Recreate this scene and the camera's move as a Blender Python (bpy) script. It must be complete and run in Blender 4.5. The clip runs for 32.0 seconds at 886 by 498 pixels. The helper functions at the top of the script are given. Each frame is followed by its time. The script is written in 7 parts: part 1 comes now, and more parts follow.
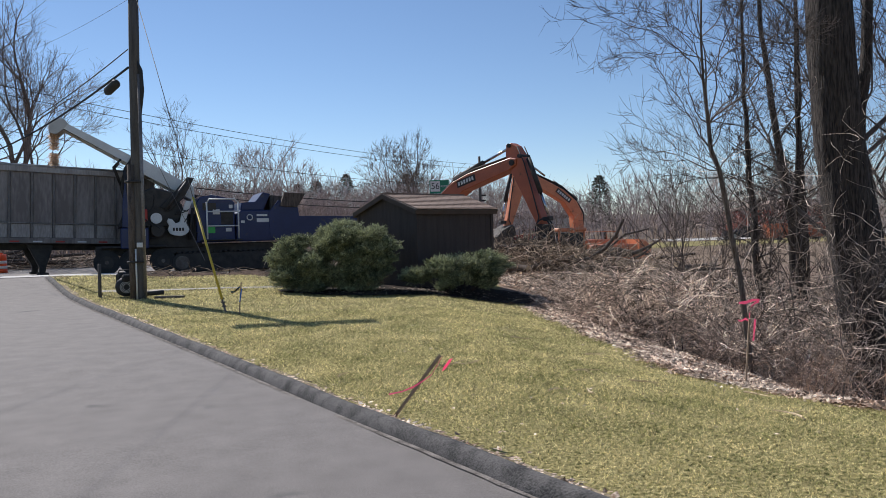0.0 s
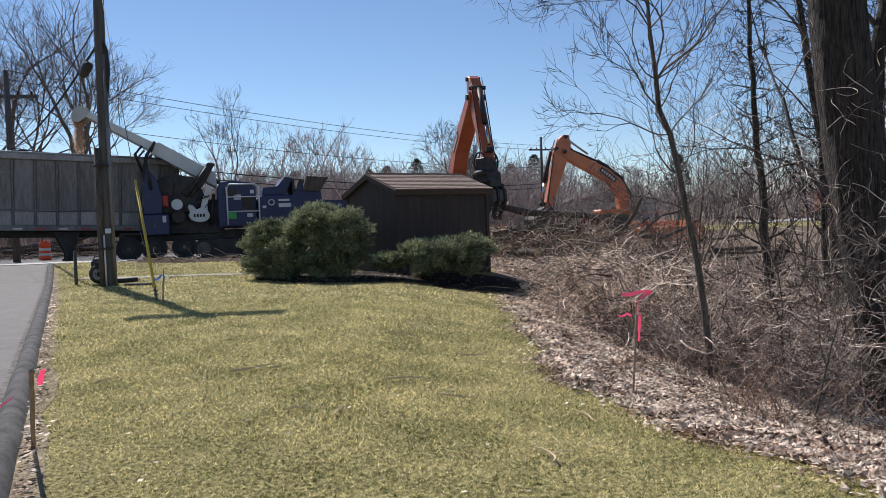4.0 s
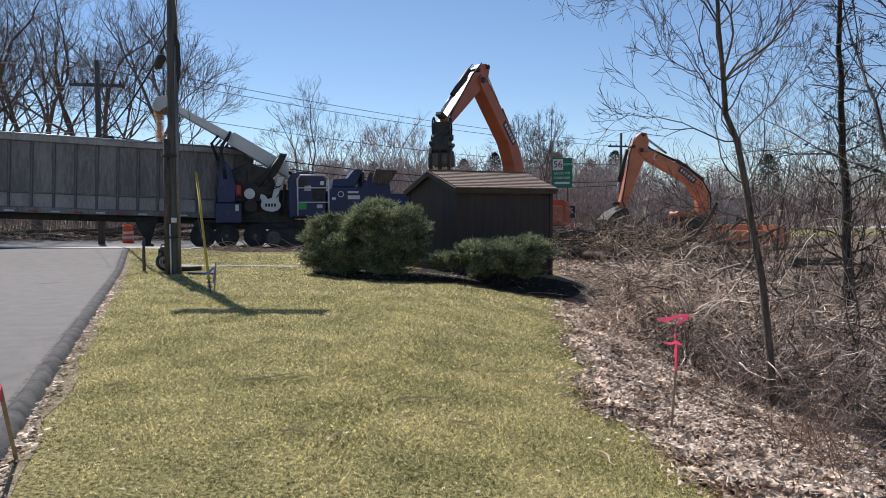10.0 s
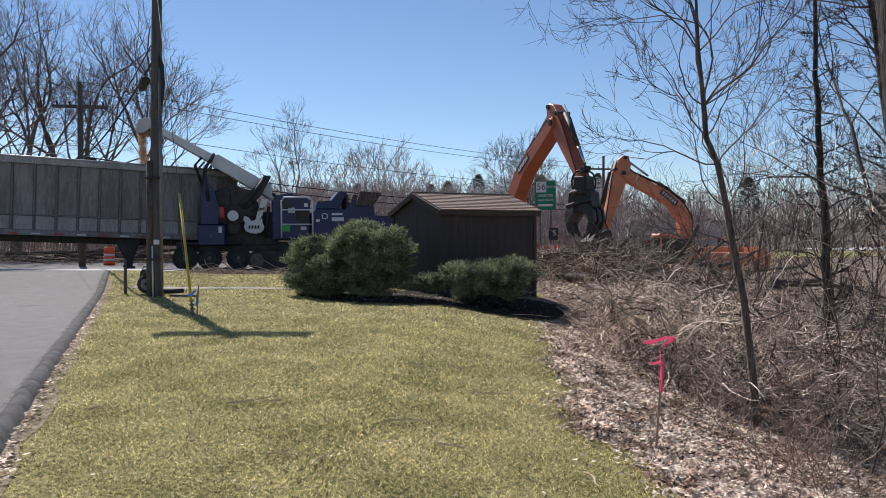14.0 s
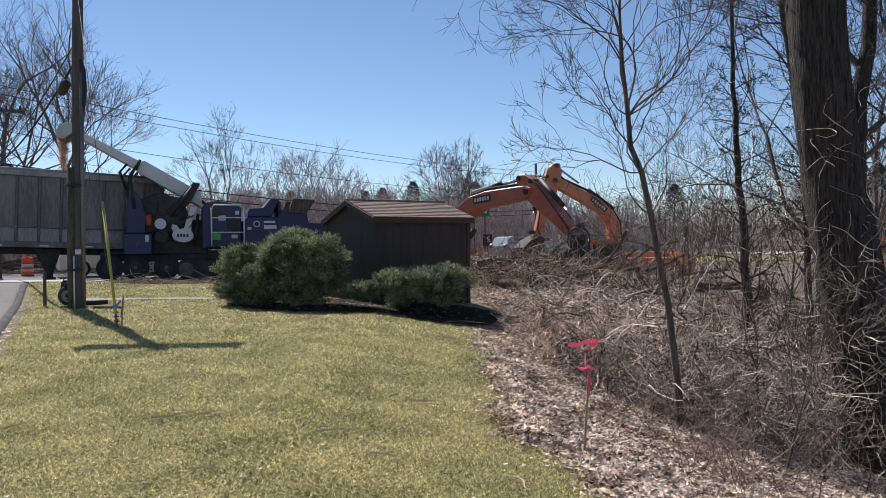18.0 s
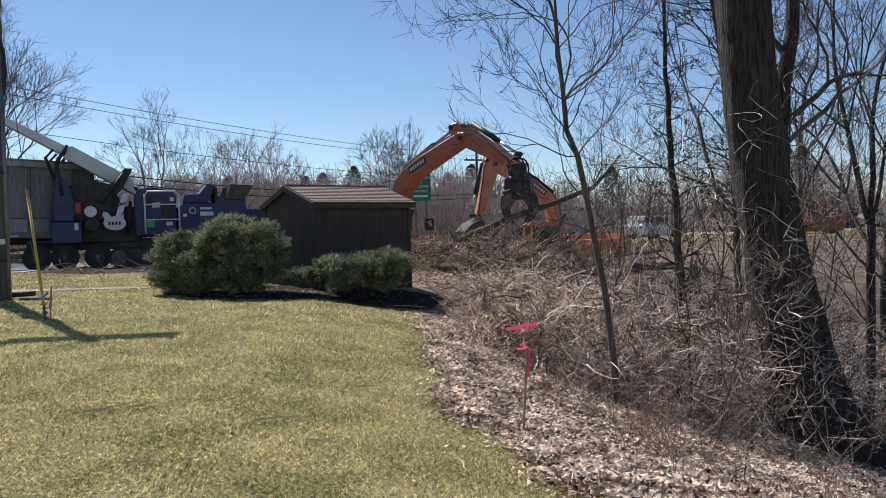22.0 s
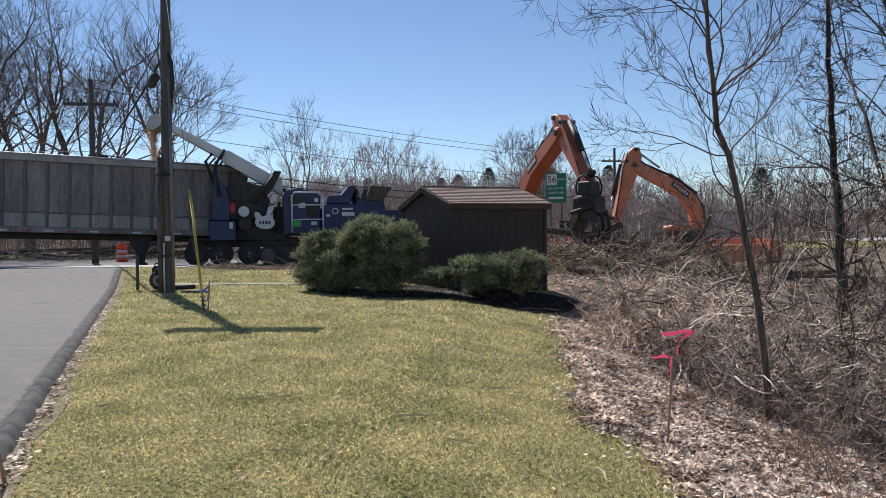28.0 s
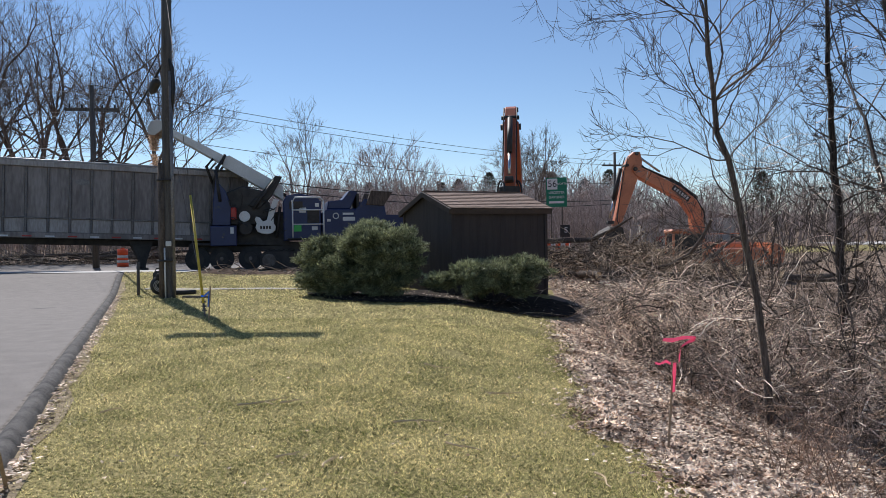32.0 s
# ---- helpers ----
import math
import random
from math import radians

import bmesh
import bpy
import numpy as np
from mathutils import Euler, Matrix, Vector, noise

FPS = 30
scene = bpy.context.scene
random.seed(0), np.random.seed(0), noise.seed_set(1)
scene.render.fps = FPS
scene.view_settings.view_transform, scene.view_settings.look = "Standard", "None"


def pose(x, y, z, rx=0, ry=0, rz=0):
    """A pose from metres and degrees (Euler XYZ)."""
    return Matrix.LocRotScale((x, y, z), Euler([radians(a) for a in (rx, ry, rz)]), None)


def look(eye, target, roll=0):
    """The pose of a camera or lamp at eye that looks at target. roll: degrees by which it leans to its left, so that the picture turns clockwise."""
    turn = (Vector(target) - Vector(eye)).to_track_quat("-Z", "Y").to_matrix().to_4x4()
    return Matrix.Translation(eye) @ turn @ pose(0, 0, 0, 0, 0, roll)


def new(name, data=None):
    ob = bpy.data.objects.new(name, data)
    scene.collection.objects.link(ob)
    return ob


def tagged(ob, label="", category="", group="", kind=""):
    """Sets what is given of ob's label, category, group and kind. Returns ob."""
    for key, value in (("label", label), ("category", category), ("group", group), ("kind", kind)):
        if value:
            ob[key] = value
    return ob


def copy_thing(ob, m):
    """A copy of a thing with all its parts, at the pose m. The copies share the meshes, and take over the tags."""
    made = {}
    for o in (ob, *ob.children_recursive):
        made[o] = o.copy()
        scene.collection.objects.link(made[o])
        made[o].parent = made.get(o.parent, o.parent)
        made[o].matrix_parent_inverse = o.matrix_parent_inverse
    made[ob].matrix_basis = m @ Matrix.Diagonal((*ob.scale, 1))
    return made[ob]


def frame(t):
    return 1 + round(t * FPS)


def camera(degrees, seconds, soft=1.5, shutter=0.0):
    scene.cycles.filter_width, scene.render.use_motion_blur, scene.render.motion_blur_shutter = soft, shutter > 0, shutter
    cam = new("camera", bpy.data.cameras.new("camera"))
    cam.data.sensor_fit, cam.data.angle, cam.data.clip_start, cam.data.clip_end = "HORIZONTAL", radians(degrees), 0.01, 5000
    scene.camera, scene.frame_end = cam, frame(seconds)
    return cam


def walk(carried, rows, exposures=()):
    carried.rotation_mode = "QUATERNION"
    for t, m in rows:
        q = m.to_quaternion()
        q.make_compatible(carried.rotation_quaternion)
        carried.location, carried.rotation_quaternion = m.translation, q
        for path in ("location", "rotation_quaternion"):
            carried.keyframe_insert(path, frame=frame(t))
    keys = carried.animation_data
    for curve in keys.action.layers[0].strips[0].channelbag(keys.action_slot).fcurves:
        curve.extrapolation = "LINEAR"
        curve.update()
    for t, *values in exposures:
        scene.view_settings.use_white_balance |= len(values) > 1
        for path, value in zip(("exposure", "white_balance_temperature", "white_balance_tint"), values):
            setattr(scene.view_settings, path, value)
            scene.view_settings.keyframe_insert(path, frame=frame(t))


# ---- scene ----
cam = camera(62.4, 32.0, 0.7)
PATH = [
    (0, (-2.925, -1.502, 1.44), (-2.652, 0.479, 1.397), -1.5),
    (0.5, (-2.598, -1.387, 1.406), (-2.349, 0.597, 1.378), -0.8),
    (1, (-2.164, -1.341, 1.371), (-1.942, 0.647, 1.334), -1.2),
    (1.5, (-1.812, -1.253, 1.341), (-1.615, 0.737, 1.304), -1.4),
    (2, (-1.448, -1.084, 1.312), (-1.318, 0.911, 1.262), -1.7),
    (2.5, (-1.081, -0.911, 1.281), (-1.007, 1.087, 1.223), -1.8),
    (3, (-0.764, -0.682, 1.272), (-0.705, 1.317, 1.222), -1.8),
    (3.5, (-0.417, -0.477, 1.273), (-0.365, 1.521, 1.2), -2.0),
    (5.5, (0.363, 0.099, 1.402), (0.242, 2.094, 1.324), -1.4),
    (6, (0.381, 0.081, 1.436), (0.201, 2.071, 1.359), -0.9),
    (6.5, (0.373, 0.08, 1.442), (0.163, 2.068, 1.377), -0.3),
    (7, (0.353, 0.089, 1.438), (0.13, 2.075, 1.383), 0.2),
    (7.5, (0.341, 0.131, 1.441), (0.105, 2.116, 1.383), 0.4),
    (8, (0.338, 0.172, 1.434), (0.085, 2.155, 1.369), 0.1),
    (8.5, (0.34, 0.185, 1.44), (0.081, 2.167, 1.37), -0.4),
    (9, (0.343, 0.172, 1.438), (0.106, 2.156, 1.36), -0.5),
    (9.5, (0.349, 0.141, 1.439), (0.145, 2.129, 1.353), -0.5),
    (10, (0.337, 0.132, 1.439), (0.157, 2.122, 1.346), -0.3),
    (10.5, (0.338, 0.129, 1.439), (0.172, 2.12, 1.342), -0.2),
    (11, (0.334, 0.122, 1.437), (0.173, 2.113, 1.345), 0.0),
    (11.5, (0.327, 0.121, 1.434), (0.15, 2.112, 1.354), 0.0),
    (12, (0.319, 0.134, 1.429), (0.115, 2.123, 1.361), -0.1),
    (12.5, (0.317, 0.132, 1.425), (0.095, 2.119, 1.365), -0.2),
    (13, (0.322, 0.132, 1.426), (0.099, 2.119, 1.375), -0.2),
    (13.5, (0.324, 0.116, 1.428), (0.127, 2.106, 1.388), -0.2),
    (14, (0.329, 0.115, 1.436), (0.193, 2.11, 1.403), -0.3),
    (14.5, (0.348, 0.097, 1.443), (0.285, 2.096, 1.416), -0.5),
    (16.5, (0.356, 0.123, 1.433), (0.264, 2.121, 1.419), -0.7),
    (17, (0.355, 0.119, 1.441), (0.286, 2.118, 1.426), -0.6),
    (17.5, (0.353, 0.096, 1.44), (0.335, 2.096, 1.426), -0.6),
    (18, (0.37, 0.083, 1.448), (0.41, 2.082, 1.432), -0.7),
    (18.5, (0.375, 0.094, 1.45), (0.461, 2.092, 1.423), -0.9),
    (19, (0.384, 0.094, 1.443), (0.509, 2.09, 1.402), -1.0),
    (19.5, (0.387, 0.095, 1.441), (0.545, 2.088, 1.388), -1.0),
    (20, (0.397, 0.083, 1.45), (0.586, 2.074, 1.392), -0.9),
    (20.5, (0.404, 0.062, 1.458), (0.618, 2.05, 1.397), -0.9),
    (21, (0.409, 0.05, 1.46), (0.63, 2.036, 1.396), -1.1),
    (21.5, (0.405, 0.061, 1.458), (0.615, 2.048, 1.393), -1.3),
    (22, (0.405, 0.072, 1.453), (0.601, 2.061, 1.391), -1.4),
    (22.5, (0.406, 0.067, 1.456), (0.588, 2.058, 1.404), -1.2),
    (23, (0.402, 0.058, 1.459), (0.576, 2.05, 1.413), -0.8),
    (23.5, (0.387, 0.055, 1.471), (0.551, 2.048, 1.423), -0.5),
    (24, (0.379, 0.067, 1.46), (0.518, 2.062, 1.412), -0.4),
    (24.5, (0.383, 0.078, 1.461), (0.48, 2.075, 1.408), -0.4),
    (25, (0.371, 0.088, 1.452), (0.421, 2.086, 1.397), -0.4),
    (25.5, (0.36, 0.087, 1.452), (0.351, 2.086, 1.393), -0.4),
    (26, (0.358, 0.132, 1.439), (0.283, 2.13, 1.386), -0.5),
    (26.5, (0.358, 0.15, 1.444), (0.226, 2.145, 1.399), -0.5),
    (28.5, (0.348, 0.141, 1.445), (0.181, 2.133, 1.394), -0.8),
    (29, (0.346, 0.139, 1.446), (0.198, 2.133, 1.396), -0.8),
    (29.5, (0.352, 0.141, 1.445), (0.22, 2.136, 1.398), -0.7),
    (30, (0.351, 0.146, 1.441), (0.225, 2.141, 1.395), -0.8),
    (30.5, (0.352, 0.141, 1.445), (0.227, 2.137, 1.399), -0.8),
    (31, (0.352, 0.137, 1.449), (0.222, 2.132, 1.401), -0.9),
    (31.5, (0.353, 0.133, 1.453), (0.212, 2.127, 1.405), -1.0),
    (32, (0.353, 0.133, 1.453), (0.185, 2.125, 1.415), -0.9),
]

# ---------------------------------------------------------------- light
SUN_AZ, SUN_EL = radians(-31.5), radians(44)      # from +y towards +x, above the horizon
world = bpy.data.worlds.new("sky")
scene.world = world
world.use_nodes = True
wn, wl = world.node_tree.nodes, world.node_tree.links
sky = wn.new("ShaderNodeTexSky")
sky.sky_type, sky.sun_disc = 'NISHITA', False
sky.sun_elevation, sky.sun_rotation = SUN_EL, SUN_AZ
sky.air_density, sky.dust_density, sky.ozone_density = 0.9, 0.0, 3.0
wn["Background"].inputs[1].default_value = 0.103
wl.new(sky.outputs[0], wn["Background"].inputs[0])
sun_dir = Vector((math.sin(SUN_AZ) * math.cos(SUN_EL), math.cos(SUN_AZ) * math.cos(SUN_EL), math.sin(SUN_EL)))
sun_data = bpy.data.lights.new("sun", 'SUN')
sun_data.energy, sun_data.angle, sun_data.color = 5.4, radians(0.53), (1.0, 0.955, 0.905)
sun = new("sun", sun_data)
sun.matrix_world = look(sun_dir * 60, (0, 0, 0))
scene.view_settings.exposure = 0.0


# ---------------------------------------------------------------- materials
def mat(name, c1, c2=None, rough=0.8, metal=0.0, scale=6.0, fine=60.0, bump=0.3, dist=0.01, stretch=(1, 1, 1), rand=0.0, spots=None, spec=0.5, lo=0.6, hi=1.1, broad=1.0):
    """Two-scale procedural surface: broad patches between c1 and c2, fine grain, bump; optional spots (colour, scale, threshold)."""
    m = bpy.data.materials.new(name)
    m.use_nodes = True
    n, l = m.node_tree.nodes, m.node_tree.links
    b = n["Principled BSDF"]
    b.inputs["Roughness"].default_value, b.inputs["Metallic"].default_value = rough, metal
    b.inputs["Specular IOR Level"].default_value = spec
    c2 = c2 or tuple(v * 0.7 for v in c1)
    tc, mp = n.new("ShaderNodeTexCoord"), n.new("ShaderNodeMapping")
    mp.inputs["Scale"].default_value = stretch
    l.new(tc.outputs["Object"], mp.inputs[0])
    big, small = n.new("ShaderNodeTexNoise"), n.new("ShaderNodeTexNoise")
    big.inputs["Scale"].default_value, small.inputs["Scale"].default_value = scale, fine
    big.inputs["Detail"].default_value, small.inputs["Detail"].default_value = 5, 3
    for t in (big, small):
        l.new(mp.outputs[0], t.inputs["Vector"])
    add = n.new("ShaderNodeMath")
    add.operation = 'MULTIPLY_ADD'
    l.new(small.outputs[0], add.inputs[0])
    add.inputs[1].default_value = 0.7
    calm = n.new("ShaderNodeMath")
    calm.operation = 'MULTIPLY_ADD'
    l.new(big.outputs[0], calm.inputs[0])
    calm.inputs[1].default_value, calm.inputs[2].default_value = broad, 0.5 * (1 - broad)
    l.new(calm.outputs[0], add.inputs[2])
    ramp = n.new("ShaderNodeValToRGB")
    ramp.color_ramp.elements[0].position, ramp.color_ramp.elements[1].position = lo, hi
    ramp.color_ramp.elements[0].color, ramp.color_ramp.elements[1].color = (*c1, 1), (*c2, 1)
    l.new(add.outputs[0], ramp.inputs[0])
    out = ramp.outputs[0]
    if rand:
        oi, hv, mr = n.new("ShaderNodeObjectInfo"), n.new("ShaderNodeHueSaturation"), n.new("ShaderNodeMapRange")
        mr.inputs["To Min"].default_value, mr.inputs["To Max"].default_value = 1 - rand, 1 + rand
        l.new(oi.outputs["Random"], mr.inputs[0])
        l.new(mr.outputs[0], hv.inputs["Value"])
        l.new(out, hv.inputs["Color"])
        out = hv.outputs[0]
    if spots:
        col, sc, th = spots
        sp, r2, mx = n.new("ShaderNodeTexNoise"), n.new("ShaderNodeValToRGB"), n.new("ShaderNodeMixRGB")
        sp.inputs["Scale"].default_value, sp.inputs["Detail"].default_value = sc, 4
        l.new(mp.outputs[0], sp.inputs["Vector"])
        r2.color_ramp.elements[0].position, r2.color_ramp.elements[1].position = th, th + 0.08
        l.new(sp.outputs[0], r2.inputs[0])
        l.new(r2.outputs[0], mx.inputs[0])
        l.new(out, mx.inputs[1])
        mx.inputs[2].default_value = (*col, 1)
        out = mx.outputs[0]
    l.new(out, b.inputs["Base Color"])
    bp = n.new("ShaderNodeBump")
    bp.inputs["Strength"].default_value, bp.inputs["Distance"].default_value = bump, dist
    l.new(small.outputs[0], bp.inputs["Height"])
    l.new(bp.outputs[0], b.inputs["Normal"])
    return m


def island(m, amount=0.3):
    """Let each loose piece of a joined mesh differ a little in brightness."""
    n, l = m.node_tree.nodes, m.node_tree.links
    b = n["Principled BSDF"]
    src = b.inputs["Base Color"].links[0].from_socket
    g, hv, mr = n.new("ShaderNodeNewGeometry"), n.new("ShaderNodeHueSaturation"), n.new("ShaderNodeMapRange")
    mr.inputs["To Min"].default_value, mr.inputs["To Max"].default_value = 1 - amount, 1 + amount
    l.new(g.outputs["Random Per Island"], mr.inputs[0])
    l.new(mr.outputs[0], hv.inputs["Value"])
    l.new(src, hv.inputs["Color"])
    l.new(hv.outputs[0], b.inputs["Base Color"])
    return m


def leafy(m, share):
    """Thin foliage: part of the light comes through."""
    n, l = m.node_tree.nodes, m.node_tree.links
    b = n["Principled BSDF"]
    tr, mx = n.new("ShaderNodeBsdfTranslucent"), n.new("ShaderNodeMixShader")
    mx.inputs[0].default_value = share
    l.new(b.inputs["Base Color"].links[0].from_socket, tr.inputs["Color"])
    l.new(b.outputs[0], mx.inputs[1])
    l.new(tr.outputs[0], mx.inputs[2])
    l.new(mx.outputs[0], n["Material Output"].inputs[0])
    return m


M_LAWN = mat("lawn", (0.06, 0.065, 0.018), (0.42, 0.35, 0.16), 0.95, lo=0.7, hi=0.98, broad=0.28, scale=1.3, fine=34, bump=0.9, dist=0.03, spec=0.1)
M_BLADE = leafy(island(mat("grass_blade", (0.16, 0.18, 0.038), (0.86, 0.74, 0.40), 0.8, lo=0.69, hi=0.98, broad=0.28, scale=1.3, fine=34, spec=0.15), 0.9), 0.45)
M_FOREST = mat("forest_floor", (0.07, 0.05, 0.037), (0.27, 0.2, 0.15), 0.95, scale=1.2, fine=25, bump=0.8, dist=0.03, spec=0.1)
M_LEAF = leafy(island(mat("dead_leaf", (0.27, 0.172, 0.112), (0.95, 0.82, 0.68), 0.7, scale=2.5, fine=40, spec=0.2, lo=0.7, hi=1.0), 0.85), 0.4)
M_ASPHALT = mat("old_asphalt", (0.1, 0.09, 0.082), (0.22, 0.2, 0.183), 0.85, scale=3.5, fine=110, broad=0.3, lo=0.65, hi=1.05, bump=0.4, dist=0.004, spec=0.25, spots=((0.085, 0.082, 0.078), 1.3, 0.66))
M_BERM = mat("asphalt_berm", (0.022, 0.021, 0.02), (0.115, 0.106, 0.099), 0.95, scale=6, fine=70, bump=0.9, dist=0.01)
M_CONC = mat("concrete", (0.42, 0.41, 0.38), (0.55, 0.53, 0.5), 0.9, scale=1.5, fine=60)
M_DIRT = mat("dirt", (0.10, 0.07, 0.05), (0.22, 0.165, 0.12), 0.95, scale=1.0, fine=14, bump=0.9, dist=0.05, spec=0.1)
M_BERMSOIL = mat("scraped_soil", (0.035, 0.024, 0.018), (0.14, 0.095, 0.066), 0.95, scale=3, fine=22, bump=1.0, dist=0.04, spec=0.1)
# mulch with the shade of shrubs and shed put into its colour
M_MULCH = mat("shadowed_mulch", (0.010, 0.008, 0.007), (0.045, 0.034, 0.026), 0.95, scale=4, fine=45, bump=1.0, dist=0.03, spec=0.1)
M_VERGE = mat("crumbled_verge", (0.13, 0.10, 0.062), (0.36, 0.295, 0.195), 0.95, scale=5, fine=45, bump=0.9, dist=0.02, spec=0.1)
M_GRIT = mat("washed_grit", (0.06, 0.053, 0.047), (0.24, 0.215, 0.19), 0.95, scale=9, fine=70, bump=0.8, dist=0.01, spec=0.15)
M_GRAVEL = mat("gravel_path", (0.30, 0.28, 0.24), (0.42, 0.39, 0.33), 0.95, scale=2, fine=60)
M_POLE = mat("weathered_pole", (0.055, 0.048, 0.043), (0.125, 0.112, 0.10), 0.9, scale=3, fine=40, stretch=(6, 6, 0.4), bump=0.6, dist=0.01)
M_SHED = mat("brown_siding", (0.038, 0.03, 0.028), (0.058, 0.046, 0.042), 0.8, scale=2, fine=50, stretch=(4, 4, 0.4))
M_TRIM = mat("brown_trim", (0.05, 0.037, 0.03), (0.075, 0.055, 0.045), 0.75, scale=3, fine=40)
M_SHINGLE = mat("brown_shingle", (0.17, 0.115, 0.085), (0.34, 0.245, 0.19), 0.95, scale=4, fine=60, rand=0.1)
M_SHRUB = leafy(island(mat("yew_needles", (0.055, 0.075, 0.04), (0.36, 0.38, 0.215), 0.6, scale=3, fine=20, spec=0.3), 0.7), 0.24)
M_BARK = mat("dark_bark", (0.014, 0.011, 0.009), (0.085, 0.068, 0.056), 0.95, scale=7, fine=16, stretch=(3.5, 3.5, 0.35), bump=1.0, dist=0.06, lo=0.65, hi=1.05)
M_BRANCH = island(mat("brown_branch", (0.052, 0.041, 0.035), (0.165, 0.132, 0.112), 0.9, scale=4, fine=30), 0.3)
M_BARKG = mat("grey_bark", (0.045, 0.034, 0.026), (0.17, 0.135, 0.108), 0.95, scale=7, fine=26, stretch=(3.5, 3.5, 0.4), bump=1.0, dist=0.035)
M_TWIG = island(mat("thicket_twig", (0.045, 0.029, 0.021), (0.92, 0.75, 0.6), 0.85, scale=4, fine=30, spec=0.15, lo=0.68, hi=0.98), 0.9)
M_SLASH = island(mat("broken_branch", (0.06, 0.041, 0.03), (0.55, 0.43, 0.31), 0.9, scale=3, fine=20, spec=0.15, lo=0.68, hi=1.05), 0.8)
M_SHOOT = island(mat("brown_shoot", (0.06, 0.04, 0.028), (0.5, 0.35, 0.25), 0.85, scale=4, fine=30, spec=0.15, lo=0.6, hi=1.1), 0.6)
# distance haze is put into this twig colour: paler and greyer than near bark
M_HAZETWIG = island(mat("hazed_far_twig", (0.27, 0.22, 0.2), (0.5, 0.42, 0.385), 0.95, scale=0.5, fine=3, spec=0.1), 0.4)
M_HAZEL = island(mat("hardwood_bark", (0.11, 0.085, 0.07), (0.24, 0.19, 0.16), 0.95, scale=1.5, fine=8, spec=0.1), 0.25)
M_PINE = island(mat("pine_needles", (0.035, 0.05, 0.028), (0.075, 0.095, 0.05), 0.8, scale=0.6, fine=3), 0.35)
M_ORANGE = mat("orange_paint", (0.50, 0.135, 0.06), (0.38, 0.1, 0.045), 0.45, scale=1.5, fine=25, bump=0.1, spots=((0.16, 0.06, 0.03), 2.2, 0.66))
M_AMBER = mat("faded_orange_paint", (0.70, 0.25, 0.115), (0.54, 0.185, 0.085), 0.5, scale=1.5, fine=25, bump=0.1, spots=((0.17, 0.09, 0.05), 2.2, 0.64))
M_STEEL = mat("dark_steel", (0.022, 0.021, 0.02), (0.06, 0.052, 0.046), 0.6, 0.3, scale=4, fine=40)
M_WORN = mat("worn_steel", (0.2, 0.18, 0.16), (0.11, 0.085, 0.068), 0.7, 0.2, scale=5, fine=40)
M_BUCKET = mat("soiled_steel", (0.11, 0.095, 0.08), (0.04, 0.034, 0.03), 0.8, 0.2, scale=4, fine=30)
M_ROD = mat("chrome_rod", (0.6, 0.6, 0.6), (0.5, 0.5, 0.5), 0.2, 1.0)
M_BLUE = mat("blue_paint", (0.010, 0.019, 0.072), (0.015, 0.027, 0.10), 0.4, scale=1.5, fine=30, bump=0.1, spots=((0.05, 0.05, 0.06), 2.5, 0.64))
M_WHITE = mat("white_paint", (0.72, 0.72, 0.70), (0.6, 0.6, 0.58), 0.45, scale=2, fine=30, bump=0.1)
M_ALULOW = mat("paler_aluminium", (0.456, 0.414, 0.39), (0.264, 0.234, 0.22), 0.55, 0.1, scale=1.2, fine=14, stretch=(1.5, 1.5, 0.35), bump=0.15)
M_ALU = mat("dirty_aluminium", (0.317, 0.277, 0.257), (0.162, 0.135, 0.124), 0.6, 0.1, scale=0.7, fine=9, stretch=(1.5, 1.5, 0.3), bump=0.1)
M_ALUPOST = mat("aluminium_post", (0.27, 0.25, 0.24), (0.15, 0.14, 0.135), 0.5, 0.35, scale=2, fine=20)
M_RIB = mat("dull_aluminium_rib", (0.21, 0.19, 0.178), (0.12, 0.105, 0.098), 0.55, 0.15, scale=2, fine=20)
M_EDGE = mat("sunlit_edge", (0.4, 0.39, 0.385), (0.28, 0.275, 0.27), 0.5, 0.2, scale=2, fine=20)
M_TARP = mat("black_vinyl", (0.025, 0.025, 0.027), (0.05, 0.05, 0.052), 0.5, scale=2, fine=20)
M_RUBBER = mat("rubber", (0.018, 0.018, 0.018), (0.04, 0.038, 0.035), 0.85, scale=4, fine=40)
M_GLASS = mat("dark_glass", (0.02, 0.025, 0.03), (0.03, 0.035, 0.04), 0.06, 0.0, bump=0.0)
M_GREEN = mat("sign_green", (0.005, 0.16, 0.085), (0.006, 0.19, 0.1), 0.45, bump=0.05)
M_PINK = leafy(mat("pink_ribbon", (0.94, 0.14, 0.29), (0.96, 0.2, 0.35), 0.4, bump=0.2), 0.4)
M_BLUER = mat("blue_ribbon", (0.03, 0.2, 0.75), (0.04, 0.25, 0.8), 0.5)
M_STAKE = mat("stake_wood", (0.24, 0.17, 0.11), (0.34, 0.25, 0.17), 0.85, stretch=(4, 4, 0.4))
M_YELLOW = mat("yellow_guard", (0.62, 0.45, 0.04), (0.5, 0.36, 0.04), 0.5)
M_DRUM = mat("drum_orange", (0.9, 0.12, 0.03), (0.8, 0.1, 0.025), 0.5)
M_CHIP = leafy(island(mat("wood_chips", (0.6, 0.43, 0.29), (0.76, 0.58, 0.42), 0.9), 0.3), 0.4)
M_LOG = mat("log_bark", (0.045, 0.034, 0.027), (0.15, 0.115, 0.09), 0.95, scale=4, fine=30, stretch=(3, 3, 0.6), bump=0.8, dist=0.02)
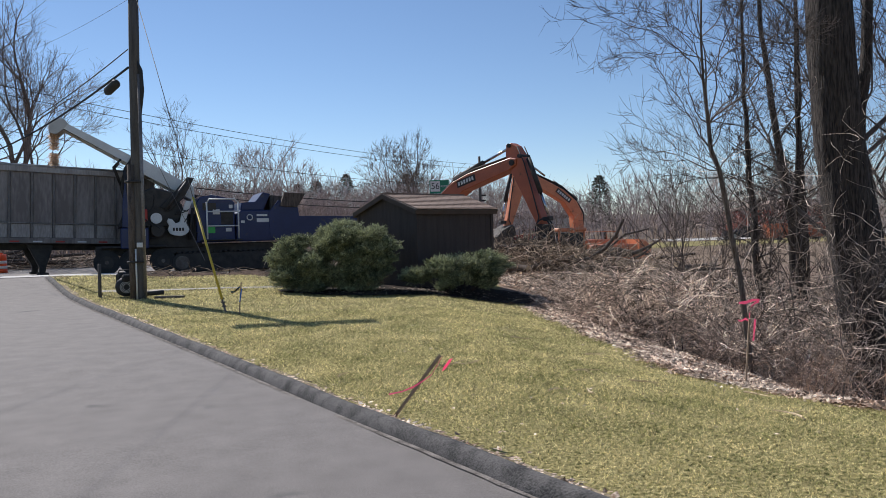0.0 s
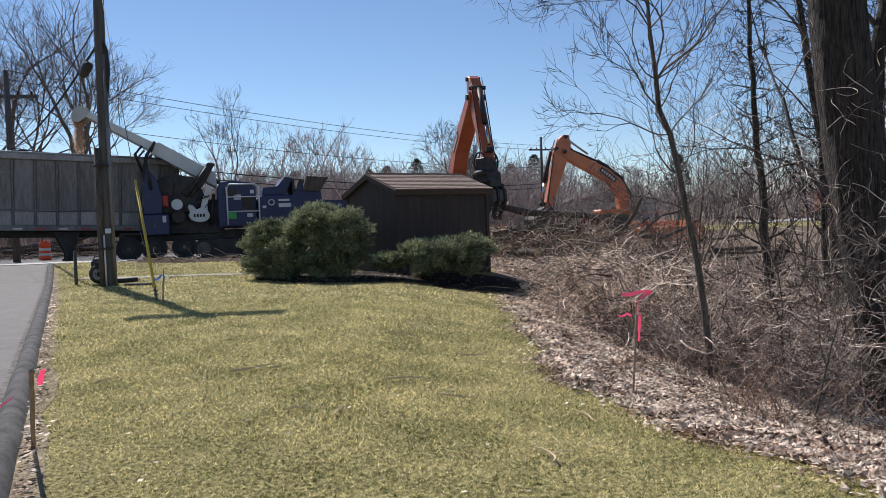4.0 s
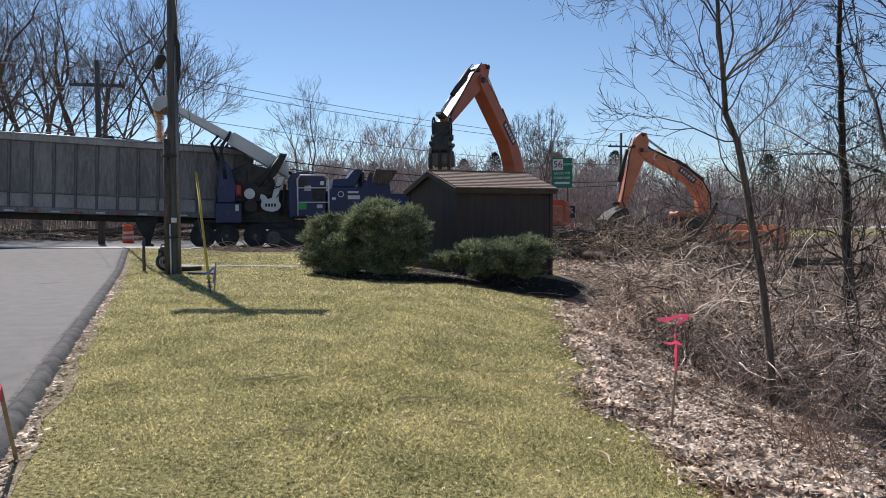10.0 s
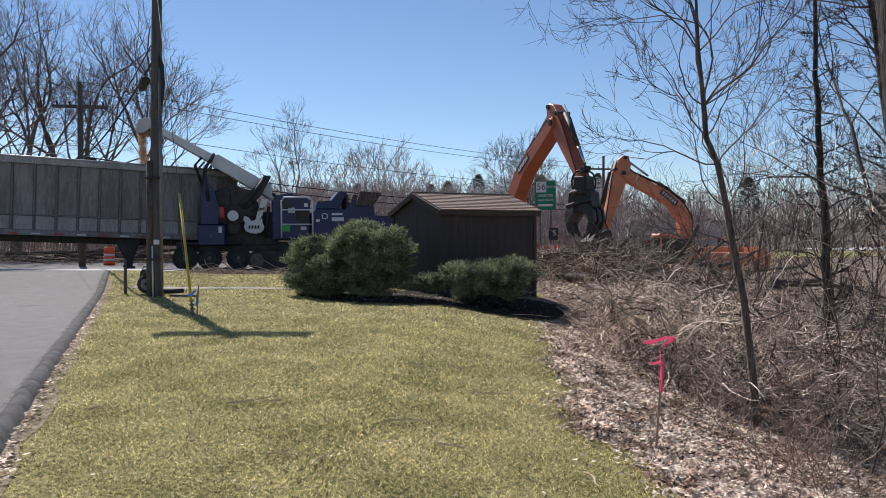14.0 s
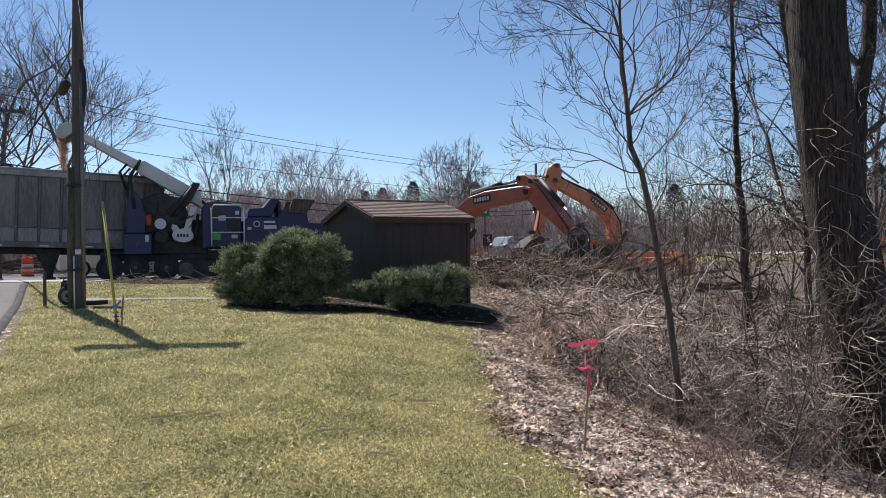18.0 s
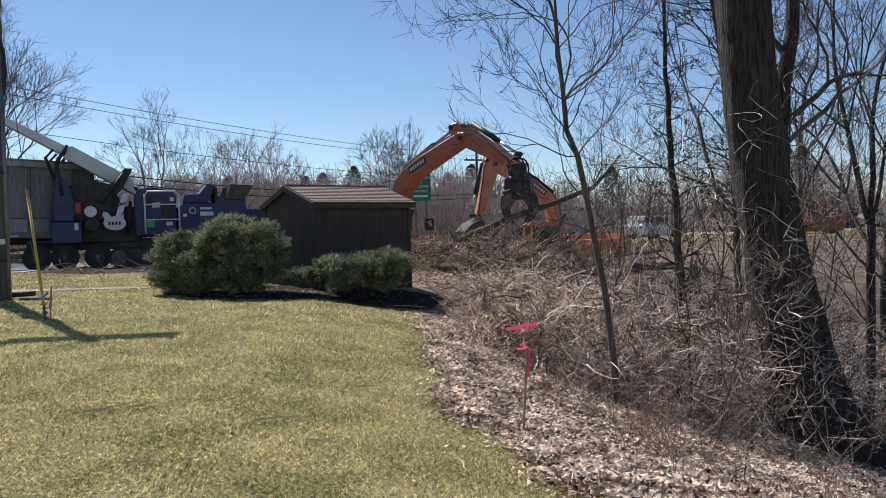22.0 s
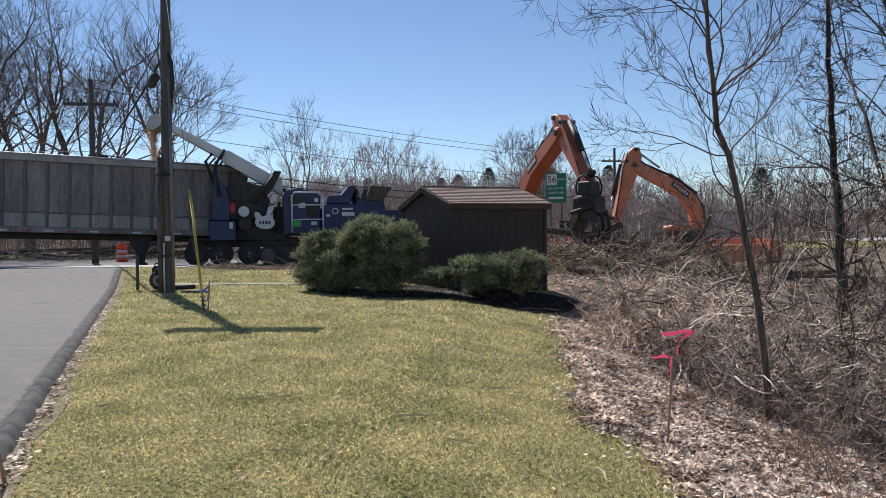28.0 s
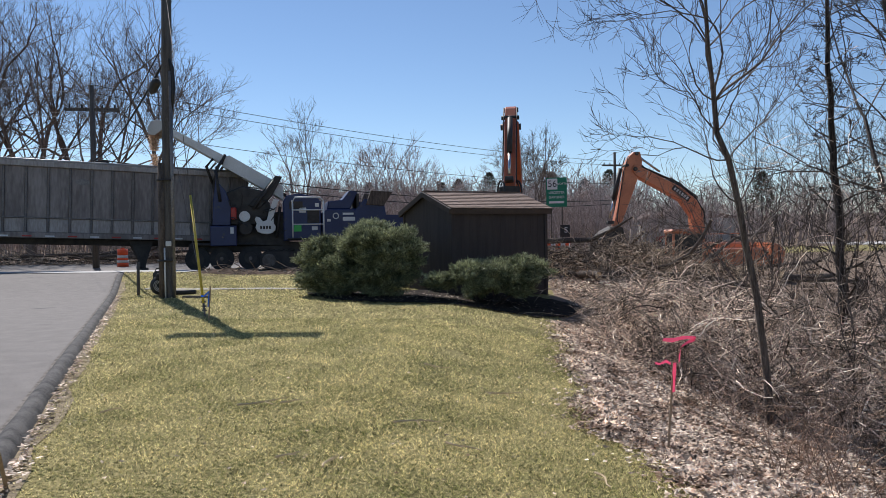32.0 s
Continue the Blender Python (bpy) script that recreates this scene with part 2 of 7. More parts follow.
M_CUT = mat("cut_wood", (0.52, 0.38, 0.23), (0.62, 0.48, 0.31), 0.9)
M_WIRE = mat("black_cable", (0.02, 0.02, 0.02), (0.03, 0.03, 0.03), 0.7)
M_WIREG = mat("bare_wire", (0.3, 0.3, 0.3), (0.22, 0.22, 0.22), 0.7, 0.2)
M_RED = mat("red_plastic", (0.5, 0.03, 0.02), (0.4, 0.03, 0.02), 0.4)
M_RIM = mat("alloy_rim", (0.55, 0.55, 0.55), (0.45, 0.45, 0.45), 0.35, 0.3)
M_SIDING = mat("pale_siding", (0.55, 0.54, 0.5), (0.48, 0.47, 0.44), 0.8)
M_BRICK = mat("red_wall", (0.33, 0.09, 0.06), (0.25, 0.07, 0.05), 0.9)
M_GREENP = mat("green_sticker", (0.05, 0.5, 0.1), (0.06, 0.45, 0.1), 0.5)


# ---------------------------------------------------------------- mesh helpers
def part(name, bm, material, parent=None, label="", smooth=False):
    """Link a bmesh as one mesh object, under a thing or a part."""
    me = bpy.data.meshes.new(name)
    if smooth:
        for f in bm.faces:
            f.smooth = True
    bm.to_mesh(me)
    bm.free()
    for m in (material if isinstance(material, (list, tuple)) else [material]):
        me.materials.append(m)
    ob = new(name, me)
    if parent:
        ob.parent = parent
    if label:
        ob["label"] = label
    return ob


def thing(name, label, category, m=None, group="", kind=""):
    ob = new(name)
    ob.empty_display_size = 0.2
    if m is not None:
        ob.matrix_basis = m
    return tagged(ob, label, category, group, kind)


def B():
    return bmesh.new()


def box(bm, c, s, m=None, bevel=0.0, mi=0):
    """A box with centre c and size s, bevelled, turned by m."""
    r = bmesh.ops.create_cube(bm, size=1.0)
    vs = r["verts"]
    bmesh.ops.scale(bm, vec=s, verts=vs)
    if bevel:
        es = list({e for v in vs for e in v.link_edges})
        rb = bmesh.ops.bevel(bm, geom=es, offset=bevel, segments=1, affect='EDGES')
        vs = list({v for f in rb["faces"] for v in f.verts} | {v for v in vs if v.is_valid})
    bmesh.ops.translate(bm, vec=c, verts=vs)
    if m is not None:
        bmesh.ops.transform(bm, matrix=m, verts=vs)
    if mi:
        for f in {f for v in vs for f in v.link_faces}:
            f.material_index = mi
    return vs


def rings(bm, pts, radii, n=8, cap=True, mi=0):
    """A tube through pts with the given radii."""
    pts = [Vector(p) for p in pts]
    prev = None
    ref = Vector((0.31, 0.17, 0.93))
    for i, p in enumerate(pts):
        d = (pts[min(i + 1, len(pts) - 1)] - pts[max(i - 1, 0)])
        if d.length < 1e-9:
            d = Vector((0, 0, 1))
        d.normalize()
        a = d.cross(ref)
        if a.length < 0.05:
            a = d.cross(Vector((1, 0, 0)))
        a.normalize()
        b = d.cross(a)
        ring = [bm.verts.new(p + (a * math.cos(2 * math.pi * k / n) + b * math.sin(2 * math.pi * k / n)) * radii[i]) for k in range(n)]
        if prev:
            for k in range(n):
                f = bm.faces.new((prev[k], prev[(k + 1) % n], ring[(k + 1) % n], ring[k]))
                f.material_index, f.smooth = mi, n > 4
        elif cap and n > 2:
            bm.faces.new(ring[::-1]).material_index = mi
        prev = ring
    if cap and n > 2:
        bm.faces.new(prev).material_index = mi


def rod(bm, a, b, r, r2=None, n=10, mi=0):
    rings(bm, [a, b], [r, r if r2 is None else r2], n, True, mi)


def prism(bm, outline, y0, y1, bevel=0.0, mi=0):
    """An outline in the x-z plane, given thickness from y0 to y1."""
    a = [bm.verts.new((x, y0, z)) for x, z in outline]
    b = [bm.verts.new((x, y1, z)) for x, z in outline]
    fs = [bm.faces.new(a), bm.faces.new(b[::-1])]
    for i in range(len(a)):
        j = (i + 1) % len(a)
        fs.append(bm.faces.new((a[j], a[i], b[i], b[j])))
    bmesh.ops.recalc_face_normals(bm, faces=fs)
    if bevel:
        es = [e for e in fs[0].edges] + [e for e in fs[1].edges]
        bmesh.ops.bevel(bm, geom=es, offset=bevel, segments=1, affect='EDGES')
    if mi:
        for f in fs:
            if f.is_valid:
                f.material_index = mi


def smooth01(v):
    v = max(0.0, min(1.0, v))
    return v * v * (3 - 2 * v)


def gz(x, y):
    """Height of the ground: a lawn that tilts down into the wood, rises a little to the street and to a far low hill."""
    u, v = x + 0.9, x - 2.2
    fall = 0.18 * (math.sqrt(u * u + 0.16) + u) / 2 + 0.15 * (math.sqrt(v * v + 0.3) + v) / 2
    z = -min(fall, 2.9) * smooth01((y - 1.5) / 6) * (1 - smooth01((y - 14) / 9))
    w = smooth01((-2 - x) / 5)
    z += (0.22 * w + 0.14 * smooth01((-8.3 - x) / 2.4)) * smooth01((y - 17.8) / 5.6) * (1 - 0.75 * smooth01((y - 24.4) / 5)) - 0.15 * smooth01((y - 21) / 6) * (1 - w)
    z += 0.02 * noise.noise(Vector((x * 0.35, y * 0.35, 0)))
    z -= 1.5 * math.exp(-((x - 10.5) / 4.5) ** 2 - ((y - 37) / 4.5) ** 2)
    far = max(0.0, math.hypot(x, y) - 75)
    return z + 8.0 * smooth01(far / 260) * smooth01((y + 40) / 80)


def kerb_x(y):
    return -0.83 - 0.4975 * y


def mesh_object(name, verts, faces, material, label="", category="", kind="", smooth=False):
    me = bpy.data.meshes.new(name)
    me.from_pydata(verts, [], faces)
    for m in (material if isinstance(material, (list, tuple)) else [material]):
        me.materials.append(m)
    if smooth:
        me.polygons.foreach_set("use_smooth", [True] * len(me.polygons))
    ob = new(name, me)
    return tagged(ob, label, category, "", kind)


class Tubes:
    """Collects many tubes into one mesh."""

    def __init__(self):
        self.v, self.f = [], []

    def add(self, pts, radii, n=3, tip=True):
        base = len(self.v)
        m = len(pts)
        for i in range(m):
            p, q = pts[max(i - 1, 0)], pts[min(i + 1, m - 1)]
            d = (q[0] - p[0], q[1] - p[1], q[2] - p[2])
            l = math.sqrt(d[0] ** 2 + d[1] ** 2 + d[2] ** 2) or 1.0
            dx, dy, dz = d[0] / l, d[1] / l, d[2] / l
            if abs(dz) < 0.9:
                ax, ay, az = dy, -dx, 0.0
            else:
                ax, ay, az = 0.0, dz, -dy
            l = math.sqrt(ax * ax + ay * ay + az * az) or 1.0
            ax, ay, az = ax / l, ay / l, az / l
            bx, by, bz = dy * az - dz * ay, dz * ax - dx * az, dx * ay - dy * ax
            x, y, z = pts[i]
            r = radii[i]
            for k in range(n):
                c, s = math.cos(6.28318 * k / n) * r, math.sin(6.28318 * k / n) * r
                self.v.append((x + ax * c + bx * s, y + ay * c + by * s, z + az * c + bz * s))
        for i in range(m - 1):
            for k in range(n):
                a, b = base + i * n + k, base + i * n + (k + 1) % n
                self.f.append((a, b, b + n, a + n))
        if tip and n > 2:
            self.f.append(tuple(base + (m - 1) * n + k for k in range(n)))
            self.f.append(tuple(base + n - 1 - k for k in range(n)))

    def obj(self, name, material, parent=None, smooth=False):
        me = bpy.data.meshes.new(name)
        me.from_pydata(self.v, [], self.f)
        me.materials.append(material)
        if smooth:
            me.polygons.foreach_set("use_smooth", [True] * len(me.polygons))
        ob = new(name, me)
        if parent:
            ob.parent = parent
        return ob


def wander(rng, p, d, length, steps, wobble, up=0.0):
    """A crooked line from p along d."""
    p, d = Vector(p), Vector(d).normalized()
    pts = [tuple(p)]
    for _ in range(steps):
        d = (d + Vector((rng.gauss(0, wobble), rng.gauss(0, wobble), rng.gauss(0, wobble) + up))).normalized()
        p = p + d * (length / steps)
        pts.append(tuple(p))
    return pts


def taper(r0, r1, n):
    return [r0 + (r1 - r0) * i / (n - 1) for i in range(n)]


def grow(T, rng, p, d, length, r, level, kids, wobble, up, ratio, angle, rmin):
    """A limb with its side limbs, down to twigs."""
    steps = 6 if level > 1 else (4 if level == 1 else 3)
    pts = wander(rng, p, d, length, steps, wobble, up)
    T.add(pts, taper(r, max(rmin, r * 0.3), len(pts)), 5 if r > 0.03 else 3, False)
    if level == 0:
        return
    count = kids[level - 1]
    for k in range(count):
        s = 0.2 + 0.8 * (k + rng.random()) / count
        i = min(int(s * steps), steps - 1)
        a, b = Vector(pts[i]), Vector(pts[i + 1])
        q = a.lerp(b, s * steps - i)
        main = (b - a).normalized()
        side = Vector((rng.gauss(0, 1), rng.gauss(0, 1), rng.gauss(0, 1))).cross(main).normalized()
        ang = radians(rng.uniform(angle * 0.6, angle * 1.3))
        grow(T, rng, q, main * math.cos(ang) + side * math.sin(ang), length * ratio * rng.uniform(0.6, 1.2) * (1.15 - 0.5 * s),
             max(rmin, r * rng.uniform(0.3, 0.48) * (1.1 - 0.5 * s)), level - 1, kids, wobble * 1.15, up, ratio, angle, rmin)


def fork(T, rng, p, d, r, length, depth, spread, up, tuft, rmin, wob=0.09, shrink=0.84):
    """A limb that forks again and again into a fan of fine twigs."""
    steps = 4 if depth > 3 else 3
    pts = wander(rng, p, d, length, steps, wob, up)
    T.add(pts, taper(r, max(rmin, r * 0.82), len(pts)), 7 if r > 0.1 else (5 if r > 0.035 else 3), False)
    e = Vector(pts[-1])
    main = (e - Vector(pts[-2])).normalized()
    if depth < 4:
        for _ in range(tuft if depth == 0 else 1):
            i = rng.randint(1, steps)
            q = (main + Vector((rng.gauss(0, 0.6), rng.gauss(0, 0.6), rng.gauss(0.1, 0.5)))).normalized()
            T.add(wander(rng, pts[i], q, length * rng.uniform(0.5, 1.0), 2, 0.14, up), [rmin, rmin * 0.85, rmin * 0.6], 3, False)
    if depth == 0:
        return
    kids = 3 if rng.random() < 0.35 else 2
    side = main.cross(Vector((rng.gauss(0, 1), rng.gauss(0, 1), rng.gauss(0, 1)))).normalized()
    for k in range(kids):
        a = radians(spread * (rng.uniform(0.25, 0.6) if k == 0 else rng.uniform(0.8, 1.3)))
        s = Matrix.Rotation(6.283 * k / kids + rng.uniform(-0.5, 0.5), 3, main) @ side
        fork(T, rng, tuple(e), main * math.cos(a) + s * math.sin(a), max(rmin, r * (0.7 if k == 0 else rng.uniform(0.42, 0.56))), length * shrink * rng.uniform(0.8, 1.12) * (1.0 if k == 0 else 0.9), depth - 1, spread, up, tuft, rmin, wob * 1.05, shrink)


def crown_tree(label, x, y, h, bole, r, seed, leaders, depth, bark, twig, group, spread=30, lean=38, up=0.05, rmin=0.01, tuft=5, z0=None, trunk_to=None, flare=1.25, sides=10):
    """A broad leafless tree: a short bole that splits into ascending leaders and a fan of twigs."""
    rng = random.Random(seed)
    t = thing("tree", label, "tree", pose(x, y, gz(x, y) if z0 is None else z0), group)
    top = Vector(trunk_to) if trunk_to else Vector((rng.gauss(0, 0.05) * bole, rng.gauss(0, 0.05) * bole, bole))
    pts, rad = [(0, 0, -0.4)], [r * flare]
    for i in range(7):
        s = i / 6
        pts.append(tuple(top * s + Vector((rng.gauss(0, 0.1 * r), rng.gauss(0, 0.1 * r), 0))))
        rad.append(r * (1 - 0.22 * s) * (1 + (flare - 1) * max(0.0, 1 - 4 * s)))
    T = Tubes()
    T.add(pts, rad, sides)
    T.obj("trunk", bark, t, True)
    C = Tubes()
    reach = sum(0.84 ** k for k in range(depth + 1)) * 0.97
    for k in range(leaders):
        s = 1.0 if k < 3 else rng.uniform(0.62, 0.95)
        a = k * 2.4 + rng.uniform(-0.4, 0.4)
        e = radians(lean * (rng.uniform(0.15, 0.5) if k == 0 else rng.uniform(0.6, 1.25)))
        d = Vector((math.cos(a) * math.sin(e), math.sin(a) * math.sin(e), math.cos(e)))
        fork(C, rng, tuple(top * (s - 0.02)), d, r * (0.6 if k < 2 else rng.uniform(0.28, 0.42)), (h - bole) / reach * (1.0 if k < 2 else rng.uniform(0.7, 1.0)), depth, spread, up, tuft, rmin)
    C.obj("crown", twig, t)
    return t


def bare_tree(label, x, y, path, r, seed, limbs, length, kids, bark, twig, group="", first=0.3, angle=50, up=0.03, rmin=0.006, flare=1.0, ratio=0.5, z0=None, sides=9, wobble=0.12):
    """A leafless tree: trunk along path (offsets from the foot), limbs from a share of its length on."""
    rng = random.Random(seed)
    t = thing("tree", label, "tree", pose(x, y, gz(x, y) if z0 is None else z0), group)
    P = [Vector(q) for q in path]
    fine = []
    for i in range(len(P) - 1):
        for k in range(4):
            fine.append(P[i].lerp(P[i + 1], k / 4) + Vector((rng.gauss(0, 0.12 * r), rng.gauss(0, 0.12 * r), 0)))
    fine.append(P[-1])
    n = len(fine)
    rad = [r * (1 - 0.8 * i / (n - 1)) * (1 + (flare - 1) * max(0.0, 1 - i / (0.2 * n)) ** 2) for i in range(n)]
    T = Tubes()
    T.add([tuple(q) for q in [fine[0] - Vector((0, 0, 0.4))] + fine], [rad[0] * 1.08] + rad, sides)
    T.obj("trunk", bark, t, True)
    C = Tubes()
    for k in range(limbs):
        s = first + (0.98 - first) * (k + rng.random() * 0.8) / limbs
        i = min(int(s * (n - 1)), n - 2)
        q = fine[i].lerp(fine[i + 1], s * (n - 1) - i)
        az = k * 2.4 + rng.uniform(-0.5, 0.5)
        el = radians(rng.uniform(90 - angle * 1.3, 90 - angle * 0.6))
        d = Vector((math.cos(az) * math.cos(el), math.sin(az) * math.cos(el), math.sin(el)))
        grow(C, rng, q, d, length * (1.15 - 0.75 * (s - first) / (1 - first)) * rng.uniform(0.75, 1.15), max(rmin, rad[i] * rng.uniform(0.22, 0.42)), len(kids), kids, wobble, up, ratio, angle * 0.8, rmin)
    C.obj("crown", twig, t)
    return t


# ---------------------------------------------------------------- ground
def build_ground():
    xs = sorted(set([-1500, -700, -350, -180, -110, -75] + list(range(-60, 61, 3)) + [v * 0.5 for v in range(-32, 33)] + [0.75 + v * 0.125 for v in range(27)] + [75, 110, 180, 350, 700, 1500]))
    ys = sorted(set([-1200, -400, -120, -50, -25, -12] + [v * 0.25 for v in range(-24, 90)] + [v * 0.5 for v in range(45, 66)] + list(range(33, 80, 3)) + [90, 105, 125, 150, 190, 240, 320, 450, 700, 1500]))
    verts = [(x, y, gz(x, y) - (0.06 if x < kerb_x(y) - 0.2 and y < 24 else 0.0)) for y in ys for x in xs]
    n = len(xs)
    faces = [(j * n + i, j * n + i + 1, (j + 1) * n + i + 1, (j + 1) * n + i) for j in range(len(ys) - 1) for i in range(n - 1)]
    ob = mesh_object("ground", verts, faces, [M_LAWN, M_FOREST, M_DIRT], "mown early-spring lawn running into leaf-covered woodland and bare soil", "ground", "structure", True)
    for p in ob.data.polygons:
        x, y, _ = p.center
        if y > 23:
            p.material_index = 2
        elif x > leaf_edge(y):
            p.material_index = 1
    return ob


def leaf_edge(y):
    """Where the lawn ends and the leaf litter of the wood begins."""
    wave = 0.07 * math.sin(y * 2.3) + 0.05 * math.sin(y * 5.1 + 1)
    if y < 6.6:
        return 1.36 + (6.6 - y) * 0.26 + wave
    return 1.33 + 0.018 * (y - 6.6) + wave


build_ground()


def strip(name, pts_l, pts_r, lift, material, label, category):
    verts = [(x, y, gz(x, y) + lift) for p in zip(pts_l, pts_r) for x, y in p]
    faces = [(2 * i, 2 * i + 1, 2 * i + 3, 2 * i + 2) for i in range(len(pts_l) - 1)]
    return mesh_object(name, verts, faces, material, label, category, "structure")


ysd = [-14, -8, -4, -2, 0, 2, 4, 6, 8, 10, 12, 14, 16, 18, 19, 20, 21, 22, 22.8, 23.5]
strip("driveway", [(kerb_x(y) - 9.5, y) for y in ysd], [(kerb_x(y) + 0.1, y) for y in ysd], 0.012, M_ASPHALT, "sun-bleached grey asphalt driveway with dark patches", "driveway")


def build_kerb():
    bm = B()
    prof = [(0.02, -0.05), (0.03, 0.015), (0.055, 0.06), (0.085, 0.09), (0.125, 0.1), (0.165, 0.088), (0.195, 0.055), (0.215, 0.01), (0.225, -0.05)]
    prev = None
    for k in range(0, 237):
        y = -12 + k * 0.15
        x0 = kerb_x(y)
        w = 0.012 * noise.noise(Vector((0, y * 1.5, 3)))
        h = (1 + 0.18 * noise.noise(Vector((5, y * 1.2, 0)))) * (1 - smooth01((y - 22) / 1.4))
        ring = [bm.verts.new((x0 + u * 0.93 + w + 0.006 * noise.noise(Vector((u * 30, y * 2, 1))), y + u * 0.4, gz(x0, y) + v * h + 0.005 * noise.noise(Vector((u * 25, y * 1.7, 8))))) for u, v in prof]
        if prev:
            for a in range(len(prof) - 1):
                bm.faces.new((prev[a], prev[a + 1], ring[a + 1], ring[a])).smooth = True
        prev = ring
    return tagged(part("kerb", bm, M_BERM), "rolled black asphalt kerb between the driveway and the lawn", "kerb", "", "structure")


build_kerb()
ysk = [v * 0.12 for v in range(-20, 190)]
strip("kerb_joint", [(kerb_x(y) - 0.012 + 0.02 * noise.noise(Vector((1, y * 5, 0))), y) for y in ysk], [(kerb_x(y) + 0.05, y) for y in ysk], 0.016, M_GRIT, "thin line of washed grit along the foot of the kerb", "grit")
# shadow line of the gutter, laid as a thin dark strip
strip("gutter", [(x, 23.3) for x in (-40, -30, -20, -15, -11.9)], [(x, 23.5) for x in (-40, -30, -20, -15, -11.9)], 0.02, M_BERM, "dark strip standing for the gutter's shadow before the concrete apron", "gutter")
ysv = [v * 0.5 for v in range(-8, 43)]
strip("verge", [(kerb_x(y) + 0.22, y) for y in ysv], [(kerb_x(y) + 0.4 + 0.12 * noise.noise(Vector((0, y * 0.9, 0))) + 0.08 * noise.noise(Vector((4, y * 3, 0))), y) for y in ysv], 0.006, M_VERGE, "bare strip of soil and leaf crumbs along the kerb", "verge")
strip("road", [(-60, 29.6), (-45, 29.6), (-30, 29.6), (-20, 29.6), (-10, 29.6), (-4, 29.6)], [(-60, 40), (-45, 40), (-30, 40), (-20, 40), (-10, 40), (-4, 40)], 0.015, M_ASPHALT, "two-lane asphalt street beyond the driveway mouth", "road")
strip("pavement", [(-40, 23.5), (-30, 23.5), (-20, 23.5), (-15, 23.5), (-10.2, 23.5)], [(-40, 25.0), (-30, 25.0), (-20, 25.0), (-15, 25.0), (-10.2, 25.0)], 0.03, M_CONC, "sunlit pale concrete apron at the driveway mouth", "pavement")
ysp = [-9.6, -8.9, -8.2, -7.6, -7.0, -6.3, -5.6, -4.9, -4.4]
strip("path", [(x, 19.52 - 0.05 * noise.noise(Vector((x * 1.3, 0, 2)))) for x in ysp], [(x, 19.86 + 0.16 * noise.noise(Vector((x * 1.1, 3, 0)))) for x in ysp], 0.014, M_GRAVEL, "narrow worn gravel path crossing the lawn", "path")


def soil_berm():
    """Low ridge of scraped soil, bark and sticks in front of the grinder."""
    rng = random.Random(31)
    nx, ny = 110, 12
    verts, faces = [], []
    for i in range(nx + 1):
        x = -10.1 + 8.2 * i / nx
        for j in range(ny + 1):
            u = j / ny
            y = 23.75 + 0.18 * noise.noise(Vector((x * 0.9, 0, 4))) + 1.5 * u
            hump = math.sin(math.pi * u) * (0.14 + 0.12 * noise.noise(Vector((x * 1.1, y, 7))) + 0.07 * noise.noise(Vector((x * 4, y * 4, 1))))
            verts.append((x, y, gz(x, y) - 0.02 + max(0.0, hump) * min(1, i / 6, (nx - i) / 6)))
    for i in range(nx):
        for j in range(ny):
            a = i * (ny + 1) + j
            faces.append((a, a + ny + 1, a + ny + 2, a + 1))
    mesh_object("soil_berm", verts, faces, M_BERMSOIL, "low ridge of dark scraped soil in front of the grinder", "soil", "stuff")
    T = Tubes()
    for _ in range(150):
        x = rng.uniform(-9.9, -2.2)
        y = rng.uniform(23.8, 25.0)
        r = rng.uniform(0.006, 0.022)
        T.add(wander(rng, (x, y, gz(x, y) + rng.uniform(0.06, 0.2)), (rng.gauss(0, 1), rng.gauss(0, 0.4), rng.gauss(0, 0.12)), rng.uniform(0.2, 0.9), 4, 0.2, -0.03), taper(r, r * 0.5, 5), 4)
    tagged(T.obj("bark_scraps", M_SLASH), "strips of bark and sticks strewn on the ridge of soil", "sticks", "", "stuff")


soil_berm()


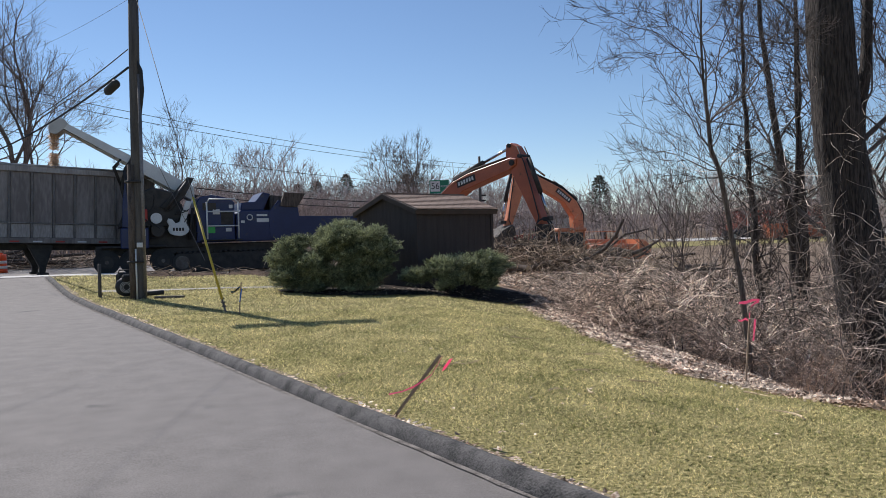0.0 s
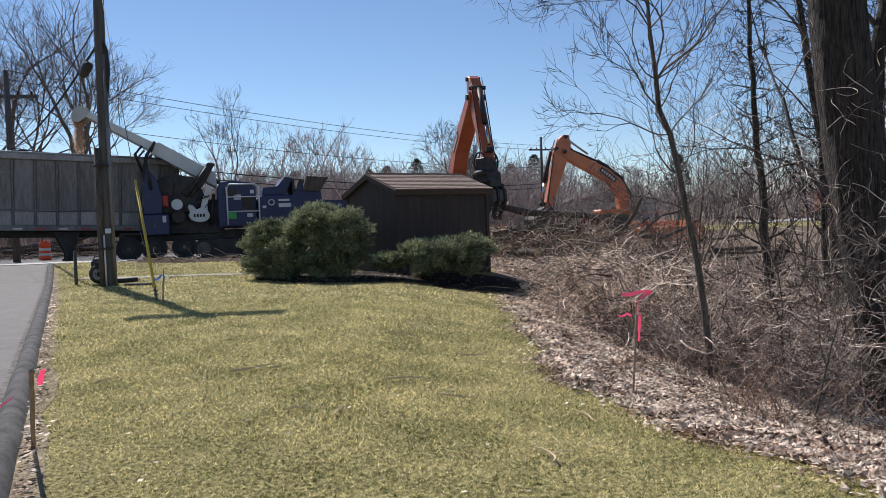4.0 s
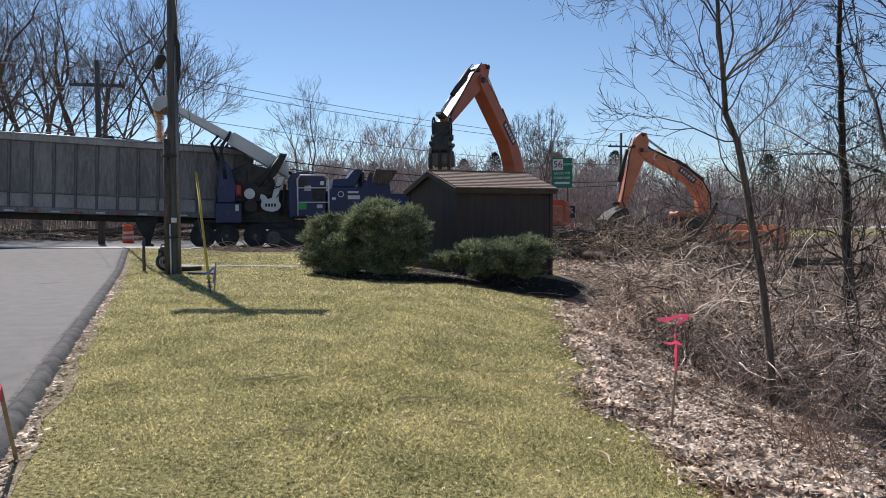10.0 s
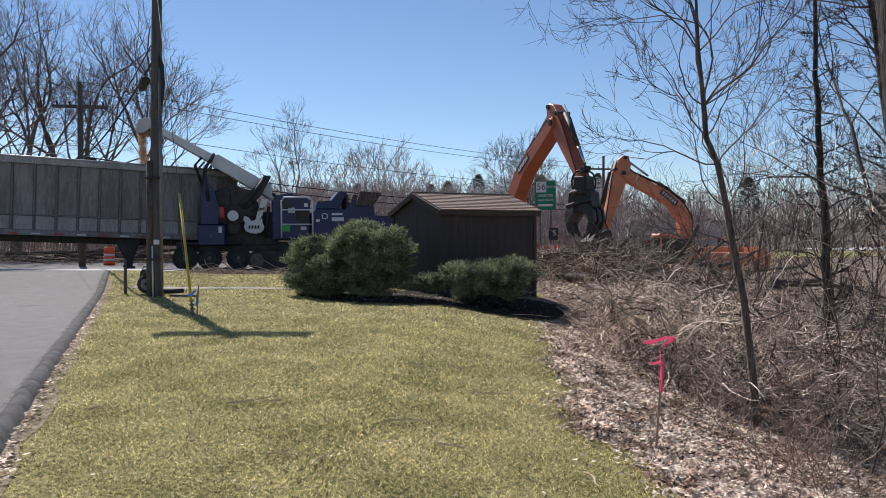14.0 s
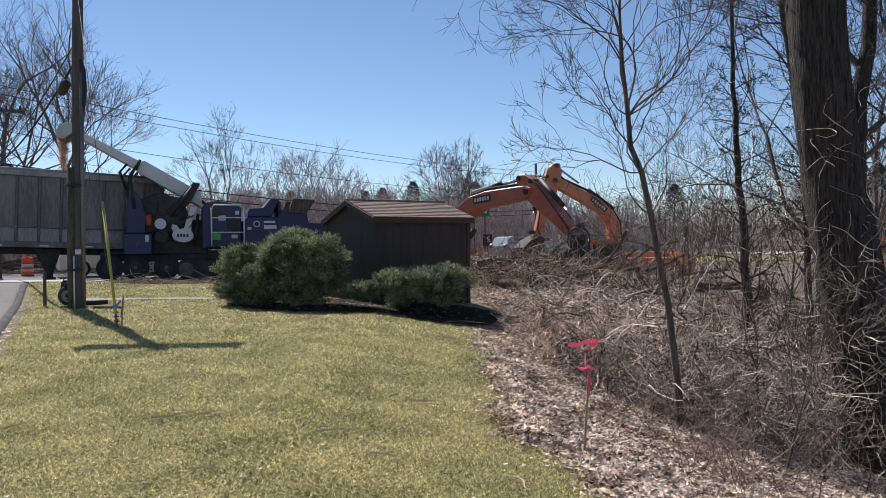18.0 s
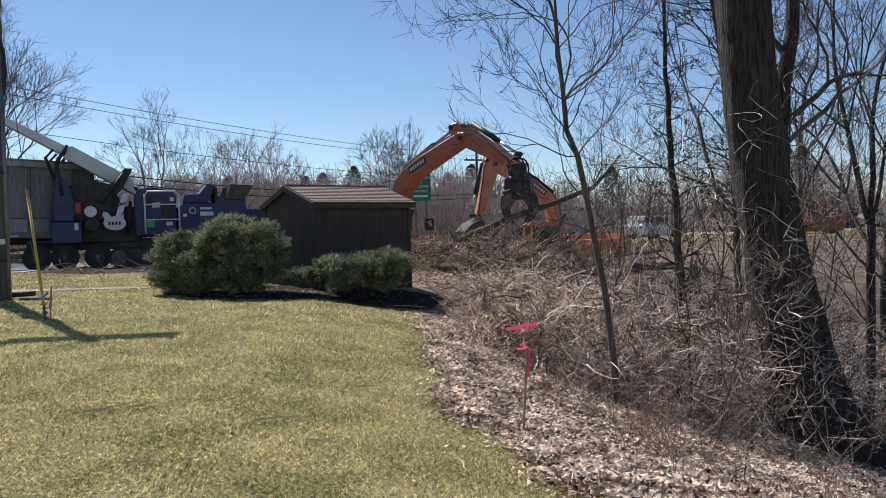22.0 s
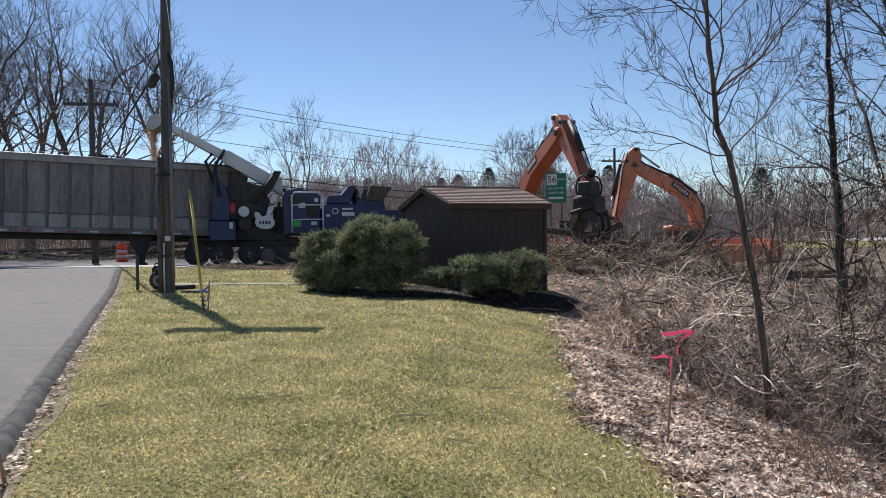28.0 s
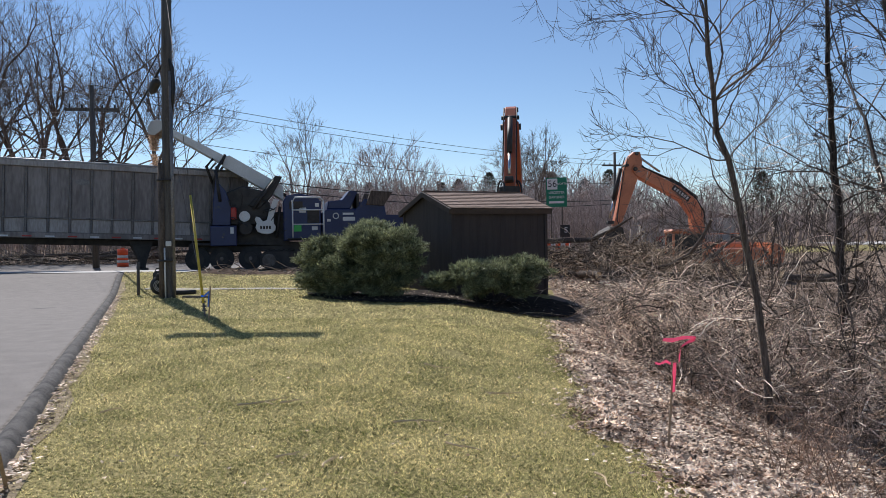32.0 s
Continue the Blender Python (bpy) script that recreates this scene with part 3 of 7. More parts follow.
# ---------------------------------------------------------------- shed and shrubs
def build_shed():
    """Garden shed; local x along the ridge, y across it, gables at both ends."""
    t = thing("shed", "dark brown wooden garden shed with a shingled gable roof", "shed", pose(-0.49, 19.94, -0.2, 0, 0, 32.7))
    L, D, H, R = 2.76, 2.72, 2.35, 2.79
    bm = B()
    box(bm, (0, 0, 0.05), (L - 0.06, D - 0.06, 0.3))
    prism(bm, [(-D / 2 + 0.04, 0.1), (D / 2 - 0.04, 0.1), (D / 2 - 0.04, H), (0, R - 0.06), (-D / 2 + 0.04, H)], -L / 2 + 0.04, L / 2 - 0.04)
    bmesh.ops.rotate(bm, cent=(0, 0, 0), matrix=Matrix.Rotation(radians(90), 3, 'Z'), verts=[v for v in bm.verts if abs(v.co.x) > L / 2 or True][8:])
    part("wall", bm, M_SHED, t)
    # boards on the eave walls and the gables
    n = 12
    for side in (-1, 1):
        for k in range(n):
            b = B()
            box(b, (-L / 2 + (k + 0.5) * L / n, side * D / 2, (H + 0.06) / 2 + 0.02), (L / n - 0.003, 0.035, H - 0.06), None, 0.002)
            part("board", b, M_SHED, t)
    m = 14
    for side in (-1, 1):
        for k in range(m):
            y = -D / 2 + (k + 0.5) * D / m
            top = H + (R - H) * (1 - abs(y) / (D / 2)) - 0.06
            b = B()
            box(b, (side * L / 2, y, top / 2 + 0.03), (0.035, D / m - 0.003, top - 0.06), None, 0.002)
            part("board", b, M_SHED, t)
    for sx in (-1, 1):
        for sy in (-1, 1):
            b = B()
            box(b, (sx * (L / 2 + 0.01), sy * (D / 2 + 0.01), H / 2), (0.09, 0.09, H), None, 0.006)
            part("corner_trim", b, M_SHED, t)
    # roof
    ov, oe = 0.13, 0.16
    slope = math.atan2(R - H, D / 2)
    run = (D / 2 + oe) / math.cos(slope)
    roof = None
    for side in (-1, 1):
        mtx = Matrix.Translation((0, 0, R)) @ Matrix.Rotation(side * -slope, 4, 'X')
        b = B()
        box(b, (0, side * run / 2, -0.02), (L + 2 * ov, run, 0.04), mtx)
        roof = part("roof", b, M_TRIM, t)
        b = B()
        box(b, (0, side * run, -0.07), (L + 2 * ov + 0.02, 0.03, 0.13), mtx, 0.004)
        part("fascia", b, M_TRIM, t)
        for e in (-1, 1):
            b = B()
            box(b, (e * (L / 2 + ov + 0.005), side * run / 2, -0.07), (0.035, run - 0.01, 0.13), mtx, 0.004)
            part("rake_board", b, M_TRIM, t)
        rows, tabs = 11, 10
        rng = random.Random(side + 5)
        W = L + 2 * ov
        wide = W / tabs
        shapes = {}
        for r in range(rows):
            cuts = [0.0] + [wide * (j + (0.5 if r % 2 else 0.0)) for j in range(0 if r % 2 else 1, tabs)] + [W]
            for x0, x1 in zip(cuts, cuts[1:]):
                key = round(x1 - x0, 3)
                loc = mtx @ Vector((-W / 2 + (x0 + x1) / 2, side * (r + 0.5) * run / rows, 0.012 + rng.uniform(0, 0.003)))
                if key not in shapes:
                    base = B()
                    box(base, (0, 0, 0), (key - 0.002, run / rows + 0.03, 0.022), Matrix.Rotation(side * 0.1, 4, 'X'))
                    shapes[key] = ob = part("shingle", base, M_SHINGLE, t)
                else:
                    ob = new("shingle", shapes[key].data)
                    ob.parent = t
                ob.matrix_basis = Matrix.Translation(loc) @ mtx.to_3x3().to_4x4()
    b = B()
    box(b, (0, 0, R + 0.02), (L + 2 * ov, 0.2, 0.02))
    part("ridge_cap", b, M_SHINGLE, t)
    return t


build_shed()


def shrub(name, label, cx, cy, lumps, clumps, per, seed):
    """An evergreen shrub: stems, and many upswept tufts of needles over an uneven body."""
    rng = random.Random(seed)
    t = thing(name, label, "shrub", pose(cx, cy, gz(cx, cy)))
    S = Tubes()
    for k in range(14):
        a = rng.uniform(0, 6.28)
        S.add(wander(rng, (0.25 * math.cos(a), 0.2 * math.sin(a), -0.05), (math.cos(a), math.sin(a), 1.3), rng.uniform(0.45, 0.75), 5, 0.2), taper(0.03, 0.01, 6), 5)
    S.obj("stem", M_BARK, t)
    v, f = [], []
    wsum = [a * b + b * c + a * c for _, _, _, a, b, c in lumps]
    for (lx, ly, lz, a, b, c), w in zip(lumps, wsum):
        pads = []
        for _ in range(max(6, int(w * 19))):
            z, az = rng.uniform(-0.7, 1.0), rng.uniform(0, 6.283)
            q = math.sqrt(max(0.0, 1 - z * z))
            n = Vector((q * math.cos(az), q * math.sin(az), z))
            sh = rng.uniform(0.68, 0.9)
            pads.append((Vector((lx + a * n.x * sh, ly + b * n.y * sh, lz + c * n.z * sh)), n, rng.uniform(0.12, 0.21)))
        for _ in range(int(clumps * w / sum(wsum))):
            m, up, size = rng.choice(pads)
            n = Vector((rng.gauss(0, 1), rng.gauss(0, 1), rng.gauss(0, 1))).normalized()
            sh = size * (rng.uniform(0.8, 1.05) if rng.random() < 0.8 else rng.uniform(0.2, 0.8))
            o = m + Vector((n.x * sh * 1.5, n.y * sh * 1.5, n.z * sh * 0.5))
            o.z = max(0.1, o.z)
            n = (n + up).normalized() if (n + up).length > 0.01 else n
            # one plume: a short leading shoot with needles swept along it
            d = (n * 0.7 + Vector((rng.gauss(0, 0.55), rng.gauss(0, 0.4), rng.gauss(0.3, 0.2)))).normalized()
            ln = rng.uniform(0.1, 0.26)
            for k in range(per):
                u = rng.random()
                p = o + d * ln * (u - 0.45) + Vector((rng.gauss(0, 0.024), rng.gauss(0, 0.024), rng.gauss(0, 0.02)))
                e = (d + Vector((rng.gauss(0, 0.4), rng.gauss(0, 0.4), rng.gauss(0.05, 0.4)))).normalized()
                side = e.cross(Vector((rng.gauss(0, 1), rng.gauss(0, 1), rng.gauss(0, 1)))).normalized()
                nl, wd = rng.uniform(0.04, 0.1), rng.uniform(0.007, 0.014)
                i = len(v)
                v.extend([tuple(p - side * wd), tuple(p + side * wd), tuple(p + e * nl)])
                f.append((i, i + 1, i + 2))
    ob = mesh_object("crown", v, f, M_SHRUB)
    ob.parent = t
    return t


shrub("shrub", "tall spreading dark green juniper beside the shed", -3.2, 17.85,
      [(0.55, -0.35, 1.28, 0.95, 0.8, 0.5), (1.05, -0.6, 1.08, 0.55, 0.55, 0.45), (0.2, 0.1, 1.4, 0.6, 0.6, 0.38), (-0.7, 0.25, 1.02, 0.75, 0.7, 0.48), (-1.15, 0.4, 0.72, 0.5, 0.6, 0.42), (-0.9, -0.1, 0.42, 0.6, 0.6, 0.34),
       (0.0, -0.35, 0.7, 0.85, 0.65, 0.42), (0.85, -0.55, 0.66, 0.7, 0.5, 0.4), (0.3, -0.35, 0.38, 0.9, 0.5, 0.28), (-0.4, -0.1, 0.24, 0.9, 0.5, 0.22), (0.8, -0.4, 0.25, 0.6, 0.45, 0.22)], 9200, 18, 3)
shrub("shrub", "low dark green juniper in front of the shed wall", 0.0, 16.85,
      [(-0.95, -0.4, 0.5, 0.42, 0.36, 0.2), (-0.45, -0.15, 0.66, 0.55, 0.42, 0.22), (0.1, 0.0, 0.74, 0.55, 0.42, 0.22), (0.6, 0.25, 0.78, 0.5, 0.42, 0.22), (0.95, 0.45, 0.74, 0.36, 0.36, 0.18), (0.3, 0.05, 0.56, 0.8, 0.42, 0.2), (-0.4, -0.2, 0.46, 0.6, 0.36, 0.2), (0.15, 0.1, 0.28, 0.75, 0.34, 0.18)], 4400, 18, 8)


# mulch bed under the shrubs; its front edge and near-black colour stand for shadow
def build_bed():
    pts = [(-4.75, 18.5), (-4.2, 17.4), (-3.6, 16.7), (-2.95, 16.2), (-2.3, 15.9), (-1.4, 15.7), (-0.5, 15.55), (0.3, 15.5), (1.0, 15.65), (1.6, 16.2), (2.0, 17.2), (2.1, 18.0), (1.6, 18.6), (1.0, 18.9), (-1.2, 19.3), (-3.4, 19.0), (-4.6, 18.5)]
    fine = []
    rng = random.Random(2)
    for (xa, ya), (xb, yb) in zip(pts, pts[1:] + pts[:1]):
        for k in range(8):
            fine.append((xa + (xb - xa) * k / 8 + rng.gauss(0, 0.05), ya + (yb - ya) * k / 8 + rng.gauss(0, 0.07)))
    pts = fine
    n = len(pts)
    verts = []
    for s in (1.0, 0.8, 0.6, 0.4, 0.2):
        for x, y in pts:
            x, y = -0.9 + (x + 0.9) * s, 17.6 + (y - 17.6) * s
            verts.append((x, y, gz(x, y) + 0.03))
    verts.append((-0.9, 17.6, gz(-0.9, 17.6) + 0.03))
    mesh_object("planting_bed", verts, [(r * n + i, r * n + (i + 1) % n, (r + 1) * n + (i + 1) % n, (r + 1) * n + i) for r in range(4) for i in range(n)] + [(4 * n + i, 4 * n + (i + 1) % n, 5 * n) for i in range(n)], M_MULCH, "mulched planting bed under the junipers, blackened for their shadow", "bed", "structure")


build_bed()


# ---------------------------------------------------------------- poles, wires, stakes
def sag(a, b, drop, n=14):
    a, b = Vector(a), Vector(b)
    return [tuple(a.lerp(b, i / n) - Vector((0, 0, drop * 4 * (i / n) * (1 - i / n)))) for i in range(n + 1)]


def build_pole():
    t = thing("utility_pole", "weathered wooden utility pole with a sawn-off stub strapped beside it", "utility pole", pose(-8.0, 17.72, gz(-8, 17.72)))
    b = B()
    rings(b, [(0.02, 0, -0.5), (0.02, 0, 0), (0.04, 0, 3), (0.07, 0, 6), (0.11, 0, 8.3)], [0.15, 0.145, 0.135, 0.125, 0.115], 14)
    pole = part("pole", b, M_POLE, t, "", False)
    b = B()
    rings(b, [(-0.1, -0.12, -0.5), (-0.1, -0.12, 1.5), (-0.08, -0.12, 3.35)], [0.09, 0.085, 0.08], 12)
    part("stub", b, M_LOG, t, "shorter grey-brown stub of an older pole")
    for z in (0.9, 2.9):
        b = B()
        rings(b, [(-0.03, -0.03, z), (-0.03, -0.03, z + 0.05)], [0.22, 0.22], 14)
        part("strap", b, M_STEEL, t)
    b = B()
    rod(b, (0.16, -0.07, 0), (0.18, -0.07, 5.6), 0.045)
    part("conduit", b, M_ALUPOST, t, "grey riser conduit")
    b = B()
    rod(b, (0.0, -0.2, 0.0), (0.0, -0.2, 1.25), 0.02)
    part("ground_moulding", b, M_WHITE, t, "thin white ground-wire moulding")
    b = B()
    box(b, (0.1, -0.19, 1.35), (0.14, 0.04, 0.12), None, 0.01)
    part("tag", b, M_WHITE, t, "small pale metal tag")
    b = B()
    box(b, (0.12, 0, 8.0), (2.35, 0.12, 0.17), None, 0.01)
    arm = part("crossarm", b, M_POLE, t)
    b = B()
    box(b, (0.12, 0.28, 8.0), (2.35, 0.12, 0.17), None, 0.01)
    part("crossarm", b, M_POLE, t)
    for x in (-1.0, -0.45, 0.65, 1.2):
        b = B()
        rings(b, [(x, 0, 8.05), (x, 0, 8.15), (x, 0, 8.19), (x, 0, 8.25)], [0.03, 0.06, 0.04, 0.05], 10)
        part("insulator", b, M_STEEL, arm)
    b = B()
    rings(b, [(0.17, -0.05, 4.6), (0.24, -0.05, 5.2), (0.22, -0.05, 5.7), (0.1, -0.05, 6.05)], [0.05, 0.06, 0.055, 0.03], 8)
    part("cable_loop", b, M_WIRE, t, "black cable riser loop")
    return t


build_pole()
PT = Vector((-8.0, 17.72, 0.05))


def wire(label, a, b, drop, r, mtl=None, n=14):
    bm = B()
    rings(bm, sag(a, b, drop, n), [r] * (n + 1), 5, False)
    return tagged(part("overhead_wire", bm, mtl or M_WIRE), label, "wire", "overhead wires")


for x, end in ((0.65, (-1.0, -12, 8.6)), (-1.0, (-15.5, -9, 9.2)), (-0.2, (-11.0, -10, 9.8))):
    wire("thin overhead wire leading from the pole to the buildings behind", PT + Vector((x, 0, 8.2)), end, 0.35, 0.0035)
FP = Vector((-19.6, 34.4, 0.35))       # street pole beyond the driveway
RP = Vector((10.6, 69.0, -0.25))         # next street pole
wire("thick black telephone cable running to the street pole", PT + Vector((-0.1, 0.1, 5.75)), FP + Vector((0, 0, 5.0)), 0.35, 0.03)
wire("thin black service cable running to the street pole", PT + Vector((-0.1, 0.1, 6.2)), FP + Vector((0, 0, 5.3)), 0.3, 0.015)
for k, x in enumerate((-1.0, 1.2)):
    wire("thin overhead power wire from the crossarm to the street pole", PT + Vector((x, 0, 8.25)), FP + Vector((x * 0.8, 0, 9.3)), 0.35, 0.005)
wire("thin overhead wire crossing the driveway from the pole", PT + Vector((-0.45, 0, 8.25)), (-30, -8, 9.5), 0.5, 0.0035)
bm = B()
rings(bm, [PT + Vector((-0.55, 0.75, 5.52)), PT + Vector((-0.63, 0.86, 5.5)), PT + Vector((-0.95, 1.3, 5.4)), PT + Vector((-1.05, 1.42, 5.35))], [0.04, 0.12, 0.12, 0.04], 10)
tagged(part("splice_case", bm, M_WIRE), "black splice case hanging from the telephone cable", "splice case")


def street_pole(P, h, label):
    t = thing("utility_pole", label, "utility pole", pose(P.x, P.y, gz(P.x, P.y)))
    b = B()
    rings(b, [(0, 0, -0.5), (0, 0, h)], [0.17, 0.12], 10)
    part("pole", b, M_POLE, t)
    b = B()
    box(b, (0, 0, h - 1.2), (2.5, 0.12, 0.15), Matrix.Rotation(radians(15), 4, 'Z'))
    arm = part("crossarm", b, M_POLE, t)
    for x in (-1.0, -0.45, 0.45, 1.0):
        b = B()
        rings(b, [(x, 0.27 * x, h - 1.15), (x, 0.27 * x, h - 0.95)], [0.05, 0.04], 8)
        part("insulator", b, M_STEEL, arm)
    for z in (5.2, 4.7):
        b = B()
        box(b, (0.35, 0, z), (0.7, 0.14, 0.14), Matrix.Rotation(radians(30), 4, 'Z') @ Matrix.Translation((0, 0, 0)), 0.03)
        part("cable_bracket", b, M_WIRE, t)
    return t


street_pole(FP, 8.95, "dark wooden street pole with a crossarm behind the trailer")
street_pole(RP, 9.0, "distant wooden street pole with a crossarm")
LP = Vector((-52, 3, 0.4))
for dz, drop, r in ((8.7, 0.5, 0.009), (8.3, 0.5, 0.009), (6.6, 0.5, 0.009), (5.1, 0.7, 0.022), (4.75, 0.8, 0.022)):
    wire("overhead street wire strung from pole to pole", FP + Vector((0, 0, dz)), RP + Vector((0, 0, dz - 0.4)), drop * 1.2, 0.016 if dz > 6 else 0.03, M_WIRE, 18)
for dz, drop, r in ((8.7, 0.4, 0.012), (8.3, 0.4, 0.012), (7.3, 0.4, 0.01), (7.1, 0.5, 0.012), (5.6, 0.5, 0.014), (5.2, 0.5, 0.014)):
    wire("sunlit bare overhead wire along the street", FP + Vector((0, 0, dz)), LP + Vector((0, 0, dz - 1.2)), drop, r, M_WIREG)


def build_guy():
    t = thing("guy_wire", "steel guy wire with a yellow plastic guard anchored in the lawn", "guy wire")
    a, b_ = Vector((-5.24, 13.34, 0.03)), PT + Vector((0.1, -0.1, 7.8))
    d = (b_ - a).normalized()
    b = B()
    rod(b, a, b_, 0.008, n=6)
    part("wire", b, M_WORN, t)
    b = B()
    rod(b, a + d * 0.25, a + d * 2.75, 0.025, n=8)
    part("guard", b, M_YELLOW, t, "tall yellow plastic guard")
    b = B()
    rod(b, a - d * 0.3, a + d * 0.35, 0.02, n=8)
    for k in range(3):
        rod(b, a + d * (0.1 + 0.09 * k) + Vector((-0.04, 0, 0)), a + d * (0.1 + 0.09 * k) + Vector((0.05, 0, 0)), 0.016, n=6)
    part("anchor_clamp", b, M_WORN, t)
    wire("slack second guy wire beside the guard", PT + Vector((0.1, -0.1, 4.4)), (-5.75, 14.2, 1.0), 0.0, 0.007, M_WORN)
    return t


build_guy()


def ribbon(bm, pts, w):
    """A crumpled tape through pts with a width vector w."""
    prev = None
    for i, p in enumerate(pts):
        p = Vector(p)
        q = Vector(w) * (1 + 0.3 * math.sin(i * 2.1))
        a, b = bm.verts.new(p), bm.verts.new(p + q)
        if prev:
            bm.faces.new((prev[0], prev[1], b, a))
        prev = (a, b)


def stake(label, x, y, top, wide, tape, mtl, knots):
    """A survey stake with plastic tape; top is the offset of its upper end."""
    z = gz(x, y)
    t = thing("survey_stake", label, "stake", pose(x, y, z), "survey stakes")
    d = Vector(top).normalized()
    b = B()
    rings(b, [tuple(d * -0.25), (0, 0, 0), tuple(Vector(top) * 0.5), top], [wide * 0.72] * 4, 4)
    for v in b.verts:
        v.co.x += 0.002 * math.sin(v.co.z * 40)
    part("stake", b, M_STAKE, t)
    out = []
    for pts, w in knots:
        b = B()
        ribbon(b, pts, w)
        g = bmesh.ops.solidify(b, geom=b.faces[:], thickness=0.003)
        o = part("ribbon", b, mtl, t, tape)
        out.append(o)
    return t, out


STAKE_L, RIB_L = stake("leaning wooden survey stake with pink tape beside the kerb", -2.58, 4.17, (0.32, -0.55, 0.58), 0.02, "pink plastic tape", M_PINK,
      [([(0.33, -0.57, 0.57), (0.29, -0.56, 0.5), (0.25, -0.55, 0.44), (0.19, -0.55, 0.4), (0.12, -0.55, 0.36), (0.04, -0.55, 0.335), (-0.05, -0.55, 0.32)], (0.004, 0.003, 0.012)), ([(0.345, -0.59, 0.585), (0.32, -0.56, 0.53), (0.3, -0.53, 0.49)], (-0.03, 0.0, -0.012))])
STAKE_R, RIB_R = stake("wooden survey stake with loops of pink tape beside the wood", 1.72, 6.49, (0.05, -0.02, 0.8), 0.018, "pink plastic tape", M_PINK,
      [([(0.05, -0.02, 0.79), (0.045, -0.03, 0.86), (0.06, -0.03, 0.93), (0.11, -0.03, 0.965), (0.17, -0.03, 0.99), (0.13, -0.03, 1.01), (0.06, -0.04, 1.0), (-0.02, -0.05, 0.975), (-0.1, -0.05, 0.985)], (0.012, 0.008, 0.03)), ([(0.05, -0.03, 0.8), (0.035, -0.04, 0.72), (0.04, -0.04, 0.64), (0.034, -0.035, 0.55)], (0.026, 0, 0.0)), ([(0.04, -0.03, 0.78), (0.0, -0.04, 0.8), (-0.05, -0.05, 0.785), (-0.09, -0.05, 0.79)], (0, 0, 0.022))])
STAKE_B, RIB_B = stake("short dark stake with blue tape on the lawn", -4.88, 12.65, (0.06, -0.04, 0.62), 0.02, "blue plastic tape", M_BLUER,
      [([(0.03, -0.03, 0.55), (-0.03, -0.03, 0.5), (-0.08, -0.03, 0.45), (-0.13, -0.03, 0.46)], (0, 0, -0.035)), ([(0.03, -0.03, 0.5), (0.01, -0.03, 0.36), (0.0, -0.03, 0.25)], (0.02, 0, 0))])


def build_small():
    z = gz(-9.15, 18.4)
    t = thing("wooden_post", "short weathered wooden post near the driveway", "post", pose(-9.15, 18.4, z))
    b = B()
    rings(b, [(0, 0, -0.3), (0.0, 0, 0.4), (0.01, 0, 0.86)], [0.045, 0.045, 0.04], 6)
    part("post", b, M_POLE, t)
    t = thing("backpack_blower", "black engine-driven backpack blower resting on the grass", "blower", pose(-8.45, 18.2, gz(-8.45, 18.2), 0, 0, 20) @ Matrix.Scale(1.25, 4))
    b = B()
    rings(b, [(0, 0.12, 0.22), (0, 0.09, 0.22), (0, -0.06, 0.22), (0, -0.12, 0.22)], [0.16, 0.2, 0.2, 0.13], 18)
    part("fan_housing", b, M_WIRE, t, "round black fan housing")
    b = B()
    box(b, (0, 0.2, 0.28), (0.34, 0.12, 0.46), None, 0.05)
    part("back_pad", b, M_RUBBER, t)
    b = B()
    box(b, (0.02, -0.12, 0.4), (0.2, 0.16, 0.14), None, 0.03)
    part("engine_cover", b, M_RUBBER, t)
    b = B()
    for k in range(3):
        rings(b, [(0.12 * math.cos(a) * (1 - 0.22 * k), -0.125, 0.22 + 0.12 * math.sin(a) * (1 - 0.22 * k)) for a in [0.5 * q for q in range(13)]], [0.006] * 13, 5, False)
    part("fan_guard", b, M_WHITE, t, "pale rings of the fan guard")
    b = B()
    rings(b, [(0.14, -0.02, 0.1), (0.26, -0.1, 0.07), (0.45, -0.2, 0.07), (0.7, -0.26, 0.08)], [0.06, 0.055, 0.05, 0.045], 10)
    part("hose", b, M_WIRE, t)
    b = B()
    rings(b, [(-0.13, 0.2, 0.48), (-0.1, 0.2, 0.56), (0.1, 0.2, 0.56), (0.13, 0.2, 0.48)], [0.014] * 4, 6)
    part("handle", b, M_RUBBER, t)
    t = thing("plank", "dark scrap of timber lying on the grass", "plank", pose(-7.25, 17.6, gz(-7.25, 17.6) + 0.03, 0, 0, -12))
    b = B()
    box(b, (0, 0, 0), (0.75, 0.11, 0.06), None, 0.008)
    part("board", b, M_POLE, t)
    # traffic drum beyond the street
    t = thing("traffic_drum", "orange traffic drum with white reflective bands", "traffic drum", pose(-19.1, 36.0, gz(-19.1, 36.0) - 0.06) @ Matrix.Scale(0.97, 4))
    segs = [(0.0, 0.36, M_RUBBER), (0.08, 0.28, M_DRUM), (0.28, 0.28, M_WHITE), (0.42, 0.27, M_DRUM), (0.54, 0.265, M_WHITE), (0.68, 0.26, M_DRUM)]
    for k, (z0, r, mt) in enumerate(segs):
        z1 = segs[k + 1][0] if k + 1 < len(segs) else 1.0
        b = B()
        rings(b, [(0, 0, z0), (0, 0, z1)], [r, r * 0.985], 16)
        part("rubber_base" if k == 0 else "band", b, mt, t)
    b = B()
    box(b, (0, 0, 1.03), (0.2, 0.05, 0.08), None, 0.02)
    part("handle", b, M_DRUM, t)


build_small()


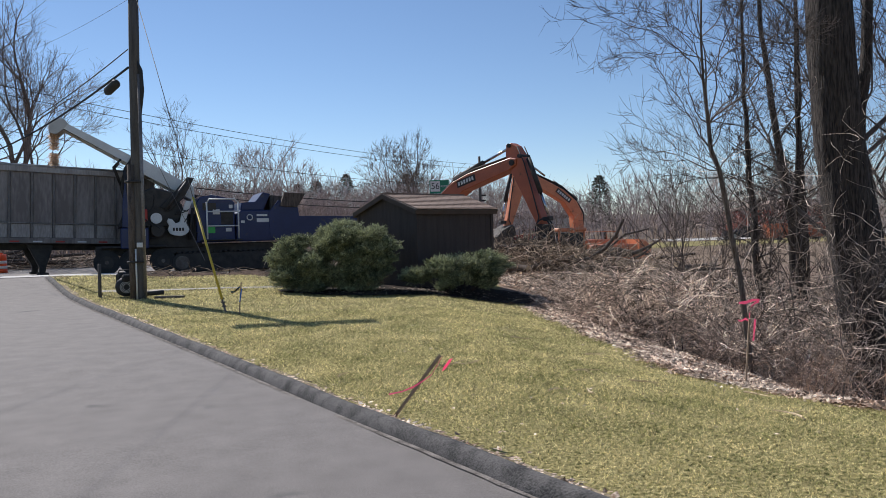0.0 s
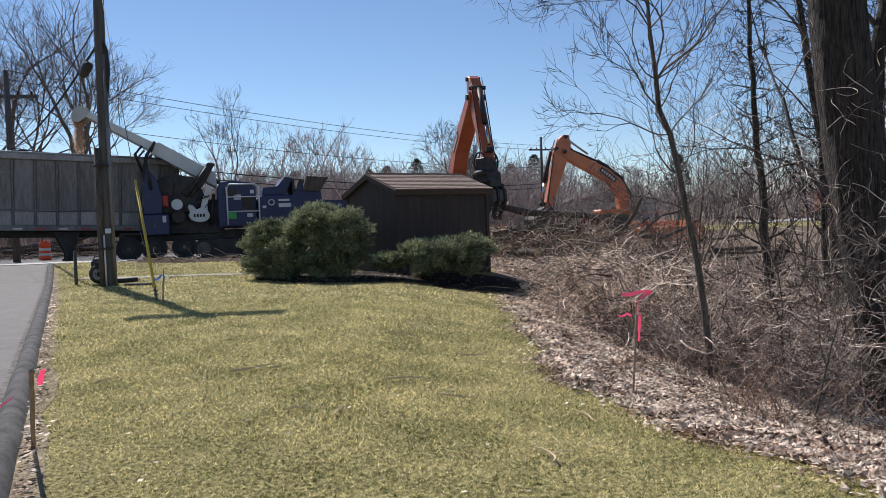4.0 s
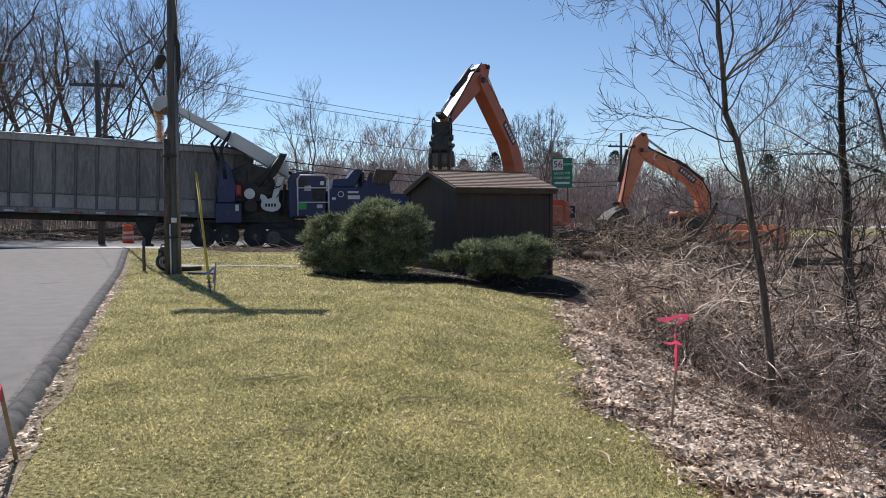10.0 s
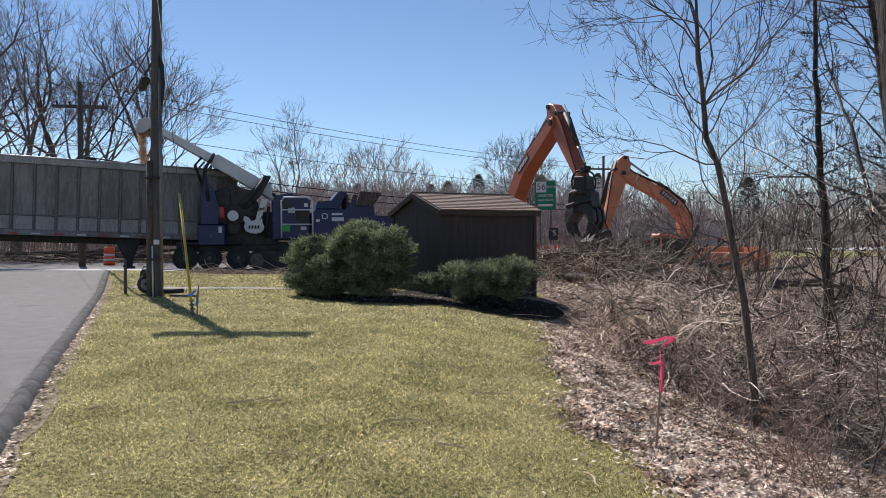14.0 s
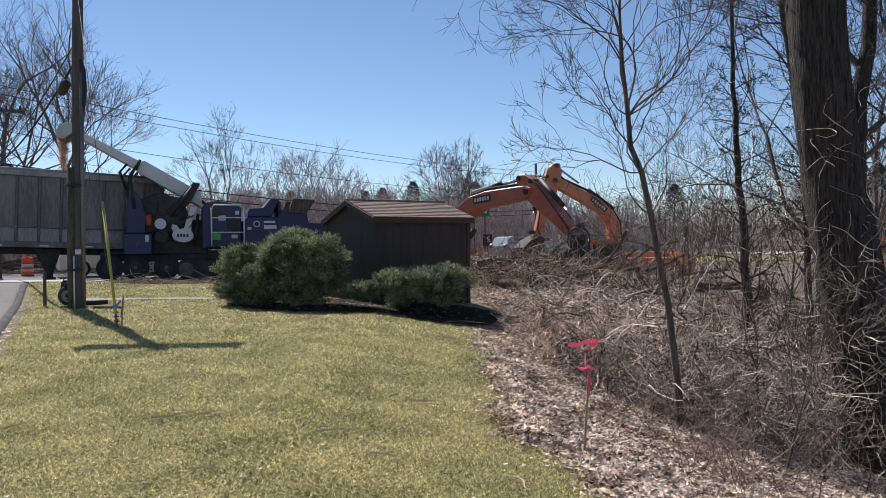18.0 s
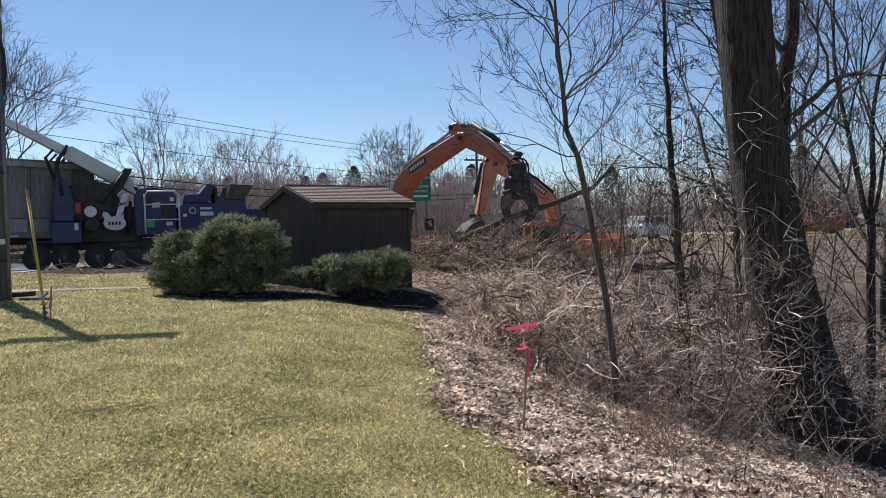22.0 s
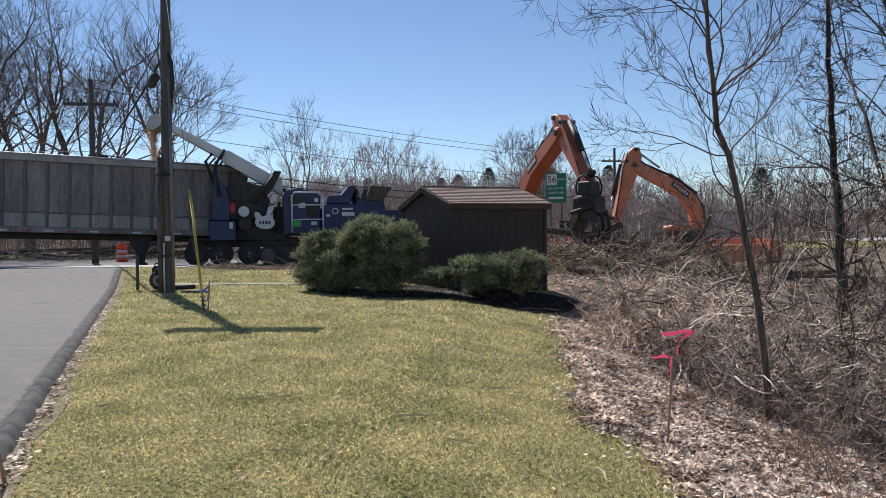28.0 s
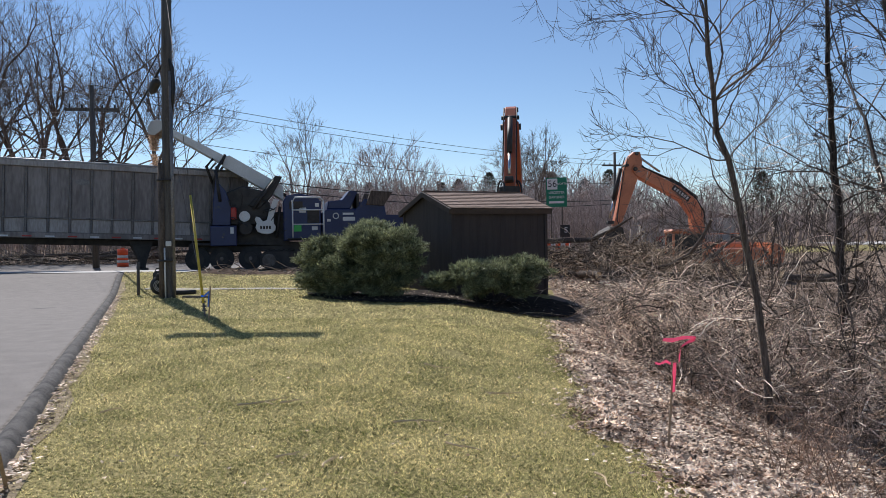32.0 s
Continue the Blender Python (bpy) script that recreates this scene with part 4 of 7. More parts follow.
def build_sign():
    """Green guide sign on two posts."""
    t = thing("guide_sign", "green highway guide sign with white lettering on two posts", "road sign", pose(3.75, 48.0, gz(3.75, 48), 0, 0, -6))
    w, h, z0 = 1.32, 1.9, 3.3
    b = B()
    box(b, (0, 0, z0 + h / 2), (w, 0.04, h), None, 0.01)
    panel = part("panel", b, M_GREEN, t)
    for x in (-0.35, 0.35):
        b = B()
        box(b, (x, 0.06, (z0 + h) / 2), (0.09, 0.07, z0 + h), None, 0.01)
        part("post", b, M_WORN, t)
    b = B()
    box(b, (-0.27, -0.028, z0 + h - 0.42), (0.66, 0.012, 0.7), None, 0.01)
    part("route_shield", b, M_WHITE, panel, "white square route shield")

    def text(words, x, z, size, mtl):
        c = bpy.data.curves.new("lettering", 'FONT')
        c.body, c.size, c.align_x, c.align_y, c.extrude = words, size, 'CENTER', 'CENTER', 0.004
        c.materials.append(mtl)
        o = new("lettering", c)
        o.parent = panel
        o.matrix_basis = pose(x, -0.04, z, 90, 0, 0)

    text("56", -0.27, z0 + h - 0.42, 0.6, M_WIRE)
    text("NORTH", 0.36, z0 + h - 0.42, 0.19, M_WHITE)
    text("LEICESTER", 0, z0 + h - 0.98, 0.22, M_WHITE)
    text("GARDNER", 0, z0 + h - 1.28, 0.22, M_WHITE)
    b = B()
    box(b, (0, -0.03, z0 + h - 1.6), (0.95, 0.01, 0.14))
    part("lettering_bar", b, M_WHITE, panel)
    t = thing("small_sign", "small black sign with a white letter near the guide sign", "road sign", pose(4.1, 46, gz(4.1, 46)))
    b = B()
    box(b, (0, 0, 1.75), (0.6, 0.03, 0.75), None, 0.01)
    p2 = part("panel", b, M_WIRE, t)
    c = bpy.data.curves.new("lettering", 'FONT')
    c.body, c.size, c.align_x, c.align_y, c.extrude = "S", 0.5, 'CENTER', 'CENTER', 0.004
    c.materials.append(M_WHITE)
    o = new("lettering", c)
    o.parent = p2
    o.matrix_basis = pose(0.06, -0.03, 1.8, 90, 0, 0)
    b = B()
    box(b, (0, 0.04, 0.75), (0.06, 0.05, 1.5))
    part("post", b, M_WORN, t)

    t = thing("barricade", "folding orange and white striped barricade near the guide sign", "barricade", pose(3.6, 45.2, gz(3.6, 45.2), 0, 0, 4))
    for z in (0.95, 0.6, 0.25):
        for k in range(5):
            b = B()
            box(b, (-0.6 + 0.3 * k, 0, z), (0.3, 0.03, 0.2), None, 0.004)
            part("rail_stripe", b, M_DRUM if k % 2 == 0 else M_WHITE, t)
    for x in (-0.7, 0.7):
        for y in (-0.25, 0.25):
            b = B()
            rod(b, (x, y, 0), (x, 0.02, 1.1), 0.025, n=6)
            part("leg", b, M_WHITE, t)


build_sign()


# ---------------------------------------------------------------- excavators
def arm_parts(ex, paint, lb, ls, plate_label, bend=0.0):
    """Boom, stick, cylinders and their fittings each in its own space: x runs from the root pin to the tip pin."""
    k = lb / 6.2
    u = bend * k
    b = B()
    prism(b, [(-0.3 * k, -0.05), (-0.12, -0.32 * k), (0.4, -0.28 * k), (2.2 * k, 0.38 * k + u), (3.2 * k, 0.44 * k + u), (5.9 * k, -0.17), (6.3 * k, -0.16), (6.42 * k, 0.06), (6.2 * k, 0.25), (3.8 * k, 0.96 * k + u * 0.9), (2.7 * k, 1.14 * k + u), (1.9 * k, 1.05 * k + u * 0.9), (0.2, 0.34 * k), (-0.2, 0.24 * k)], -0.3 * k, 0.3 * k, 0.03)
    boom = part("boom", b, paint, ex)
    for y in (-0.3 * k, 0.3 * k):
        b = B()
        box(b, (3.55 * k, y, (0.72 * k + u * 0.9)), (1.15 * k, 0.02, 0.3 * k), Matrix.Translation((3.55 * k, 0, (0.72 * k + u * 0.9))) @ Matrix.Rotation(radians(14), 4, 'Y') @ Matrix.Translation((-3.55 * k, 0, -(0.72 * k + u * 0.9))))
        pl = part("badge", b, M_STEEL, boom, plate_label)
        b = B()
        for j in range(6):
            x = 3.12 * k + j * 0.17 * k
            box(b, (x, y * 1.045, (0.72 * k + u * 0.9)), (0.1 * k, 0.02, 0.16 * k), Matrix.Translation((3.55 * k, 0, (0.72 * k + u * 0.9))) @ Matrix.Rotation(radians(14), 4, 'Y') @ Matrix.Translation((-3.55 * k, 0, -(0.72 * k + u * 0.9))))
        part("badge_bar", b, M_WHITE, boom)
    for x, z, w, r in ((0, 0, 0.42 * k, 0.14 * k), (lb, 0, 0.38 * k, 0.12 * k), (1.1 * k, 0.35 * k, 0.38 * k, 0.1 * k)):
        b = B()
        rod(b, (x, -w, z), (x, w, z), r)
        part("pin", b, M_STEEL, boom)
    for y in (-0.18 * k, -0.06, 0.06, 0.18 * k):
        b = B()
        rings(b, [(0.3, y, 0.4 * k), (1.9 * k, y, 1.12 * k + u), (2.8 * k, y, 1.22 * k + u), (4.0 * k, y, 1.02 * k + u), (5.9 * k, y, 0.45), (6.5 * k, y, 0.35)], [0.025] * 6, 6)
        part("hydraulic_hose", b, M_WIRE, boom)
    q = ls / 3.0
    b = B()
    prism(b, [(-0.88, 0.0), (-0.8, 0.26), (-0.55, 0.42), (-0.1, 0.5), (0.5, 0.4), (3.02 * q, 0.16), (3.16 * q, 0.0), (3.02 * q, -0.15), (0.35, -0.3), (-0.05, -0.32), (-0.5, -0.24)], -0.21, 0.21, 0.025)
    stick = part("stick", b, paint, ex)
    for x, z, w, r in ((-0.05, 0.44, 0.33, 0.08), (ls, 0, 0.27, 0.09), (-0.74, 0.14, 0.28, 0.09)):
        b = B()
        rod(b, (x, -w, z), (x, w, z), r)
        part("pin", b, M_STEEL, stick)
    b = B()
    rod(b, (0.15, 0, 0.62), (1.7 * q, 0, 0.5), 0.1)
    cyl = part("bucket_cylinder", b, M_STEEL, stick)
    b = B()
    rod(b, (1.7 * q, 0, 0.5), (2.62 * q, 0, 0.42), 0.05)
    part("rod", b, M_ROD, cyl)
    b = B()
    box(b, (2.75 * q, 0, 0.25), (0.16, 0.3, 0.5), Matrix.Translation((2.75 * q, 0, 0.2)) @ Matrix.Rotation(radians(20), 4, 'Y') @ Matrix.Translation((-2.75 * q, 0, -0.2)), 0.02)
    part("link", b, M_STEEL, stick)
    for y in (-0.24, 0.24):
        b = B()
        rings(b, [(-0.5, y, 0.5), (0.3, y, 0.5), (1.6 * q, y, 0.3), (2.6 * q, y, 0.12), (2.9 * q, y * 1.4, -0.1)], [0.025] * 5, 6)
        part("hydraulic_hose", b, M_WIRE, stick)
    b = B()
    rod(b, (0, 0, 0), (1.9 * k, 0, 0), 0.12 * k)
    barrel = part("arm_cylinder", b, M_STEEL, ex, "dark hydraulic cylinder")
    b = B()
    rod(b, (0, 0, 0), (1.7 * k, 0, 0), 0.06 * k)
    piston = part("arm_rod", b, M_ROD, ex, "bright cylinder rod")
    barrels = []
    for y in (-0.45 * k, 0.45 * k):
        b = B()
        rod(b, (0, y, 0), (1.5 * k, y, 0), 0.11 * k)
        barrels.append(part("boom_cylinder", b, M_STEEL, ex))
    return boom, stick, barrel, piston, barrels


def aim(a, b):
    """Pose with x from a towards b in the x-z plane."""
    d = Vector(b) - Vector(a)
    return Matrix.Translation(a) @ Matrix.Rotation(-math.atan2(d.z, d.x), 4, 'Y')


def arm_poses(phi, beta, gamma, foot_z, lb, ls, bend=0.0):
    """Poses of boom, stick, cylinder, rod, boom cylinders and the tip, in the machine's space."""
    k = lb / 6.2
    swing = Matrix.Rotation(phi, 4, 'Z')
    foot = Vector((0.35, 0, foot_z))
    boom = Matrix.Translation(foot) @ Matrix.Rotation(-beta, 4, 'Y')
    tip = boom @ Vector((lb, 0, 0))
    stick = Matrix.Translation(tip) @ Matrix.Rotation(-gamma, 4, 'Y')
    a, h = boom @ Vector((2.7 * k, 0, 1.32 * k + bend * k)), stick @ Vector((-0.74, 0, 0.14))
    low = boom @ Vector((2.6 * k, 0, 0.5 * k + bend * k))
    end = stick @ Vector((ls, 0, 0))
    return [swing @ m for m in (boom, stick, aim(a, h), aim(h, a), aim((0.9, 0, foot_z - 0.5), low), Matrix.Translation(end))]


def undercarriage(ex, w, l):
    for y in (-w / 2, w / 2):
        b = B()
        r = 0.42
        out = [(-l / 2 + r, 0.0), (l / 2 - r, 0.0)] + [(l / 2 - r + r * math.sin(a), r - r * math.cos(a)) for a in (0.6, 1.2, 1.8, 2.4)] + [(l / 2 - r, 2 * r), (-l / 2 + r, 2 * r)] + [(-l / 2 + r - r * math.sin(a), r - r * math.cos(a)) for a in (2.4, 1.8, 1.2, 0.6)]
        prism(b, out, y - 0.3, y + 0.3)
        tr = part("track", b, M_STEEL, ex)
        b = B()
        box(b, (0, 0, 0), (0.1, 0.6, 0.05))
        shoe = None
        for j in range(22):
            for z in (-0.02, 2 * r + 0.02):
                if shoe is None:
                    shoe = ob = part("track_shoe", b, M_WORN, tr)
                else:
                    ob = new("track_shoe", shoe.data)
                    ob.parent = tr
                ob.location = (-l / 2 + 0.3 + j * (l - 0.6) / 21, y, z)
    b = B()
    box(b, (0, 0, 0.65), (1.6, w, 0.4), None, 0.05)
    rod(b, (0, 0, 0.8), (0, 0, 1.12), 0.7, n=20)
    part("car_body", b, M_STEEL, ex)


def upper(ex, paint, s, fore=0.0):
    """House, cab and counterweight as one swinging part with its own pieces."""
    b = B()
    box(b, (-0.9 * s, -0.75 * s, 1.75), (3.4 * s, 1.2 * s, 1.15), None, 0.08)
    box(b, (-1.2 * s, 0.7 * s, 1.6), (2.4 * s, 1.2 * s, 0.9), None, 0.08)
    box(b, (-0.4 * s, 0, 1.25), (4.2 * s, 2.6 * s, 0.2), None, 0.03)
    house = part("house", b, paint, ex)
    b = B()
    prism(b, [(-3.1 * s, 1.15), (-2.5 * s, 1.1), (-2.5 * s, 2.3), (-2.9 * s, 2.25), (-3.25 * s, 1.9)], -1.3 * s, 1.3 * s, 0.08)
    part("counterweight", b, paint, house)
    # cab: base, posts, roof and panes
    b = B()
    box(b, ((0.5 + fore) * s, 0.88 * s, 1.32), (1.6 * s, 1.0 * s, 0.4), None, 0.05)
    cab = part("cab", b, paint, house)
    for x in (fore - 0.22, fore + 1.23):
        for y in (0.45, 1.3):
            b = B()
            box(b, (x * s, y * s, 2.15), (0.09, 0.09, 1.4), None, 0.02)
            part("cab_post", b, paint, house)
    b = B()
    box(b, ((0.5 + fore) * s, 0.88 * s, 2.9), (1.7 * s, 1.05 * s, 0.2), None, 0.06)
    part("cab_roof", b, paint, house)
    for c, z in (((fore + 0.5, 1.31, 2.15), (1.3, 0.02, 1.2)), ((fore + 0.5, 0.45, 2.15), (1.3, 0.02, 1.2)), ((fore + 1.24, 0.88, 2.1), (0.02, 0.75, 1.35)), ((fore - 0.22, 0.88, 2.3), (0.02, 0.75, 0.9))):
        b = B()
        box(b, (c[0] * s, c[1] * s, c[2]), (z[0] * s, z[1], z[2]) if z[1] < 0.1 else (z[0], z[1] * s, z[2]))
        part("pane", b, M_GLASS, cab)
    b = B()
    rod(b, (-1.6 * s, -0.8 * s, 2.3), (-1.6 * s, -0.8 * s, 2.8), 0.08)
    part("exhaust", b, M_STEEL, house)
    b = B()
    for y in (-1.3, -0.2):
        rings(b, [(-2.0 * s, y * s, 2.32), (-2.0 * s, y * s, 2.75), (0.3 * s, y * s, 2.75), (0.3 * s, y * s, 2.32)], [0.02] * 4, 6)
    part("handrail", b, paint, house)
    return house


def grapple_part(ex):
    b = B()
    prism(b, [(-0.24, 0.12), (0.24, 0.12), (0.26, -0.35), (0.46, -0.45), (0.5, -0.95), (0.3, -1.2), (-0.3, -1.2), (-0.5, -0.95), (-0.46, -0.45), (-0.26, -0.35)], -0.3, 0.3, 0.03)
    g = part("grapple", b, M_STEEL, ex, "black hydraulic grapple with spread claws")
    b = B()
    rod(b, (0, 0, -0.36), (0, 0, -0.56), 0.44, n=16)
    part("rotator", b, M_STEEL, g)
    for y in (-0.32, 0.32):
        b = B()
        rings(b, [(0.3 * math.sin(a), y, -0.08 - 0.4 * math.cos(a)) for a in [0.6 + 0.36 * j for j in range(15)]], [0.035] * 15, 6)
        part("hose_loop", b, M_WIRE, g)
    for side, ys in ((1, (-0.36, 0, 0.36)), (-1, (-0.2, 0.2))):
        for y in ys:
            b = B()
            prism(b, [(side * 0.12, -0.9), (side * 0.4, -0.88), (side * 0.6, -1.1), (side * 0.64, -1.45), (side * 0.52, -1.85), (side * 0.2, -2.1), (side * 0.36, -1.75), (side * 0.42, -1.45), (side * 0.36, -1.25), (side * 0.12, -1.15)], y - 0.06, y + 0.06, 0.012)
            part("tine", b, M_STEEL, g)
        b = B()
        prism(b, [(side * 0.2, -0.95), (side * 0.52, -1.1), (side * 0.57, -1.5), (side * 0.46, -1.55), (side * 0.2, -1.2)], -0.4, 0.4)
        part("tine_plate", b, M_WORN, g, "scuffed grey steel plate")
    for y, z0, z1 in ((0.34, -0.7, -0.95), (-0.34, -0.95, -0.7)):
        b = B()
        rod(b, (-0.5, y, z0), (0.5, y, z1), 0.08)
        part("grapple_cylinder", b, M_STEEL, g)
    return g


EX1 = thing("excavator", "orange crawler excavator swinging a grapple behind the shed", "excavator", pose(0.91, 32.83, -0.2))
undercarriage(EX1, 2.4, 4.6)
HOUSE1 = upper(EX1, M_ORANGE, 0.8, -0.15)
BOOM1, STICK1, BARREL1, PISTON1, LIFTS1 = arm_parts(EX1, M_ORANGE, 6.2, 3.0, "dark maker's plate")
GRAPPLE1 = grapple_part(EX1)

EX2 = thing("excavator", "faded salmon-orange crawler excavator with a bucket, standing in the brush", "excavator", pose(10.35, 37.06, -1.45))
undercarriage(EX2, 2.4, 4.4)
PHI2 = radians(-170)
house2 = upper(EX2, M_AMBER, 1.0, 1.1)
house2.matrix_basis = Matrix.Rotation(PHI2, 4, 'Z')
boom2, stick2, barrel2, piston2, lifts2 = arm_parts(EX2, M_AMBER, 5.5, 3.0, "faded maker's lettering plate", 0.5)
ps = arm_poses(PHI2, radians(51.5), radians(-72), 1.64, 5.5, 3.0, 0.5)
for o, m in zip((boom2, stick2, barrel2, piston2, lifts2[0], lifts2[1]), (ps[0], ps[1], ps[2], ps[3], ps[4], ps[4])):
    o.matrix_basis = m
b = B()
prism(b, [(0.0, 0.1), (0.35, 0.05), (0.75, -0.45), (0.8, -0.95), (0.45, -1.2), (0.1, -1.1), (-0.1, -0.6), (-0.15, 0.0)], -0.6, 0.6, 0.03)
bucket = part("bucket", b, M_BUCKET, EX2, "soil-stained dark steel digging bucket")
bucket.matrix_basis = ps[5] @ Matrix.Rotation(PHI2, 4, 'Z') @ Matrix.Rotation(radians(70), 4, 'Y')
for y in (-0.5, -0.17, 0.17, 0.5):
    b = B()
    prism(b, [(0.4, -1.16), (0.52, -1.22), (0.36, -1.42), (0.3, -1.3)], y - 0.05, y + 0.05)
    part("tooth", b, M_WORN, bucket)


# ---------------------------------------------------------------- chip trailer
def build_trailer():
    t = thing("chip_trailer", "long dirty aluminium chip trailer parked at the street", "trailer", pose(-17.08, 28.15, -0.23, 0, 2.15, 30) @ Matrix.Scale(1.1, 4))
    x0, x1, zb, zt, w = -9.2, 6.3, 1.72, 4.3, 2.5
    b = B()
    box(b, ((x0 + x1) / 2, w / 2, (zb + zt) / 2), (x1 - x0, w - 0.12, zt - zb - 0.1))
    part("body", b, M_ALU, t)
    n = 22
    pitch = (x1 - x0) / n
    for k in range(n):
        x = x0 + (k + 0.5) * pitch
        for z0, z1 in ((zb + 0.12, zb + 0.6), (zb + 0.66, zt - 0.14)):
            b = B()
            box(b, (x, 0.055, (z0 + z1) / 2), (pitch - 0.095, 0.02, z1 - z0), None, 0.004)
            part("panel", b, M_ALULOW if z0 < zb + 0.3 else M_ALU, t)
    for k in range(n + 1):
        b = B()
        box(b, (x0 + k * pitch, 0.025, (zb + zt) / 2), (0.075, 0.07, zt - zb - 0.1), None, 0.012)
        part("post", b, M_RIB, t)
    for z, h, d, nm, mt in ((zt - 0.02, 0.2, 0.16, "top_rail", M_ALULOW), (zb + 0.63, 0.05, 0.1, "mid_rail", M_ALUPOST), (zb, 0.2, 0.14, "bottom_rail", M_ALU)):
        b = B()
        box(b, ((x0 + x1) / 2, 0.02, z), (x1 - x0 + 0.05, d, h), None, 0.015)
        part(nm, b, mt, t)
    # added tube, pale and round so that the top rail gets its sunlit line
    b = B()
    rod(b, (x0, -0.01, zt + 0.11), (x1, -0.01, zt + 0.11), 0.05, n=12)
    part("top_edge", b, M_EDGE, t, "pale aluminium edge, rounded to show as a sunlit line")
    b = B()
    rod(b, (x0, 0.1, zt + 0.1), (x1, 0.1, zt + 0.1), 0.045, n=10)
    part("tarp_roll", b, M_TARP, t, "black rolled tarpaulin along the top rail")
    for k in range(21):
        b = B()
        x = x0 + 0.5 + k * 0.73
        box(b, (x, -0.054, zb - 0.03), (0.3, 0.006, 0.05))
        part("reflector", b, M_WHITE if k % 2 else M_RED, t)
    b = B()
    bmesh.ops.create_circle(b, cap_ends=True, segments=20, radius=0.24)
    bmesh.ops.scale(b, vec=(1, 0.5, 1), verts=b.verts)
    bmesh.ops.rotate(b, cent=(0, 0, 0), matrix=Matrix.Rotation(radians(90), 3, 'X'), verts=b.verts)
    bmesh.ops.translate(b, vec=(0.35, 0.035, zt - 0.6), verts=b.verts)
    part("emblem", b, M_ALUPOST, t, "small oval maker's emblem")
    b = B()
    box(b, ((x0 + x1) / 2, w / 2, zb - 0.22), (x1 - x0 - 0.4, 0.9, 0.25), None, 0.02)
    part("chassis_beam", b, M_STEEL, t)
    for x, y in ((2.5, 0.45), (2.5, 2.05)):
        b = B()
        prism(b, [(x - 0.55, zb - 0.12), (x + 0.35, zb - 0.12), (x + 0.1, 0.75), (x + 0.08, 0.55), (x - 0.12, 0.55), (x - 0.12, 0.75)], y - 0.09, y + 0.09, 0.01)
        leg = part("landing_leg", b, M_STEEL, t)
        b = B()
        box(b, (x, y, 0.5), (0.36, 0.3, 0.1), None, 0.01)
        part("foot", b, M_STEEL, leg)
    for x in (-7.9, -6.6):
        for y in (0.3, 2.2):
            b = B()
            rod(b, (x, y - 0.14, 0.82), (x, y + 0.14, 0.82), 0.52, n=24)
            wh = part("wheel", b, M_RUBBER, t)
            b = B()
            rod(b, (x, y - 0.15, 0.82), (x, y - 0.1, 0.82), 0.28, n=18)
            part("rim", b, M_RIM, wh)
    return t


build_trailer()


